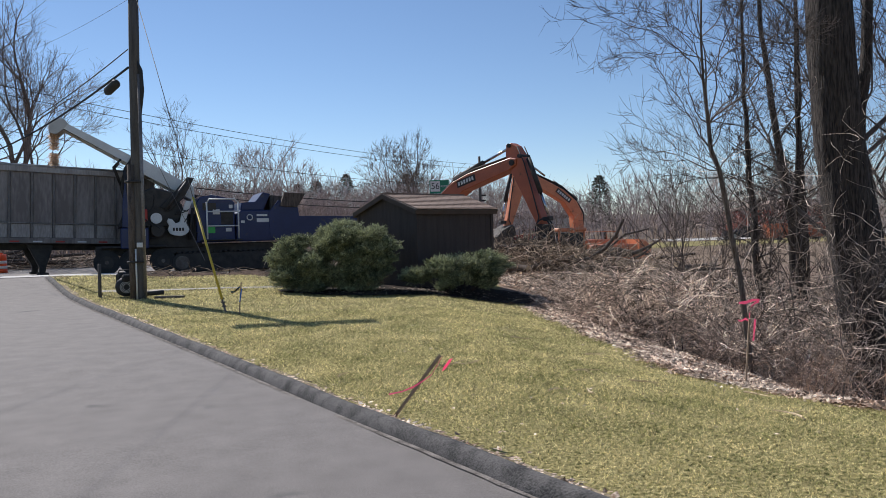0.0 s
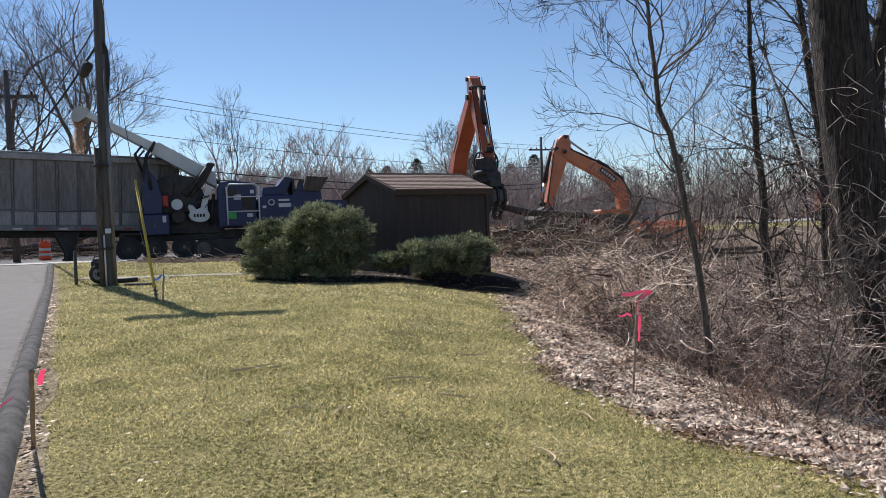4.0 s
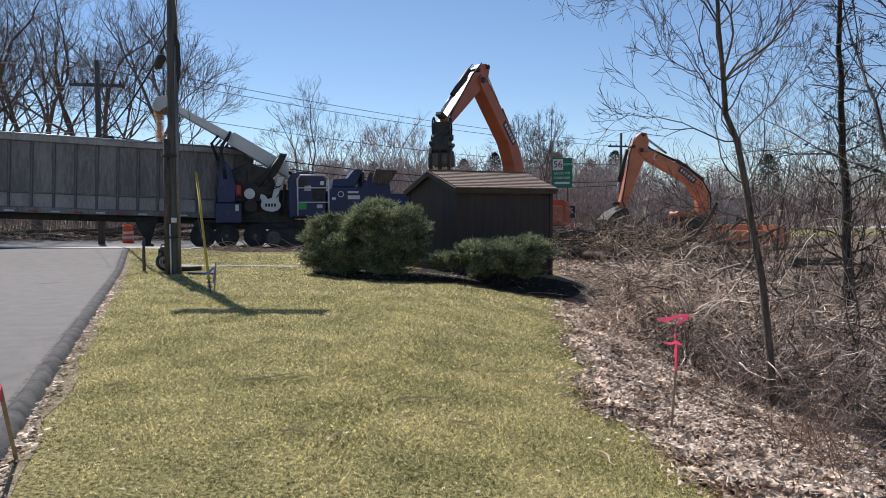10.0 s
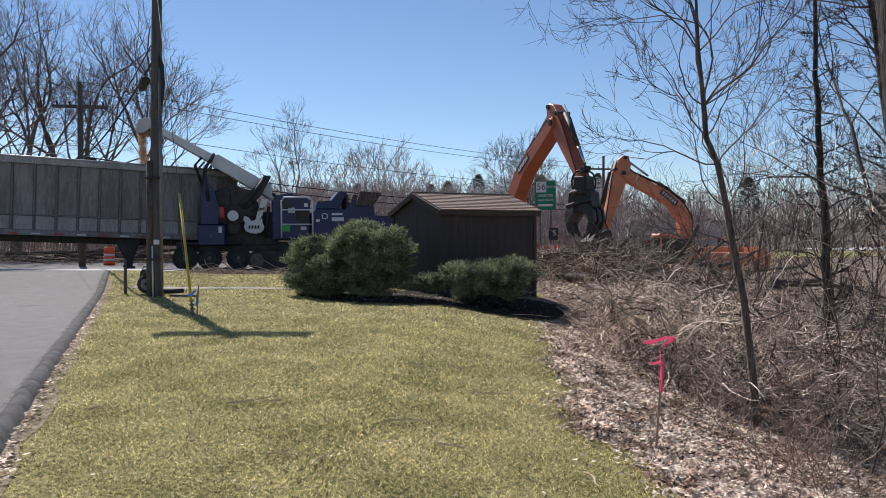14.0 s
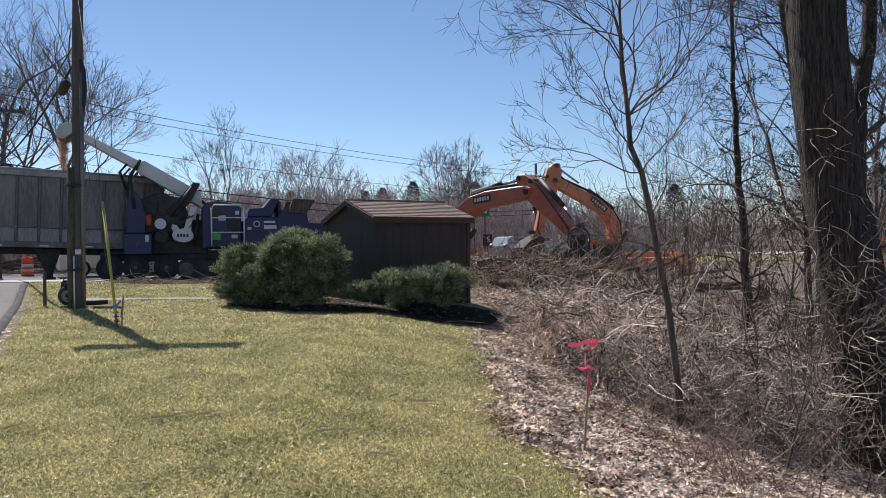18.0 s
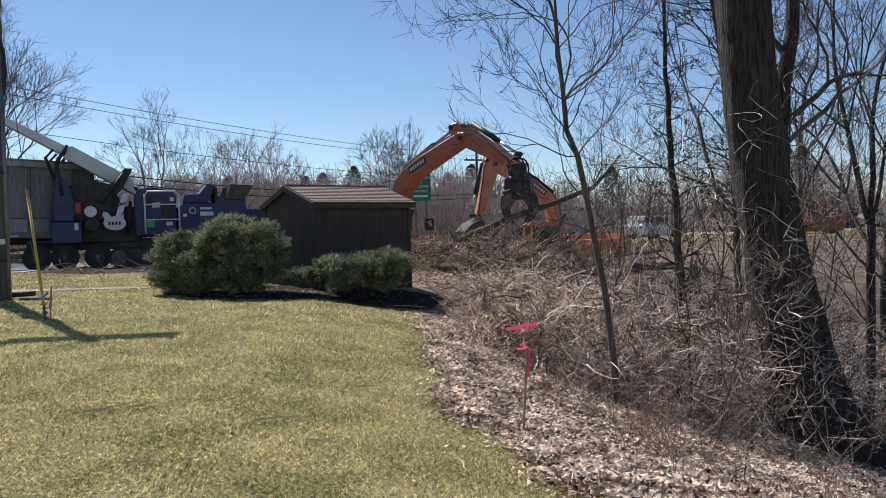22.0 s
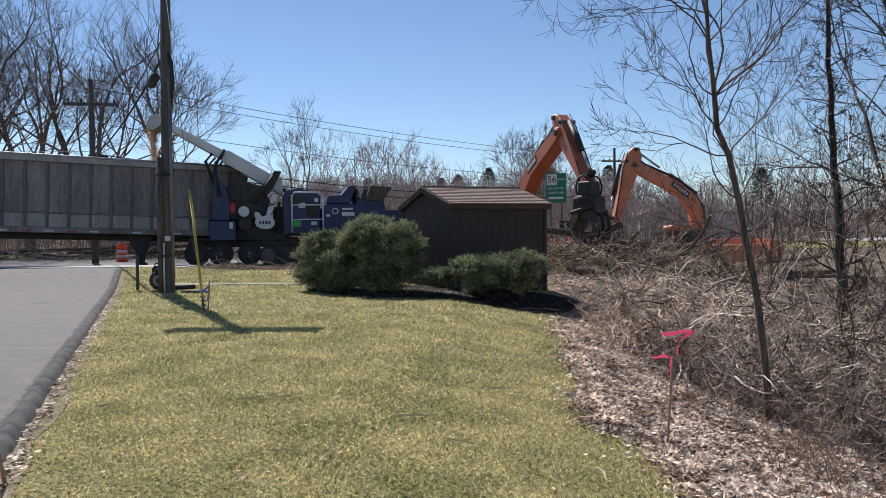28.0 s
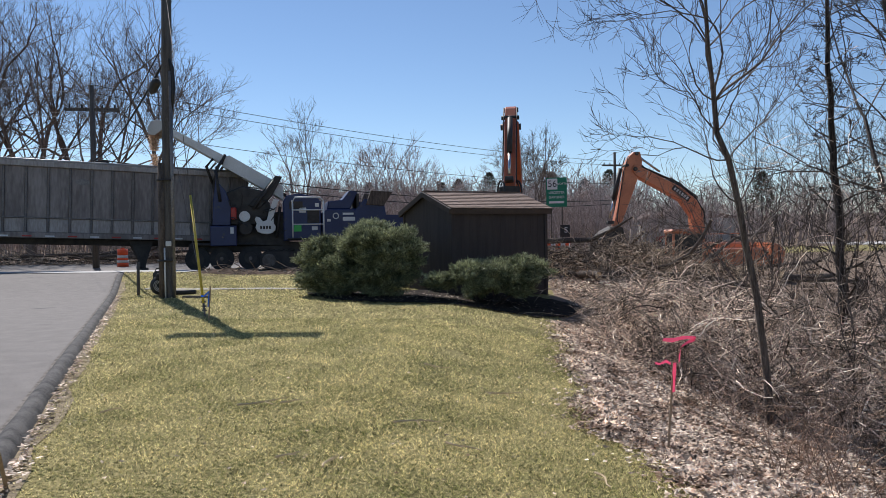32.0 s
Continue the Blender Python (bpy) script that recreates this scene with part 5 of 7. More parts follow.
# ---------------------------------------------------------------- wood grinder
def build_grinder():
    t = thing("wood_grinder", "blue tracked horizontal wood grinder blowing chips into the trailer", "grinder", pose(-10.59, 29.69, -0.2, 0, 0, 18) @ Matrix.Scale(1.1, 4))

    def bx(name, c, s, m, label="", bevel=0.03, parent=None):
        b = B()
        box(b, c, s, None, bevel)
        return part(name, b, m, parent or t, label)

    bx("chassis", (1.6, 1.3, 1.15), (7.0, 1.5, 0.36), M_STEEL)
    # tracks and dolly wheels
    for y in (0.35, 2.25):
        b = B()
        prism(b, [(1.0, 0.28), (4.6, 0.28), (4.95, 0.5), (4.95, 0.8), (4.7, 1.0), (0.95, 1.0), (0.68, 0.8), (0.68, 0.5)], y - 0.25, y + 0.25, 0.03)
        tr = part("track", b, M_STEEL, t)
        b = B()
        for j in range(20):
            box(b, (0.95 + j * 0.19, y, 1.02), (0.1, 0.5, 0.05))
        part("track_shoe", b, M_STEEL, tr)
        for x in (1.05, 1.9, 2.6, 3.3, 4.55):
            b = B()
            rod(b, (x, y - 0.28, 0.64 if x in (1.05, 4.55) else 0.5), (x, y + 0.28, 0.64 if x in (1.05, 4.55) else 0.5), 0.26 if x in (1.05, 4.55) else 0.16, n=14)
            part("roller", b, M_WORN if x in (1.05,) else M_STEEL, tr)
    for x in (-1.55, -0.68, 0.37):
        b = B()
        rod(b, (x, 0.12, 0.74), (x, 0.45, 0.74), 0.45, n=24)
        wh = part("wheel", b, M_RUBBER, t)
        b = B()
        rings(b, [(x, 0.13, 0.74), (x, 0.1, 0.74)], [0.24, 0.22], 20)
        part("rim", b, M_STEEL, wh)
        b = B()
        rod(b, (x, 0.1, 0.74), (x, 0.06, 0.74), 0.07, n=12)
        part("hub", b, M_WORN, wh)
    bx("mudguard", (-0.6, 0.3, 1.28), (2.2, 0.5, 0.08), M_STEEL)
    # left end: tool box, plates, mill housing
    tb = bx("tool_box", (-0.59, 0.2, 1.6), (0.95, 0.5, 0.76), M_BLUE, "blue steel tool box")
    bx("label_plate", (-0.28, -0.055, 1.8), (0.12, 0.01, 0.24), M_WHITE, "", 0.0, tb)
    bx("latch", (-0.62, -0.06, 1.55), (0.06, 0.02, 0.06), M_WORN, "", 0.004, tb)
    b = B()
    prism(b, [(-1.1, 2.0), (0.9, 2.0), (1.2, 2.6), (0.9, 3.3), (0.1, 3.5), (-0.6, 3.2), (-0.9, 2.6)], 0.35, 2.3, 0.05)
    part("mill_housing", b, M_STEEL, t)
    b = B()
    prism(b, [(-1.0, 2.0), (-0.35, 2.0), (-0.3, 2.7), (-0.5, 3.3), (-0.85, 3.75), (-0.95, 3.0)], 0.2, 0.32, 0.02)
    part("side_plate", b, M_BLUE, t)
    bx("control_box", (-0.22, 0.25, 2.45), (0.2, 0.2, 0.45), M_RED, "red control box")
    bx("mill_frame", (0.7, 1.35, 1.85), (2.3, 1.7, 1.3), M_STEEL)
    for (x, z, r, m, nm, lb) in ((0.18, 2.33, 0.2, M_WHITE, "round_cover", "white round cover"), (0.22, 1.88, 0.24, M_STEEL, "pulley", "")):
        b = B()
        rod(b, (x, 0.3, z), (x, 0.08, z), r, n=24)
        part(nm, b, m, t, lb)
    b = B()
    prism(b, [(0.62, 2.05), (0.57, 1.9), (0.64, 1.75), (0.8, 1.67), (1.02, 1.64), (1.2, 1.69), (1.31, 1.8), (1.33, 1.93), (1.26, 2.05), (1.25, 2.3), (1.33, 2.6), (1.47, 2.95), (1.25, 2.98), (1.08, 2.5), (1.0, 2.18), (0.85, 2.13), (0.74, 2.28), (0.6, 2.32), (0.55, 2.2)], 0.1, 0.24, 0.02)
    g = part("belt_guard", b, M_WHITE, t, "white drive belt guard")
    for j in range(4):
        bx("lettering_bar", (0.78 + j * 0.11, 0.093, 1.9), (0.07, 0.012, 0.12), M_STEEL, "", 0.0, g)
    b = B()
    prism(b, [(0.3, 2.75), (0.9, 3.35), (1.35, 3.9), (1.6, 3.85), (1.2, 3.1), (0.7, 2.6)], 0.3, 0.7, 0.03)
    part("hydraulic_arm", b, M_STEEL, t)
    for a, c in (((0.5, 0.2, 2.6), (1.3, 0.15, 3.7)), ((1.35, 0.3, 1.5), (1.5, 0.3, 2.7)), ((-0.7, 0.15, 2.9), (-0.85, 0.3, 4.1))):
        b = B()
        rod(b, a, c, 0.06, n=8)
        part("hydraulic_cylinder", b, M_STEEL, t)
    rng = random.Random(4)
    for j in range(12):
        b = B()
        x = rng.uniform(-0.3, 1.5)
        rings(b, wander(rng, (x, 0.15, rng.uniform(1.5, 2.8)), (rng.uniform(-1, 1), -0.1, rng.uniform(-0.4, 1)), rng.uniform(0.5, 1.1), 5, 0.35), [0.022] * 6, 6)
        part("hose", b, M_WIRE, t)
    # engine enclosure, rails
    b = B()
    prism(b, [(1.62, 1.38), (3.05, 1.38), (3.05, 2.92), (2.85, 3.08), (2.2, 3.2), (1.75, 3.12), (1.62, 2.9)], 0.15, 2.4, 0.04)
    en = part("engine_enclosure", b, M_BLUE, t)
    for c, s, m, nm in (((2.1, 0.14, 2.75), (0.5, 0.02, 0.28), M_STEEL, "louvre"), ((2.35, 0.14, 2.55), (0.26, 0.02, 0.2), M_WHITE, "label_plate"), ((2.75, 0.14, 2.3), (0.45, 0.02, 0.5), M_STEEL, "louvre"), ((2.15, 0.14, 1.85), (0.28, 0.02, 0.24), M_GREENP, "green_label"), ((2.8, 0.14, 1.85), (0.22, 0.02, 0.14), M_WHITE, "label_plate"), ((2.9, 0.14, 2.75), (0.14, 0.02, 0.14), M_WHITE, "label_plate")):
        bx(nm, c, s, m, "", 0.004, en)
    for x in (1.96, 3.13):
        b = B()
        rod(b, (x, -0.15, 1.5), (x, -0.15, 2.92), 0.03, n=8)
        part("rail_post", b, M_WHITE, t, "white railing post")
    for z in (3.03, 2.55, 2.0):
        b = B()
        if z > 3:
            rings(b, [(1.96, -0.15, 2.85), (2.05, -0.15, 3.03), (3.0, -0.15, 3.03), (3.13, -0.15, 2.9)], [0.03] * 4, 8)
        else:
            rod(b, (1.96, -0.15, z), (3.13, -0.15, z), 0.025, n=8)
        part("rail", b, M_WHITE, t, "white railing bar")
    bx("walkway", (2.5, -0.05, 1.45), (1.5, 0.45, 0.06), M_STEEL)
    # right hood with model plate
    b = B()
    prism(b, [(3.1, 1.38), (5.0, 1.38), (5.0, 2.2), (4.45, 2.6), (3.3, 2.6), (3.1, 2.45)], 0.15, 2.4, 0.04)
    hd = part("feed_housing", b, M_BLUE, t)
    bx("lettering_bar", (4.1, 0.14, 2.4), (0.42, 0.012, 0.08), M_WHITE, "", 0.0, hd)
    bx("lettering_bar", (4.15, 0.14, 2.2), (0.52, 0.012, 0.15), M_WHITE, "", 0.0, hd)
    b = B()
    rings(b, [(3.62 + 0.11 * math.cos(a * 0.7), 0.14, 2.32 + 0.11 * math.sin(a * 0.7)) for a in range(10)], [0.02] * 10, 6)
    part("emblem", b, M_WHITE, hd, "white ring emblem")
    bx("label_plate", (3.35, 0.14, 2.15), (0.14, 0.012, 0.1), M_WHITE, "", 0.0, hd)
    # feed roll yoke and hopper
    b = B()
    prism(b, [(3.3, 2.6), (4.2, 2.6), (4.5, 3.25), (4.2, 3.32), (3.9, 2.95), (3.35, 2.9)], 0.3, 2.2, 0.03)
    part("feed_roll_yoke", b, M_BLUE, t)
    for y in (0.12, 2.35):
        b = B()
        prism(b, [(4.4, 1.5), (8.2, 1.5), (8.3, 2.3), (5.6, 2.35), (5.5, 2.95), (4.75, 2.98), (4.35, 2.5)], y, y + 0.08, 0.015)
        part("hopper_wall", b, M_BLUE, t)
        b = B()
        prism(b, [(4.8, 2.75), (5.5, 2.7), (5.85, 3.25), (5.0, 3.3)], y - 0.12, y + 0.12, 0.015)
        part("flared_lip", b, M_LOG, t, "rusty flared hopper lip")
    bx("apron_floor", (6.3, 1.3, 1.5), (3.9, 2.2, 0.2), M_STEEL)
    bx("hopper_back", (4.5, 1.3, 2.6), (0.1, 2.2, 1.2), M_STEEL)
    # discharge conveyor
    a0, a1 = Vector((1.75, 1.3, 3.15)), Vector((-2.85, 1.3, 5.78))
    d = (a1 - a0)
    ang = math.atan2(d.z, -d.x)
    M = Matrix.Translation(a0) @ Matrix.Rotation(ang, 4, 'Y')
    L = d.length
    for y in (-0.55, 0.55):
        b = B()
        prism(b, [(0.0, -0.2), (-0.3, 0.28), (-2.6, 0.3), (-2.7, 0.2), (-L, 0.12), (-L, -0.1), (-2.7, -0.12), (-2.6, -0.2)], y - 0.03, y + 0.03, 0.008)
        bmesh.ops.transform(b, matrix=M, verts=b.verts)
        part("conveyor_side", b, M_WHITE, t, "white steel conveyor side plate")
    b = B()
    box(b, (-L / 2, 0, 0.02), (L, 1.06, 0.06), M)
    part("conveyor_belt", b, M_RUBBER, t)
    b = B()
    for k in range(7):
        rod(b, M @ Vector((-0.5 - k * 0.7, -0.57, 0)), M @ Vector((-0.5 - k * 0.7, 0.57, 0)), 0.05, n=8)
    part("idler", b, M_STEEL, t)
    b = B()
    rings(b, [M @ Vector((-2.7, -0.6, -0.15)), M @ Vector((-2.75, -0.6, 0.25))], [0.06, 0.06], 8)
    part("hinge", b, M_STEEL, t)
    for y in (0.55, 2.05):
        b = B()
        rings(b, [(-0.75, y, 2.6), (-0.95, y, 3.5), (-0.8, y, 4.2), (-0.62, y, 4.5)], [0.07, 0.08, 0.07, 0.05], 8)
        rings(b, [(-0.95, y, 3.5), (-1.2, y, 4.25), (-0.95, y, 4.55)], [0.05, 0.06, 0.05], 8)
        part("conveyor_support", b, M_STEEL, t, "dark steel conveyor support arm")
    # deflector hood
    b = B()
    prof = [(0.2, 0.05), (0.08, 0.2), (-0.14, 0.25), (-0.34, 0.15), (-0.44, -0.08), (-0.42, -0.32)]
    for y0 in (-0.6, 0.57):
        prism(b, [(x, z) for x, z in prof] + [(-0.2, -0.35), (0.05, -0.15)], y0, y0 + 0.03)
    for (xa, za), (xb, zb) in zip(prof, prof[1:]):
        vs = [b.verts.new(p) for p in ((xa, -0.6, za), (xa, 0.6, za), (xb, 0.6, zb), (xb, -0.6, zb))]
        b.faces.new(vs)
    bmesh.ops.translate(b, vec=a1, verts=b.verts)
    part("deflector_hood", b, M_CONC, t, "curved pale deflector hood")
    return t, t.matrix_basis @ (a1 + Vector((-0.3, 0, -0.15)))


GRINDER, SPOUT = build_grinder()


# falling chips: clumps that drop from the hood into the trailer
def chip_clump(seed):
    rng = random.Random(seed)
    v, f = [], []
    for _ in range(900):
        p = Vector((rng.gauss(0, 0.085), rng.gauss(0, 0.16), rng.uniform(-0.32, 0.32)))
        a = Vector((rng.gauss(0, 1), rng.gauss(0, 1), rng.gauss(0, 1))).normalized() * rng.uniform(0.01, 0.026)
        c = a.cross(Vector((rng.gauss(0, 1), rng.gauss(0, 1), rng.gauss(0, 1)))).normalized() * rng.uniform(0.006, 0.015)
        i = len(v)
        v.extend([tuple(p - a - c), tuple(p + a - c), tuple(p + a + c), tuple(p - a + c)])
        f.append((i, i + 1, i + 2, i + 3))
    return mesh_object("falling_chips", v, f, M_CHIP, "stream of fresh orange wood chips falling into the trailer", "wood chips", "stuff")


CLUMPS = [chip_clump(40 + k) for k in range(6)]


# ---------------------------------------------------------------- near trees
def great_trunk():
    """The largest tree: a leaning trunk on a flared foot, furrowed bark, a second stem that parts from its flank."""
    rng = random.Random(11)
    x, y, z0 = 7.8, 11.6, gz(7.8, 11.6)
    t = thing("tree", "massive dark trunk wrapped in vines at the wood's edge", "tree", pose(x, y, z0), "wood edge trees")
    line = [(0.1, -0.5, 0.86), (0.05, -0.02, 0.78), (-0.12, 0.5, 0.66), (-0.33, 1.55, 0.57), (-0.55, 2.5, 0.52), (-0.74, 3.4, 0.485), (-0.93, 4.5, 0.455), (-1.08, 5.5, 0.44), (-1.22, 7.2, 0.42), (-1.32, 9.5, 0.38), (-1.3, 12, 0.33), (-1.2, 15, 0.24), (-1.15, 18, 0.12)]
    v, f, n, rows = [], [], 56, []
    for (xa, za, ra), (xb, zb, rb) in zip(line, line[1:]):
        m = max(2, int((zb - za) / 0.16))
        rows += [(xa + (xb - xa) * k / m, za + (zb - za) * k / m, ra + (rb - ra) * k / m) for k in range(m)]
    for cx, cz, r in rows:
        root = max(0.0, 1 - (cz + 0.3) / 2.0)
        for k in range(n):
            a = 6.28318 * k / n
            ridge = noise.noise(Vector((math.cos(a) * 9, math.sin(a) * 9, cz * 0.8))) + 0.6 * noise.noise(Vector((math.cos(a) * 19, math.sin(a) * 19, cz * 2.2)))
            toe = root * root * (0.28 * max(0.0, math.cos(a - 5.9)) ** 3 + 0.18 * max(0.0, math.cos(3 * a + 0.6)))
            q = r * (1 + toe * 1.6) + 0.035 * ridge
            v.append((cx + q * math.cos(a), q * math.sin(a), cz))
    for i in range(len(rows) - 1):
        for k in range(n):
            f.append((i * n + k, i * n + (k + 1) % n, (i + 1) * n + (k + 1) % n, (i + 1) * n + k))
    ob = mesh_object("trunk", v, f, M_BARK, smooth=True)
    ob.parent = t
    S = Tubes()
    S.add([(-0.5, 0.35, 2.2), (-0.36, 0.42, 3.3), (-0.36, 0.45, 4.4), (-0.34, 0.45, 5.2), (-0.3, 0.45, 6.1), (-0.12, 0.45, 7.0), (0.0, 0.5, 9.0), (0.2, 0.6, 12)], [0.2, 0.19, 0.17, 0.15, 0.13, 0.115, 0.09, 0.04], 12)
    S.obj("second_stem", M_BARK, t, True)
    C = Tubes()
    for p, d, r, ln in (((-0.42, 0.45, 5.0), (1.0, 0.0, 0.45), 0.05, 1.5), ((-0.43, 0.45, 5.3), (0.8, -0.2, 0.9), 0.06, 1.4), ((-0.4, 0.45, 4.5), (1.0, -0.1, 0.2), 0.035, 1.3), ((-0.2, 0.45, 6.6), (-0.6, 0.2, 1.0), 0.05, 1.3), ((0.0, 0.5, 8.5), (0.7, 0.1, 1.0), 0.05, 1.4),
                        ((-1.3, 0.0, 8.6), (-1.0, -0.2, 0.5), 0.07, 1.5), ((-1.3, 0.0, 9.6), (0.8, -0.4, 0.8), 0.07, 1.5), ((-1.25, 0.1, 11), (-0.7, 0.5, 0.9), 0.07, 1.5), ((-1.2, 0.1, 13), (0.5, 0.5, 1.0), 0.06, 1.4), ((-0.35, 0.3, 3.6), (1.0, -0.3, 0.35), 0.022, 1.0)):
        fork(C, rng, p, d, r, ln, 5, 30, 0.04, 2, 0.004, 0.14, 0.82)
    C.obj("crown", M_BRANCH, t)


great_trunk()


def fan_tree():
    """A young tree, crooked below, that forks at three metres into a fan of ascending stems."""
    rng = random.Random(23)
    x, y = 3.72, 9.75
    g = gz(x, y)
    t = thing("tree", "slender young tree with a fan of fine bare branches", "tree", pose(x, y, g), "wood edge trees")
    trunk = [(0.04, 0, -0.4), (0, 0, 0), (-0.05, 0.02, 0.7), (-0.17, 0.0, 0.6 - g), (-0.3, 0.03, 1.3 - g), (-0.39, 0.0, 1.8 - g), (-0.51, -0.02, 2.35 - g), (-0.66, -0.03, 2.7 - g), (-0.685, -0.02, 3.1 - g), (-0.74, 0.02, 3.8 - g), (-0.78, 0.0, 4.5 - g), (-0.74, 0.03, 5.3 - g), (-0.8, 0.05, 6.2 - g)]
    T = Tubes()
    T.add(trunk, [0.056, 0.05, 0.046, 0.044, 0.042, 0.04, 0.038, 0.036, 0.033, 0.022, 0.018, 0.013, 0.007], 9)
    T.obj("trunk", M_BARKG, t, True)
    C = Tubes()
    stems = [(8, 180, 52, 0.8, 0.021), (8, 12, 55, 0.72, 0.021), (8, 200, 66, 0.8, 0.016), (8, -40, 62, 0.75, 0.015), (9, 165, 50, 0.7, 0.014), (9, 20, 58, 0.65, 0.013), (9, 100, 60, 0.7, 0.012), (10, 190, 52, 0.6, 0.011), (10, -10, 56, 0.6, 0.011), (11, 170, 60, 0.5, 0.008), (11, 30, 60, 0.5, 0.008), (12, 90, 80, 0.5, 0.006)]
    for i, az, el, ln, r in stems:
        a, e = radians(az), radians(el)
        fork(C, rng, trunk[i], (math.cos(a) * math.cos(e), math.sin(a) * math.cos(e), math.sin(e)), r, ln, 5, 27, 0.05, 4, 0.0028, 0.2, 0.84)
    # long lower limbs that sweep out and turn up
    for i, az, el, ln in [(4, 176, 14, 0.4), (5, 185, 24, 0.5), (6, 178, 20, 0.58), (6, 205, 34, 0.5), (7, 182, 30, 0.62), (7, 165, 42, 0.6), (7, -5, 40, 0.55), (5, 5, 34, 0.42), (6, 20, 44, 0.5), (4, 30, 40, 0.35), (8, 185, 34, 0.65), (8, 0, 38, 0.6)]:
        a, e = radians(az), radians(el)
        fork(C, rng, trunk[i], (math.cos(a) * math.cos(e), math.sin(a) * math.cos(e), math.sin(e)), 0.012, ln, 4, 26, 0.06, 2, 0.0028, 0.2, 0.86)
    C.obj("crown", M_BRANCH, t)


fan_tree()
bare_tree("thin dark tree furred with short twigs and vines", 6.72, 14.4, [(0, 0, 0), (0.0, 0, 1.6), (-0.1, 0, 3.4), (-0.2, 0.05, 5.0), (-0.3, 0.1, 7.0), (-0.3, 0.1, 10.5)], 0.115, 31, 48, 1.0, (6, 5, 3), M_BARK, M_BARK, "wood edge trees", 0.14, 62, 0.03, 0.0042)
bare_tree("second thin dark tree hung with vines", 8.35, 15.4, [(0, 0, 0), (0.1, 0, 2.2), (0.0, 0, 4.5), (0.15, 0.05, 7.0), (0.1, 0.1, 10.5)], 0.1, 33, 44, 1.2, (6, 5, 3), M_BARK, M_BARK, "wood edge trees", 0.16, 58, 0.03, 0.0042)
bare_tree("leaning dark tree of a pair", 10.75, 19.0, [(0, 0, 0), (-0.15, 0, 2.5), (-0.65, 0, 5.5), (-1.1, 0, 8.5), (-1.3, 0, 15)], 0.17, 41, 9, 3.2, (6, 4, 3), M_BARK, M_BRANCH, "wood edge trees", 0.3, 48, 0.05, 0.009)
bare_tree("straight dark tree of a pair", 11.15, 19.2, [(0, 0, 0), (-0.05, 0, 3), (-0.2, 0, 6), (-0.25, 0, 14)], 0.15, 42, 9, 3.0, (6, 4, 3), M_BARK, M_BRANCH, "wood edge trees", 0.3, 48, 0.05, 0.009)
crown_tree("many-branched bare tree behind the great trunk", 8.3, 13.2, 11, 3.4, 0.1, 51, 5, 5, M_BARK, M_BRANCH, "wood edge trees", 30, 40, 0.03, 0.0045, 2)
crown_tree("bare tree in the undergrowth beyond the great trunk", 11.5, 15.0, 11, 3.2, 0.1, 52, 5, 5, M_BARK, M_BRANCH, "wood edge trees", 30, 40, 0.03, 0.005, 2)
crown_tree("dark many-stemmed tree beside the great trunk", 9.3, 12.4, 12, 4.6, 0.09, 53, 3, 5, M_BARK, M_BARK, "wood edge trees", 28, 30, 0.03, 0.0045, 2, None, (0.1, 0.05, 4.2), 1.4, 12)
for k, (x, y, h, r) in enumerate([(4.6, 12.6, 3.6, 0.03), (5.4, 14.2, 4.6, 0.04), (8.6, 13.0, 6.5, 0.05), (8.2, 17.5, 6.5, 0.05), (9.6, 12.2, 6.0, 0.045), (6.9, 18.5, 6, 0.05), (9.6, 19.0, 7, 0.06), (5.9, 17.0, 5.2, 0.035), (10.4, 13.8, 7, 0.055), (11.8, 18.0, 7.5, 0.06), (5.3, 10.9, 4.2, 0.028), (4.7, 8.9, 2.6, 0.02)]):
    q = random.Random(900 + k)
    bole = h * q.uniform(0.18, 0.32)
    crown_tree("thin sapling in the undergrowth", x, y, h, bole, r * 0.8, 300 + k, 4, 4, M_BARKG if k % 3 else M_BARK, M_BRANCH, "saplings", 30, 36, 0.05, 0.0034, 2, None, (q.uniform(-0.3, 0.3), q.uniform(-0.2, 0.2), bole), 1.2, 6)


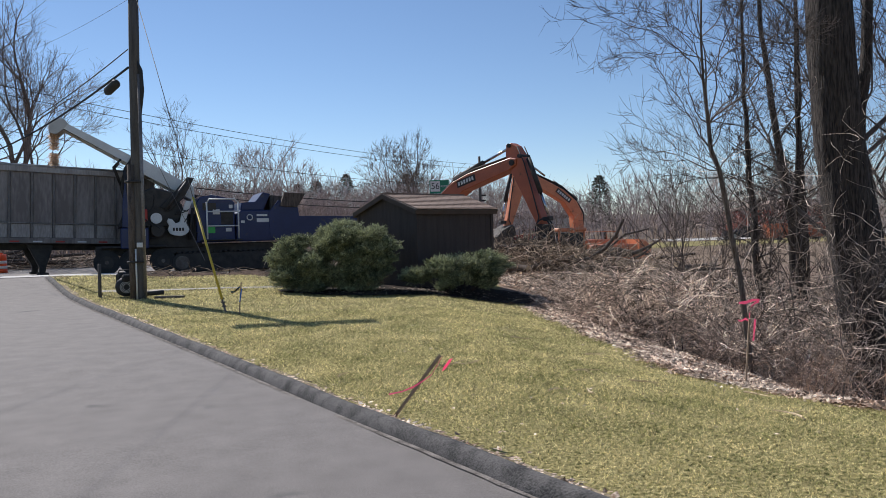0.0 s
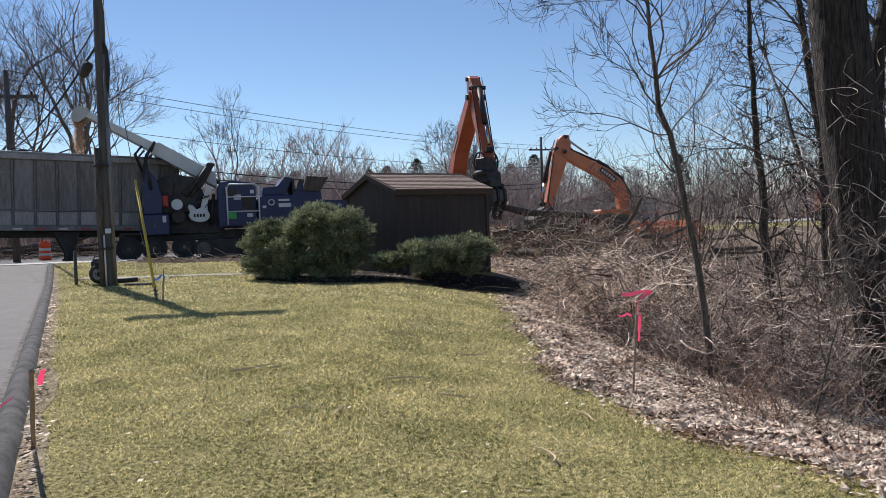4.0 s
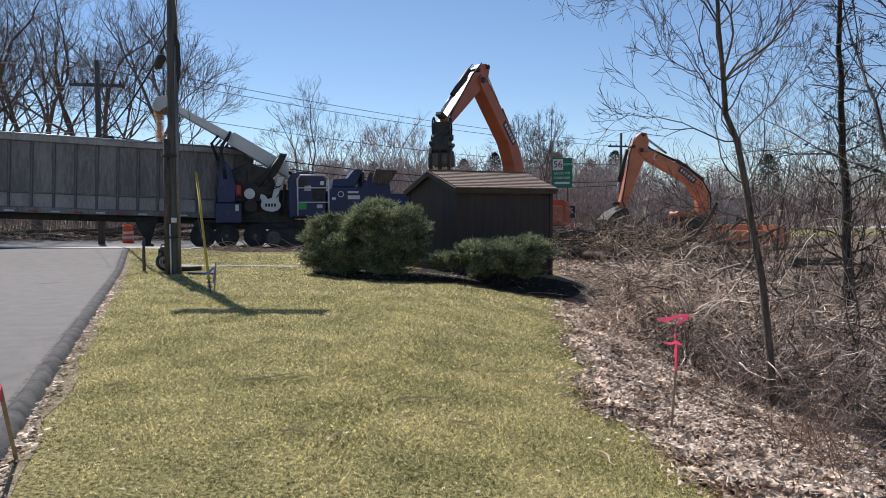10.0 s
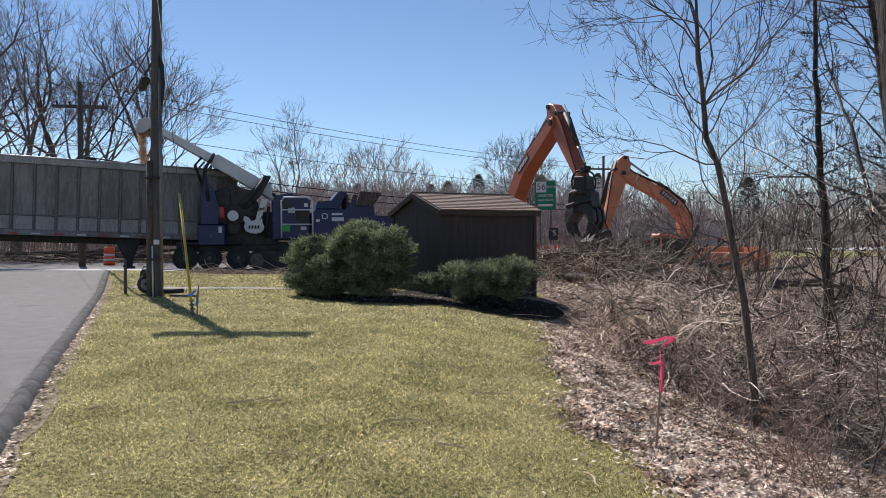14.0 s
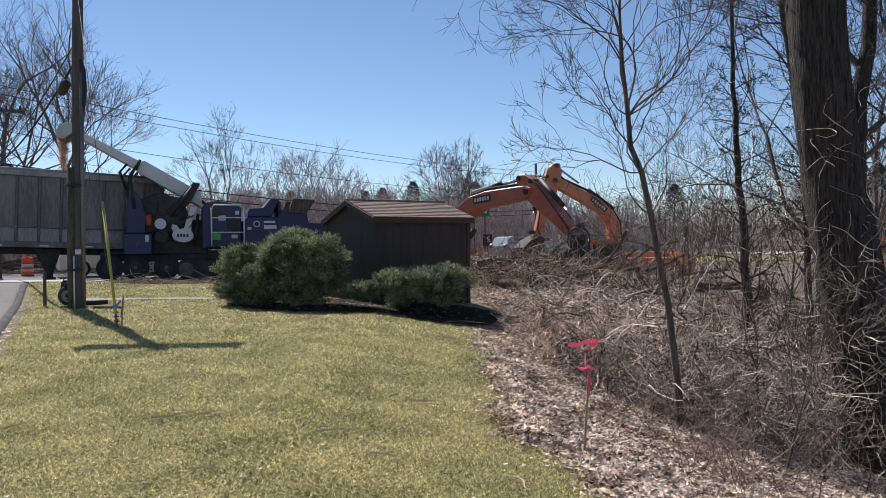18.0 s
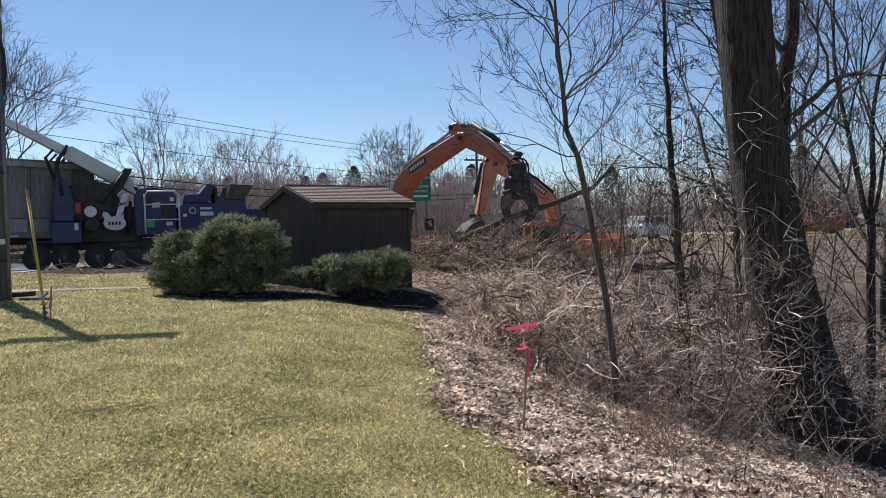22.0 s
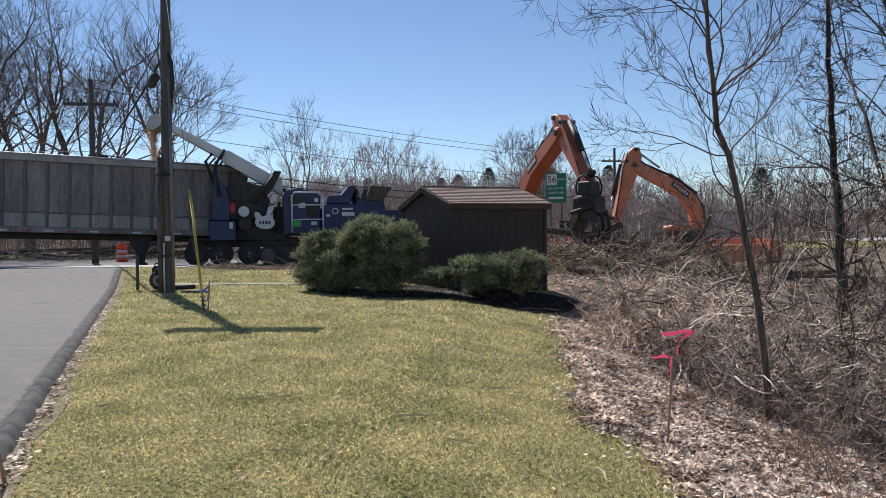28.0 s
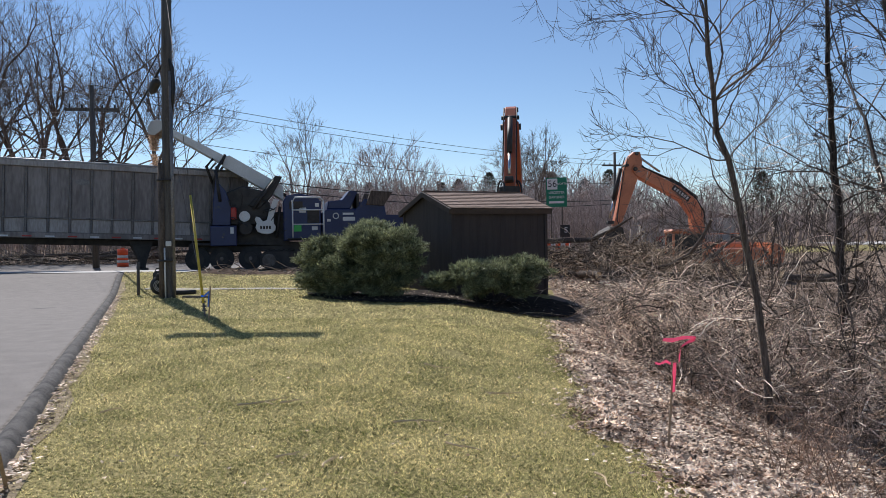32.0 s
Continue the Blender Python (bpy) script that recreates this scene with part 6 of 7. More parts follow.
# ---------------------------------------------------------------- undergrowth
def thicket():
    rng = random.Random(77)

    def loop(T, p, d, length, r, wob, down, steps=7):
        """A curling vine that keeps turning one way."""
        p, d = Vector(p), Vector(d).normalized()
        axis = Vector((rng.gauss(0, 1), rng.gauss(0, 1), rng.gauss(0, 1))).normalized()
        rot = Matrix.Rotation(rng.uniform(0.08, 0.38), 3, axis)
        pts = [tuple(p)]
        for _ in range(steps):
            d = (rot @ d + Vector((rng.gauss(0, wob), rng.gauss(0, wob), rng.gauss(0, wob) - down))).normalized()
            p = p + d * (length / steps)
            pts.append((p.x, p.y, max(p.z, gz(p.x, p.y) + 0.01)))
        T.add(pts, taper(r, r * 0.5, steps + 1), 3, False)
        return pts

    # tangled mounds of vines along the lawn's end: centre, half sizes
    mounds = [(2.75, 13.4, 0.75, 1.5, 1.45), (3.3, 12.0, 0.9, 1.6, 1.7), (3.9, 13.6, 1.2, 1.9, 1.8), (3.0, 15.2, 1.0, 1.6, 1.35), (4.4, 11.4, 1.1, 1.5, 1.75), (5.3, 13.4, 1.5, 2.2, 2.0), (4.0, 16.6, 1.6, 1.7, 1.2), (5.6, 11.2, 1.0, 1.3, 1.8), (7.2, 13.6, 1.8, 2.0, 2.5), (6.2, 16.0, 1.8, 1.8, 1.8), (9.2, 13.0, 1.6, 2.2, 2.6), (8.9, 16.0, 2.0, 2.0, 2.4), (3.8, 10.4, 0.5, 0.6, 0.9), (4.7, 10.2, 0.6, 0.6, 0.9)]
    share = [a * b + b * c + a * c for _, _, a, b, c in mounds]
    T = Tubes()
    for _ in range(14000):
        cx, cy, rx, ry, rz = rng.choices(mounds, share)[0]
        u = Vector((rng.gauss(0, 1), rng.gauss(0, 1), abs(rng.gauss(0, 1)))).normalized() * rng.random() ** 0.45
        x, y = cx + rx * u.x, cy + ry * u.y
        r = rng.uniform(0.004, 0.0075) if rng.random() < 0.6 else rng.uniform(0.008, 0.013)
        loop(T, (x, y, gz(x, y) + max(0.03, rz * u.z)), (rng.gauss(0, 1), rng.gauss(0, 1), rng.gauss(0, 0.75)), rng.uniform(0.35, 1.0), r, 0.2, 0.05, 6)
    T.obj("vine_tangle", M_TWIG)
    tagged(bpy.data.objects["vine_tangle"], "mounds of tangled dry vines and twigs at the lawn's end", "undergrowth", "", "stuff")
    # arching canes round the mounds
    T = Tubes()
    for _ in range(420):
        y = rng.uniform(10.2, 17.5)
        x = 2.4 + 0.25 * math.sin(y * 1.3) + abs(rng.gauss(0, 2.6))
        h = rng.uniform(0.4, 1.2)
        a = rng.uniform(0, 6.28)
        p = loop(T, (x, y, gz(x, y)), (math.cos(a) * 0.6, math.sin(a) * 0.6, 1), h * 2.0, rng.uniform(0.004, 0.009), 0.12, 0.14)
        for j in range(2):
            loop(T, p[rng.randint(2, 6)], (rng.gauss(0, 1), rng.gauss(0, 1), rng.gauss(0, 0.6)), rng.uniform(0.2, 0.6), 0.003, 0.2, 0.03, 4)
    T.obj("brambles", M_TWIG)
    tagged(bpy.data.objects["brambles"], "dense tangle of bare arching bramble canes", "undergrowth", "", "stuff")
    # vines over the great trunk, clumps of fanned shoots, hanging vines
    T = Tubes()
    for _ in range(620):
        a = rng.uniform(2.6, 6.9)
        z = -2.0 + abs(rng.gauss(0, 2.0))
        rr = 0.62 + 0.22 * rng.random() + 0.3 * max(0, -0.8 - z)
        x, y = 7.33 - 0.21 * z + rr * math.cos(a), 11.6 + rr * math.sin(a)
        d = Vector((-math.sin(a), math.cos(a), rng.gauss(0.3, 1.2))) * rng.choice((-1, 1))
        loop(T, (x, y, z), d, rng.uniform(0.4, 1.1), rng.uniform(0.003, 0.007), 0.24, 0.02, 9)
    for _ in range(30):
        y = rng.uniform(8.2, 15)
        x = rng.uniform(2.6, 9.5)
        tall = rng.uniform(1.0, 2.6)
        if x < 0.36 * y:
            tall = rng.uniform(0.7, 1.3)
        for j in range(rng.randint(3, 8)):
            h = tall * rng.uniform(0.6, 1.1)
            d = Vector((rng.gauss(0, 0.35), rng.gauss(0, 0.35), 1))
            r = rng.uniform(0.003, 0.0065)
            p = wander(rng, (x + rng.gauss(0, 0.08), y + rng.gauss(0, 0.08), gz(x, y)), d, h, 6, 0.16, 0.02)
            T.add(p, taper(r, r * 0.4, 7), 3, False)
            for m in range(5):
                T.add(wander(rng, p[rng.randint(2, 6)], (rng.gauss(0, 1), rng.gauss(0, 1), rng.uniform(0.1, 1.2)), h * rng.uniform(0.1, 0.35), 3, 0.25), taper(r * 0.6, r * 0.3, 4), 3, False)
    for _ in range(420):
        x, y = rng.uniform(4.0, 11.5), rng.uniform(11.0, 16)
        if x < 0.36 * y:
            continue
        loop(T, (x, y, rng.uniform(-0.6, 3.2)), (rng.choice((-1, 1)), rng.gauss(0, 0.5), rng.gauss(0, 0.5)), rng.uniform(0.6, 2.2), rng.uniform(0.0025, 0.006), 0.13, 0.015, 9)
    T.obj("climbing_vines", M_TWIG)
    tagged(bpy.data.objects["climbing_vines"], "bare climbing vines and upright shoots among the trees", "undergrowth", "", "stuff")
    # low fanned brown shoots in the leaves at the lawn's edge
    T = Tubes()
    for _ in range(26):
        y = rng.uniform(5.4, 9.8)
        x = 2.25 + 0.12 * (y - 5) + abs(rng.gauss(0, 1.0))
        for j in range(rng.randint(4, 9)):
            h = rng.uniform(0.4, 1.25)
            r = rng.uniform(0.0024, 0.005)
            p = wander(rng, (x + rng.gauss(0, 0.12), y + rng.gauss(0, 0.12), gz(x, y)), (rng.gauss(0, 0.45), rng.gauss(0, 0.45), 1), h, 6, 0.2, 0.0)
            T.add(p, taper(r, r * 0.45, 7), 3, False)
            for m in range(4):
                T.add(wander(rng, p[rng.randint(1, 6)], (rng.gauss(0, 1), rng.gauss(0, 1), rng.uniform(-0.2, 1.0)), h * rng.uniform(0.12, 0.4), 3, 0.3), taper(r * 0.7, r * 0.4, 4), 3, False)
    T.obj("edge_shoots", M_SHOOT)
    tagged(bpy.data.objects["edge_shoots"], "thin brown shoots fanning out of the leaf litter", "undergrowth", "", "stuff")


thicket()


def litter():
    rng = random.Random(5)
    v, f = [], []

    def leaf(x, y, size, lift=0.0, curl=0.6):
        z = gz(x, y) + 0.006 + lift
        a = rng.uniform(0, 6.28)
        c, s = math.cos(a) * size, math.sin(a) * size
        t1, t2 = rng.gauss(0, curl) * size, rng.gauss(0, curl) * size
        w = rng.uniform(0.45, 0.75)
        i = len(v)
        v.extend([(x - c, y - s, z + abs(t1)), (x + s * w, y - c * w, z + 0.012 * rng.random()), (x + c, y + s, z + abs(t2)), (x - s * w, y + c * w, z + 0.3 * size * rng.random())])
        f.append((i, i + 1, i + 2))
        f.append((i, i + 2, i + 3))

    for _ in range(175000):
        y = 3.0 + 16.5 * rng.random() ** 1.5
        x = leaf_edge(y) + rng.gauss(0.12, 0.2) if rng.random() < 0.16 else leaf_edge(y) + rng.random() ** 1.25 * (4.0 + 0.42 * y)
        if y > 15.3 and x < 2.0 + 0.1 * noise.noise(Vector((y, 0, 0))):
            continue
        if noise.noise(Vector((x * 1.1, y * 1.1, 3.3))) > 0.25 and rng.random() < 0.6:
            continue
        leaf(x, y, rng.uniform(0.012, 0.038), rng.random() * 0.045)
    for _ in range(16000):
        y = rng.uniform(-3.5, 3.6)
        leaf(leaf_edge(y) - 0.1 + rng.random() ** 1.25 * 4.5, y, rng.uniform(0.012, 0.038), rng.random() * 0.04)
    for _ in range(9000):
        x, y = rng.uniform(1.7, 6.0), rng.uniform(17.0, 25.0)
        if x > 2.3 or y > 19.3:
            leaf(x, y, rng.uniform(0.02, 0.06), rng.random() * 0.04)
    mesh_object("leaf_litter", v, f, M_LEAF, "deep litter of curled dry brown leaves", "leaves", "stuff")
    v, f = [], []
    for _ in range(420):
        y = rng.uniform(2.5, 20)
        leaf(rng.uniform(kerb_x(y) + 0.5, leaf_edge(y)), y, rng.uniform(0.01, 0.024), 0.02, 0.25)
    for _ in range(1300):
        y = rng.uniform(2.0, 18)
        leaf(kerb_x(y) + 0.26 + abs(rng.gauss(0, 0.07)), y, rng.uniform(0.01, 0.036), 0.03, 0.35)
    for _ in range(500):
        leaf(rng.gauss(-0.9, 1.3), rng.gauss(17.0, 0.5), rng.uniform(0.015, 0.035), 0.04, 0.3)
    mesh_object("scattered_leaves", v, f, M_LEAF, "dry leaves scattered over the lawn and along the kerb", "leaves", "stuff")


litter()


def grass():
    rng = random.Random(6)
    v, f = [], []
    for y0, y1, count, h in ((-3.0, 1.8, 50000, 0.02), (1.8, 4.5, 85000, 0.017), (4.5, 8, 105000, 0.02), (8, 13, 80000, 0.026), (13, 24, 44000, 0.035)):
        for _ in range(count):
            y = rng.uniform(y0, y1)
            xa, xb = kerb_x(y) + 0.27, min(leaf_edge(y) + 0.2 * rng.random() + 0.06, 9) if y < 16.5 else -2.0
            x = rng.uniform(max(xa, -9 if y < 12 else -14), xb)
            thin = noise.noise(Vector((x * 0.5, y * 0.5, 7.7))) + 0.5 * noise.noise(Vector((x * 1.7, y * 1.7, 2)))
            if thin > 0.4 + 0.5 * rng.random() or (x < xa + 0.5 and rng.random() < 0.7 - (x - xa) * 1.4):
                continue
            z = gz(x, y) - 0.004
            a = rng.uniform(0, 6.28)
            w = 0.0022 + 0.0005 * max(y, 1.5)
            hh = h * rng.uniform(0.4, 1.4)
            i = len(v)
            v.extend([(x - math.cos(a) * w, y - math.sin(a) * w, z), (x + math.cos(a) * w, y + math.sin(a) * w, z), (x + rng.gauss(0, hh * 0.9), y + rng.gauss(0, hh * 0.9), z + hh)])
            f.append((i, i + 1, i + 2))
    mesh_object("grass", v, f, M_BLADE, "short mown grass, half green and half straw-coloured", "grass", "stuff")


grass()


def fallen_twigs():
    rng = random.Random(12)
    for x, y, l, a in ((-1.95, 6.2, 0.5, 10), (-0.55, 5.9, 0.45, 25), (-1.15, 4.75, 0.2, 60), (-0.8, 4.6, 0.25, 100), (-0.1, 5.5, 0.3, -30), (0.95, 5.2, 0.4, -40), (-1.6, 6.3, 0.25, 35), (0.15, 7.6, 0.5, 15), (-0.6, 8.6, 0.35, -20), (-3.0, 5.9, 0.2, 80), (0.5, 3.6, 0.35, 70)):
        T = Tubes()
        d = (math.cos(radians(a)), math.sin(radians(a)), 0.05)
        p = wander(rng, (x, y, gz(x, y) + 0.035), d, l, 6, 0.22)
        p = [(q[0], q[1], gz(q[0], q[1]) + 0.035) for q in p]
        T.add(p, taper(0.009, 0.004, 7), 5)
        T.add(wander(rng, p[3], (d[1], -d[0], 0.2), l * 0.35, 3, 0.2), taper(0.005, 0.003, 4), 4)
        tagged(T.obj("fallen_twig", M_CUT), "small dry twig lying on the lawn", "twig", "twigs on the lawn")


fallen_twigs()


# ---------------------------------------------------------------- felled wood and slash
def log(label, pts, radii, group="felled logs"):
    o = Vector(pts[0])
    t = thing("felled_log", label, "log", Matrix.Translation(o), group)
    q = [tuple(Vector(p) - o) for p in pts]
    T = Tubes()
    T.add(q, radii, 10, False)
    T.obj("bark", M_LOG, t, True)
    for i, j in ((0, 1), (-1, -2)):
        b = B()
        a = Vector(q[i])
        d = (a - Vector(q[j])).normalized()
        rings(b, [a - d * 0.01, a + d * 0.012], [radii[i] * 0.95] * 2, 10)
        part("cut_end", b, M_CUT, t, "pale sawn end")
    return t


def debris():
    rng = random.Random(19)
    for k in range(24):
        x, y = rng.uniform(2.4, 8.5), rng.uniform(21.5, 29.5)
        a = rng.gauss(0.3, 0.7)
        l = rng.uniform(1.6, 4.2)
        r = rng.uniform(0.05, 0.13)
        z = gz(x, y) + r + rng.random() * 0.22
        pts = wander(rng, (x, y, z), (math.cos(a), math.sin(a), rng.gauss(0.03, 0.16)), l, 5, 0.2)
        pts = [(p[0], p[1], max(p[2], gz(p[0], p[1]) + r * 0.8)) for p in pts]
        log("felled trunk in the heap of slash", pts, taper(r, r * 0.6, 6))
    for k in range(9):
        x, y = rng.uniform(-31, -15), rng.uniform(38.5, 43)
        a = rng.gauss(0.2, 0.5)
        r = rng.uniform(0.06, 0.14)
        pts = wander(rng, (x, y, 0.4 + r), (math.cos(a), math.sin(a), 0.05 * rng.random()), rng.uniform(2, 6), 5, 0.06)
        pts = [(p[0], p[1], max(p[2], gz(p[0], p[1]) + r)) for p in pts]
        log("pale felled trunk beyond the street", pts, taper(r, r * 0.6, 6), "logs beyond the street")
    log("long pale straight pole lying beyond the street", [(-27.0, 39.4, 0.62), (-23.5, 39.9, 0.68), (-19.9, 40.4, 0.74)], [0.1, 0.09, 0.08], "logs beyond the street")
    T = Tubes()
    for _ in range(2600):
        x, y = rng.gauss(4.7, 2.1), rng.gauss(25.5, 2.6)
        hgt = max(0.1, (1.2 - 0.014 * ((x - 4.2) ** 2 + (y - 25.5) ** 2)) * (1 - 0.55 * smooth01((x - 5.0) / 1.6)))
        z = gz(x, y) + rng.random() * hgt
        r = rng.uniform(0.006, 0.02)
        d = Vector((rng.gauss(0, 1), rng.gauss(0, 1), rng.gauss(0.1, 0.35)))
        T.add(wander(rng, (x, y, z), d, rng.uniform(0.4, 1.6), 5, 0.32, -0.03), taper(r, r * 0.35, 6), 3, False)
    for _ in range(900):
        x, y = rng.uniform(-33, -13), rng.uniform(38.5, 44)
        r = rng.uniform(0.01, 0.03)
        d = Vector((rng.gauss(0, 1), rng.gauss(0, 1), rng.gauss(0.1, 0.35)))
        T.add(wander(rng, (x, y, gz(x, y) + rng.random() * 0.5), d, rng.uniform(0.6, 2.4), 4, 0.2, -0.03), taper(r, r * 0.35, 5), 3, False)
    tagged(T.obj("slash_heap", M_SLASH), "heap of broken branches and slash from the clearing", "brush pile", "", "stuff")
    # torn root ball in front of the second machine
    T = Tubes()
    for _ in range(420):
        d = Vector((rng.gauss(0, 1), rng.gauss(0, 1), abs(rng.gauss(0, 0.8)))).normalized()
        c = Vector((4.5, 28.0, 0.3))
        r = rng.uniform(0.02, 0.07)
        T.add(wander(rng, tuple(c + d * 0.25), d, rng.uniform(0.4, 1.0), 5, 0.35), taper(r, r * 0.2, 6), 5, False)
    b = B()
    bmesh.ops.create_icosphere(b, subdivisions=3, radius=0.6)
    for vtx in b.verts:
        vtx.co *= 1 + 0.35 * noise.noise(vtx.co * 2.2)
        vtx.co.z *= 0.75
    t = thing("root_ball", "torn-up root ball clotted with brown soil", "stump", pose(4.5, 28.0, 0.5))
    part("soil", b, M_DIRT, t)
    o = T.obj("roots", M_LOG, t)
    o.location = (-4.5, -28.0, -0.5)


debris()
CARRIED_A = log("long crooked trunk held in the grapple", [(-3.4, 0.1, -0.1), (-1.8, 0.0, 0.05), (0, 0, 0), (1.5, -0.1, -0.12), (2.8, -0.2, -0.15), (3.5, -0.25, 0.15), (4.2, -0.3, 0.55)], [0.13, 0.125, 0.12, 0.1, 0.08, 0.06, 0.03], "carried logs")
CARRIED_B = log("branching trunk swung to the grinder", [(-1.6, 0, 0.3), (0, 0, 0.0), (2.2, 0.1, 0.05), (4.2, 0.3, -0.2)], [0.1, 0.14, 0.12, 0.05], "carried logs")


# ---------------------------------------------------------------- distance
def big_tree(seed, h):
    return crown_tree("tall bare hardwood beyond the street", 0, 0, h, h * 0.2, 0.36, seed, 6, 6, M_HAZEL, M_HAZEL, "hardwoods beyond the street", 26, 32, 0.04, 0.007, 3, 0.0)


protos = [big_tree(101, 21), big_tree(102, 20), big_tree(103, 17.5)]
spots = [(-35.5, 47, 0, 0, 1.0), (-32.5, 48.5, 1, 70, 1.05), (-24.0, 49.5, 2, 20, 0.95), (-29.8, 52, 0, 45, 1.0), (-38.5, 50, 2, 120, 1.0), (-43, 47, 0, 250, 1.0), (-46, 56, 1, 20, 1.0)]
for i, (x, y, k, a, s) in enumerate(spots):
    m = pose(x, y, gz(x, y), 0, 0, a)
    if i < 3:
        protos[k].matrix_basis = m
    else:
        protos[k].scale = (1, 1, 1)
        copy_thing(protos[k], m)


def far_tree(seed, h, lean):
    return crown_tree("bare tree in the woods across the street", 0, 0, h, h * 0.25, 0.15, seed, 5, 4, M_HAZETWIG, M_HAZETWIG, "woods across the street", 26, lean, 0.05, 0.011, 4, 0.0, None, 1.2, 6)


lib = [far_tree(201, 9, 30), far_tree(202, 8, 40), far_tree(203, 9.5, 26), far_tree(204, 7.5, 44)]
rng = random.Random(55)
first = [True] * 4
crown_tree("tall lone bare tree standing beyond the street", 2.9, 64, 11.0, 2.6, 0.19, 222, 6, 6, M_HAZEL, M_HAZEL, "woods across the street", 24, 24, 0.03, 0.0085, 3)
crown_tree("bare roadside tree behind the grinder", -15.5, 58, 12.0, 3.0, 0.15, 223, 4, 5, M_HAZEL, M_HAZEL, "woods across the street", 24, 26, 0.04, 0.0075, 4)
named = [(12.5, 72, 1), (-9.5, 55, 0), (-7.0, 60, 2), (16, 95, 3), (27, 96, 1), (-13, 50, 3)]
for i in range(44):
    if i < len(named):
        x, y, k = named[i]
    else:
        az = radians(rng.uniform(-42, 56))
        dist = rng.uniform(72, 120) if az < 0.1 else rng.uniform(95, 130)
        x, y, k = dist * math.sin(az), dist * math.cos(az), rng.randrange(4)
    m = pose(x, y, gz(x, y) - 0.1, 0, 0, rng.uniform(0, 360))
    if first[k]:
        lib[k].matrix_basis, first[k] = m, False
    else:
        copy_thing(lib[k], m)


def far_woods():
    rng = random.Random(66)
    T = Tubes()
    for _ in range(9800):
        az = radians(rng.uniform(-50, 66))
        dist = rng.uniform(80, 150)
        x, y = dist * math.sin(az), dist * math.cos(az)
        if az > 0.15 and rng.random() < (0.4 if az < 0.24 else 0.75):
            continue
        h = rng.uniform(5.5, 10.6) * (1.0 - 0.22 * smooth01((math.degrees(az) - 6) / 8)) * (1 + 0.2 * noise.noise(Vector((az * 9, 0, 0))))
        r = rng.uniform(0.03, 0.08)
        z = gz(x, y)
        p = wander(rng, (x, y, z), (rng.gauss(0, 0.12), rng.gauss(0, 0.12), 1), h * 0.8, 4, 0.08)
        T.add(p, taper(r, 0.02, 5), 3, False)
        for j in range(11):
            i = rng.randint(1, 4)
            T.add(wander(rng, p[i], (rng.gauss(0, 1), rng.gauss(0, 1), rng.uniform(0.5, 1.8)), rng.uniform(1.0, 2.8), 1, 0.2), [0.03, 0.012], 3, False)
    tagged(T.obj("far_woods", M_HAZETWIG), "leafless woods on the low hill, coloured pale grey-brown for distance haze", "woods", "", "stuff")


far_woods()


def conifer(seed, h):
    rng = random.Random(seed)
    t = thing("conifer", "dark green conifer among the bare woods", "tree", None, "conifers")
    T = Tubes()
    T.add([(0, 0, -0.3), (0, 0, h)], [0.16, 0.03], 6)
    T.obj("trunk", M_BARK, t)
    v, f = [], []
    for _ in range(2600):
        s = rng.random() ** 0.8
        z = h * (0.2 + 0.8 * s)
        rad = (1 - s ** 2) ** 0.75 * h * 0.24 + 0.08
        a = rng.uniform(0, 6.28)
        q = rad * math.sqrt(rng.random()) * (1 + 0.3 * math.sin(a * 3 + z * 2))
        p = Vector((math.cos(a) * q, math.sin(a) * q, z - 0.12 * q))
        d = Vector((math.cos(a), math.sin(a), rng.uniform(-0.3, 0.5))) * rng.uniform(0.25, 0.55)
        w = Vector((-math.sin(a), math.cos(a), rng.gauss(0, 0.4))) * rng.uniform(0.06, 0.16)
        i = len(v)
        v.extend([tuple(p - w), tuple(p + w), tuple(p + d)])
        f.append((i, i + 1, i + 2))
    ob = mesh_object("crown", v, f, M_PINE)
    ob.parent = t
    return t


cons = [conifer(1, 9.5), conifer(2, 11)]
for i, (x, y) in enumerate([(-6.5, 112), (-2.0, 118), (-10.0, 122), (8.0, 120), (13, 116), (17, 118), (37, 108), (60, 96), (-22, 120)]):
    m = pose(x, y, gz(x, y) - 0.1, 0, 0, i * 40)
    if i < 2:
        cons[i].matrix_basis = m
    else:
        copy_thing(cons[i % 2], m)


# lawns, parking and buildings seen through the trees
strip("far_lawn", [(14, 50), (26, 54), (44, 58), (70, 60)], [(12, 66), (26, 70), (44, 72), (70, 74)], 0.04, M_LAWN, "far sunlit patch of grass beyond the clearing", "lawn")
strip("parking", [(34, 74), (50, 75), (75, 76)], [(34, 84), (50, 85), (75, 86)], 0.05, M_CONC, "pale sunlit parking area beyond the trees", "parking")


def house(x, y, turn, w, d, h, wallm, label):
    t = thing("building", label, "building", pose(x, y, gz(x, y), 0, 0, turn))
    b = B()
    box(b, (0, 0, h / 2), (w, d, h))
    wl_ = part("wall", b, wallm, t)
    b = B()
    prism(b, [(-w / 2 - 0.3, h), (w / 2 + 0.3, h), (w / 2 + 0.3, h + 0.15), (0, h + 1.5), (-w / 2 - 0.3, h + 0.15)], -d / 2 - 0.3, d / 2 + 0.3)
    part("roof", b, M_SHINGLE, t)
    for k in range(int(w / 2.5)):
        b = B()
        xx = -w / 2 + 1.4 + k * 2.5
        box(b, (xx, -d / 2 - 0.01, h * 0.55), (1.0, 0.08, 1.2))
        win = part("window", b, M_WHITE, t)
        b = B()
        box(b, (xx, -d / 2 - 0.05, h * 0.55), (0.84, 0.03, 1.04))
        part("pane", b, M_GLASS, win)
    return t


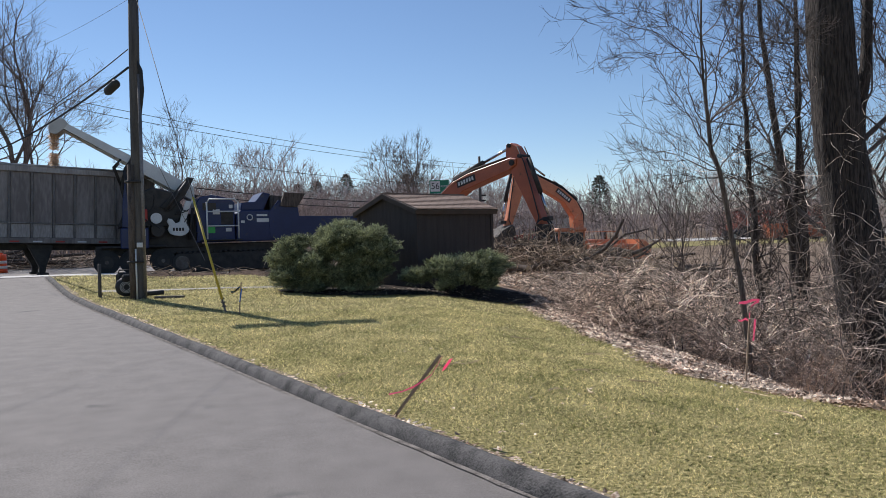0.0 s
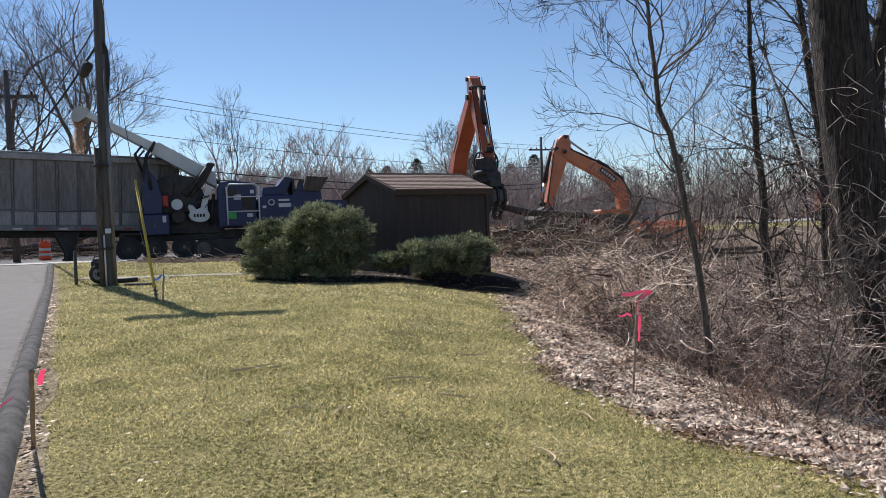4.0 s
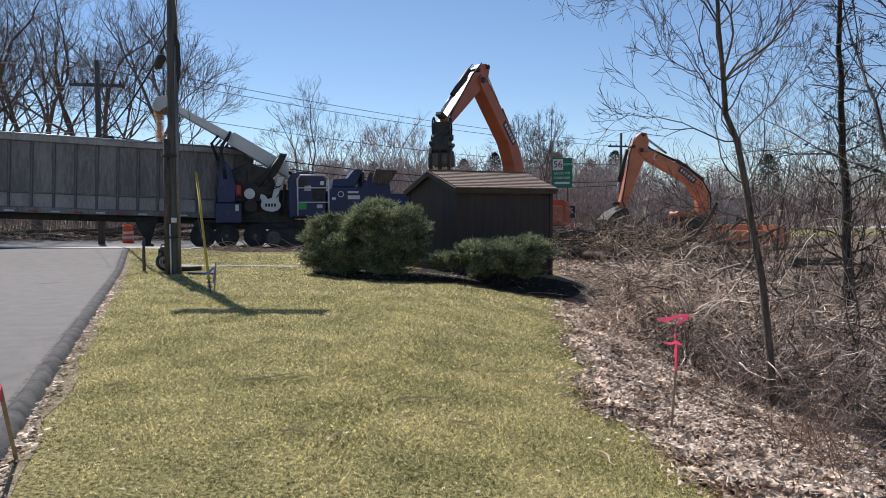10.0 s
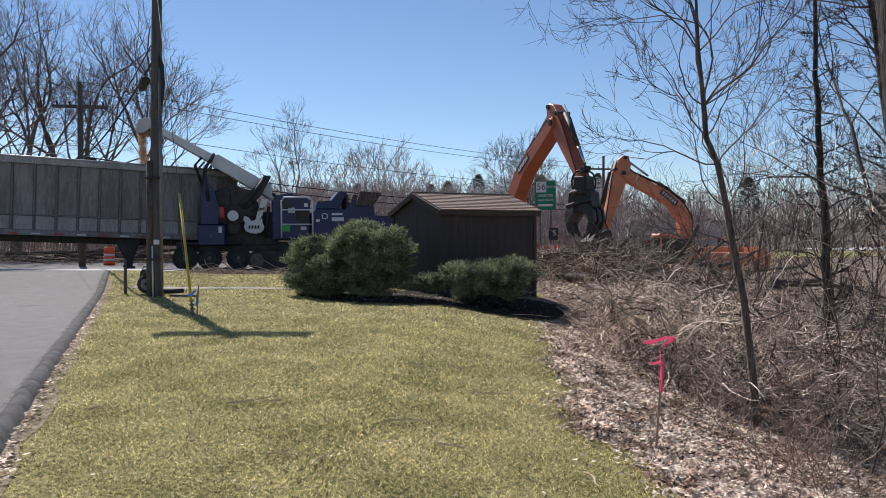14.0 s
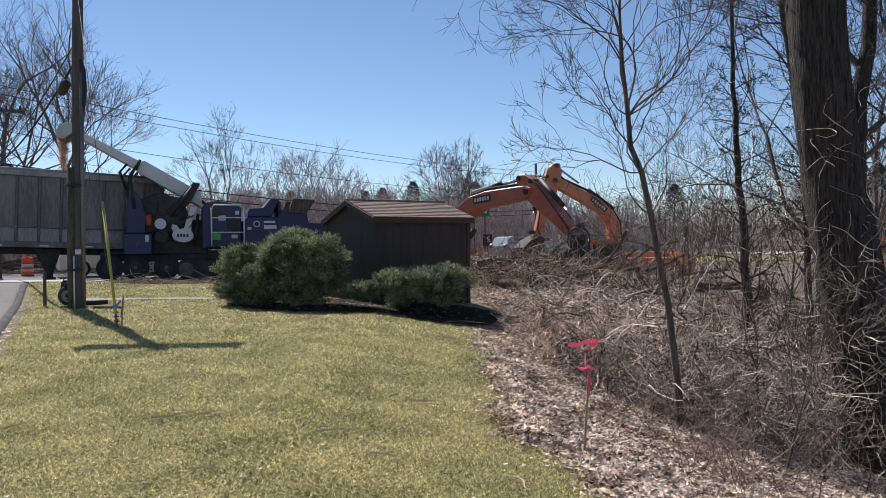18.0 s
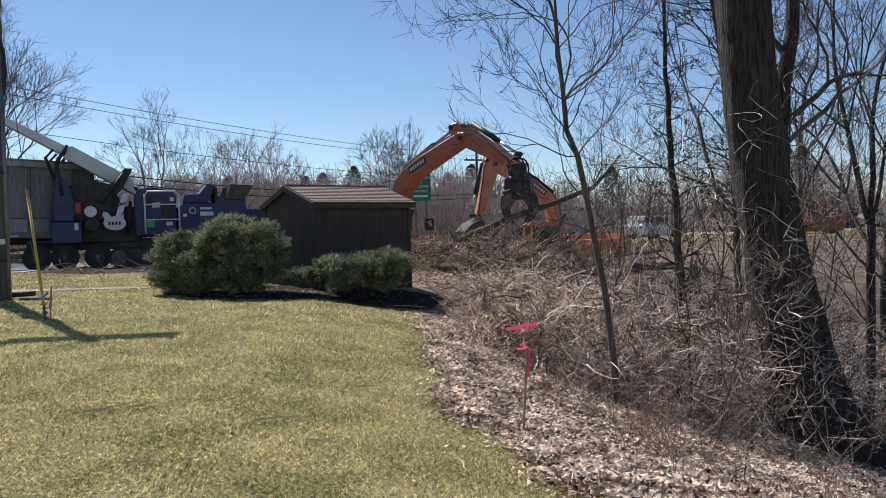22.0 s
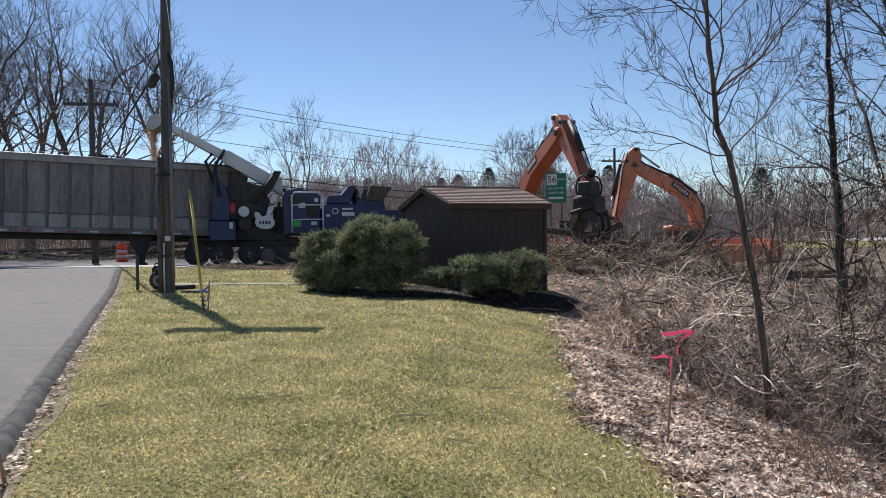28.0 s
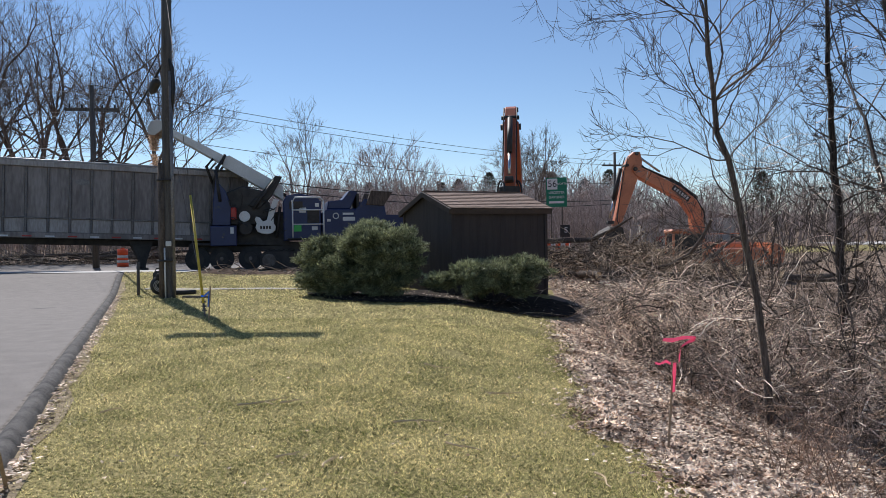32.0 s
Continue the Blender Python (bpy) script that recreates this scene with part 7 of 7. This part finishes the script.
house(55, 88, -12, 14, 9, 3.2, M_BRICK, "low red building beyond the parking area")
house(24, 102, 5, 12, 8, 3.0, M_SIDING, "distant pale house among the woods")


def car(label, paint, m, suv):
    """A road car; x is forward, the origin under its middle."""
    t = thing("car", label, "car", m)
    hgt = 1.75 if suv else 1.45
    l = 4.9
    b = B()
    prism(b, [(-l / 2, 0.45), (-l / 2 + 0.1, 0.3), (l / 2 - 0.15, 0.28), (l / 2, 0.5), (l / 2 - 0.08, 0.85), (l / 2 - 0.3, 0.98), (l / 2 - 1.3, 1.08), (-l / 2 + 0.1, 1.08), (-l / 2, 0.9)], -0.95, 0.95, 0.07)
    part("body", b, paint, t)
    b = B()
    prism(b, [(-l / 2 + 0.12, 1.05), (l / 2 - 1.3, 1.05), (l / 2 - 2.1, hgt - 0.06), (l / 2 - 2.5, hgt), (-l / 2 + 0.6, hgt), (-l / 2 + 0.3, hgt - 0.08)], -0.82, 0.82, 0.08)
    part("cabin", b, paint, t)
    for y in (-0.83, 0.83):
        for x0, x1 in ((-1.9, -0.9), (-0.8, 0.1), (0.18, 0.75)):
            b = B()
            box(b, ((x0 + x1) / 2, y, (1.1 + hgt) / 2 - 0.02), (x1 - x0, 0.03, hgt - 1.28), None, 0.01)
            part("side_window", b, M_GLASS, t)
    b = B()
    prism(b, [(l / 2 - 1.4, 1.1), (l / 2 - 1.36, 1.12), (l / 2 - 2.07, hgt - 0.1), (l / 2 - 2.1, hgt - 0.12)], -0.74, 0.74)
    part("windscreen", b, M_GLASS, t)
    for x in (-1.5, 1.5):
        for y in (-0.86, 0.86):
            b = B()
            rod(b, (x, y - 0.12, 0.37), (x, y + 0.12, 0.37), 0.37, n=24)
            w = part("wheel", b, M_RUBBER, t)
            b = B()
            rod(b, (x, y * 1.13, 0.37), (x, y * 1.155, 0.37), 0.26, n=20)
            rm = part("rim", b, M_RIM, w)
            b = B()
            for k in range(5):
                a = k * 1.2566
                box(b, (x + 0.14 * math.cos(a + 0.6), y * 1.157, 0.37 + 0.14 * math.sin(a + 0.6)), (0.07, 0.02, 0.07))
            part("spoke_gap", b, M_RUBBER, rm)
    for y in (-0.7, 0.7):
        b = B()
        box(b, (l / 2 - 0.12, y, 0.8), (0.22, 0.4, 0.14), None, 0.03)
        part("headlight", b, M_GLASS, t)
        b = B()
        box(b, (-l / 2 + 0.06, y, 0.88), (0.14, 0.3, 0.24), None, 0.03)
        part("tail_light", b, M_RED, t)
    return t


M_CARWHITE = mat("white_car_paint", (0.86, 0.86, 0.86), (0.82, 0.82, 0.82), 0.25, bump=0.02)
M_CARSILVER = mat("silver_car_paint", (0.42, 0.43, 0.44), (0.38, 0.39, 0.4), 0.3, 0.4, bump=0.02)
M_CARDARK = mat("dark_car_paint", (0.03, 0.035, 0.05), (0.03, 0.03, 0.04), 0.25, bump=0.02)
M_CARRED = mat("red_car_paint", (0.3, 0.02, 0.03), (0.28, 0.02, 0.03), 0.25, bump=0.02)
SUV = car("white sport utility car driving along the street", M_CARWHITE, pose(-60, 5, 0.3), True)
SEDAN = car("silver car driving along the street", M_CARSILVER, pose(-90, -10, 0.3), False)
car("dark blue car parked beyond the clearing", M_CARDARK, pose(39.5, 70.5, gz(39.5, 70.5) + 0.05, 0, 0, 160), False)
car("red car parked beyond the far lawn", M_CARRED, pose(21, 90, gz(21, 90), 0, 0, 170), True)
car("white car parked by the red building", M_CARWHITE, pose(47, 80, gz(47, 80) + 0.06, 0, 0, 80), False)
car("red car parked by the red building", M_CARRED, pose(58, 80, gz(58, 80) + 0.06, 0, 0, 85), True)


def container():
    t = thing("skip", "open orange steel skip standing beyond the trees", "skip", pose(42, 66, gz(42, 66), 0, 0, -15))
    b = B()
    prism(b, [(-2.6, 0.3), (2.6, 0.3), (3.0, 1.7), (-3.0, 1.7)], -1.2, 1.2, 0.03)
    part("body", b, M_ORANGE, t)
    for k in range(6):
        b = B()
        box(b, (-2.4 + k * 0.95, -1.24, 1.0), (0.12, 0.1, 1.35))
        part("rib", b, M_ORANGE, t)
    for x in (-1.8, 1.8):
        b = B()
        rod(b, (x, -1.1, 0.15), (x, 1.1, 0.15), 0.15)
        part("roller", b, M_STEEL, t)


container()


# ---------------------------------------------------------------- movement
# seconds, then degrees: swing of the upper works, rise of the boom, slope of the stick
DIG = [(0, -54.5, 27, -63), (1, -54.3, 27.1, -62.5), (2, -56.3, 36, -50.9), (3, -65.8, 43.5, -55.8), (6, -105.9, 54.5, -60.1),
       (7, -116.5, 53.7, -57.1), (8, -119.8, 51.4, -52), (9, -126.4, 52.5, -52.3), (10, -123.8, 60.8, -41.9), (10.5, -117, 62.5, -42.3),
       (11, -98.7, 59.2, -45.3), (11.5, -85, 57.4, -43.9), (12, -75.2, 55, -48), (13, -65.5, 50.5, -50), (14, -66.3, 44.4, -50.7),
       (16.5, -47, 20.4, -32.6), (17.5, -57.1, 17.7, -34.9), (19, -56.7, 18.8, -38), (20, -55.6, 22.3, -34.2), (20.5, -56.8, 26.8, -30.5),
       (21, -54.5, 30.7, -26.7), (22, -53.4, 33.6, -26.1), (23, -52.8, 32.7, -27.9), (24, -54.4, 33.9, -28.4)]
DIG += [(25, -60.5, 34.4, -30.6), (26, -68, 35, -33.5), (28.5, -73.1, 35.3, -47.1), (29.5, -79.7, 36.1, -53.2), (30.5, -88.9, 38.3, -54), (32, -93, 40.5, -55)]


def motions():
    walk(cam, [(t, look(eye, target, roll)) for t, eye, target, roll in PATH], exposures=((0, 0.03, 6280, 12), (32, 0.03, 6280, 12)))
    rows = [(t, radians(p), arm_poses(radians(p), radians(b), radians(g), 1.64, 6.2, 3.0)) for t, p, b, g in DIG]
    walk(HOUSE1, [(t, Matrix.Rotation(p, 4, 'Z')) for t, p, m in rows])
    for ob, k in ((BOOM1, 0), (STICK1, 1), (BARREL1, 2), (PISTON1, 3), (LIFTS1[0], 4), (LIFTS1[1], 4)):
        walk(ob, [(t, m[k]) for t, p, m in rows])
    walk(GRAPPLE1, [(t, Matrix.Translation(m[5].translation) @ Matrix.Rotation(p + 0.5, 4, 'Z')) for t, p, m in rows])
    # trunks in the grapple: the pose of the grip, and where they lie before and after
    grip = {t: pose(0.91, 32.83, -0.2) @ Matrix.Translation(m[5].translation + Vector((0, 0, -1.75))) for t, p, m in rows}
    turn = {t: p for t, p, m in rows}
    rest = pose(5.4, 25.6, 0.7, 0, 3, 8)
    tilt = {20.5: -14, 21: -20, 22: -22, 23: -2, 24: 19, 25: 20, 26: 18, 28.5: 4, 29.5: 0, 30.5: -2, 32: -2}
    hold = Matrix.Translation((-3.4, 0.1, -0.1))
    walk(CARRIED_A, [(0, rest @ hold), (20, rest @ hold)] + [(t, grip[t] @ Matrix.Rotation((turn[t] - radians(-53)) * 0.25, 4, 'Z') @ Matrix.Rotation(radians(a), 4, 'Y') @ hold) for t, a in tilt.items()])
    low, drop = pose(4.9, 26.4, 0.8, 0, 0, 20), pose(-3.75, 31.7, 1.85, 0, 4, 18)
    walk(CARRIED_B, [(0, low), (2, low), (3, grip[3] @ pose(0, 0, 0, 0, 5, 10))] + [(t, grip[t] @ pose(0, 0, 0, 0, 6, -3)) for t in (6, 7, 8, 9)] + [(10, drop), (32, drop)])
    # street traffic
    way = radians(30)
    for ob, t0, x0, y0, z0, v in ((SUV, 17.4, -20.1, 31.8, 0.13, 10.8), (SEDAN, 18.0, 6.5, 43.5, 0.34, 13)):
        walk(ob, [(t, pose(x0 + v * (t - t0) * math.cos(way), y0 + v * (t - t0) * math.sin(way), z0, 0, 0, 30) @ Matrix.Scale(1.1 if ob == SUV else 1.0, 4)) for t in (0, t0, 32)])
    # chips
    for k, ob in enumerate(CLUMPS):
        keys, t = [], -0.66 * k / 6
        while t < 32.7:
            for dt, dz in ((0.0, 0.0), (0.3, -0.45), (0.55, -1.25), (0.65, 0.0)):
                keys.append((t + dt, pose(SPOUT.x, SPOUT.y, SPOUT.z + dz, 0, 0, 18)))
            t += 0.66
        keys = [r for r in keys if 0 <= r[0] <= 32]
        keys = [(0, keys[0][1])] + [r for r in keys if 0.04 < r[0] < 31.96] + [(32, keys[-1][1])]
        walk(ob, keys)
    # tapes stirring in the breeze
    for ribs, amp in ((RIB_L, 5), (RIB_R, 9), (RIB_B, 7)):
        for j, ob in enumerate(ribs):
            walk(ob, [(t * 0.8, pose(0, 0, 0, amp * 0.3 * math.sin(t * 1.9 + j), amp * 0.3 * math.sin(t * 1.3 + 2 * j), amp * math.sin(t * 1.1 + j * 1.7))) for t in range(41)])


motions()
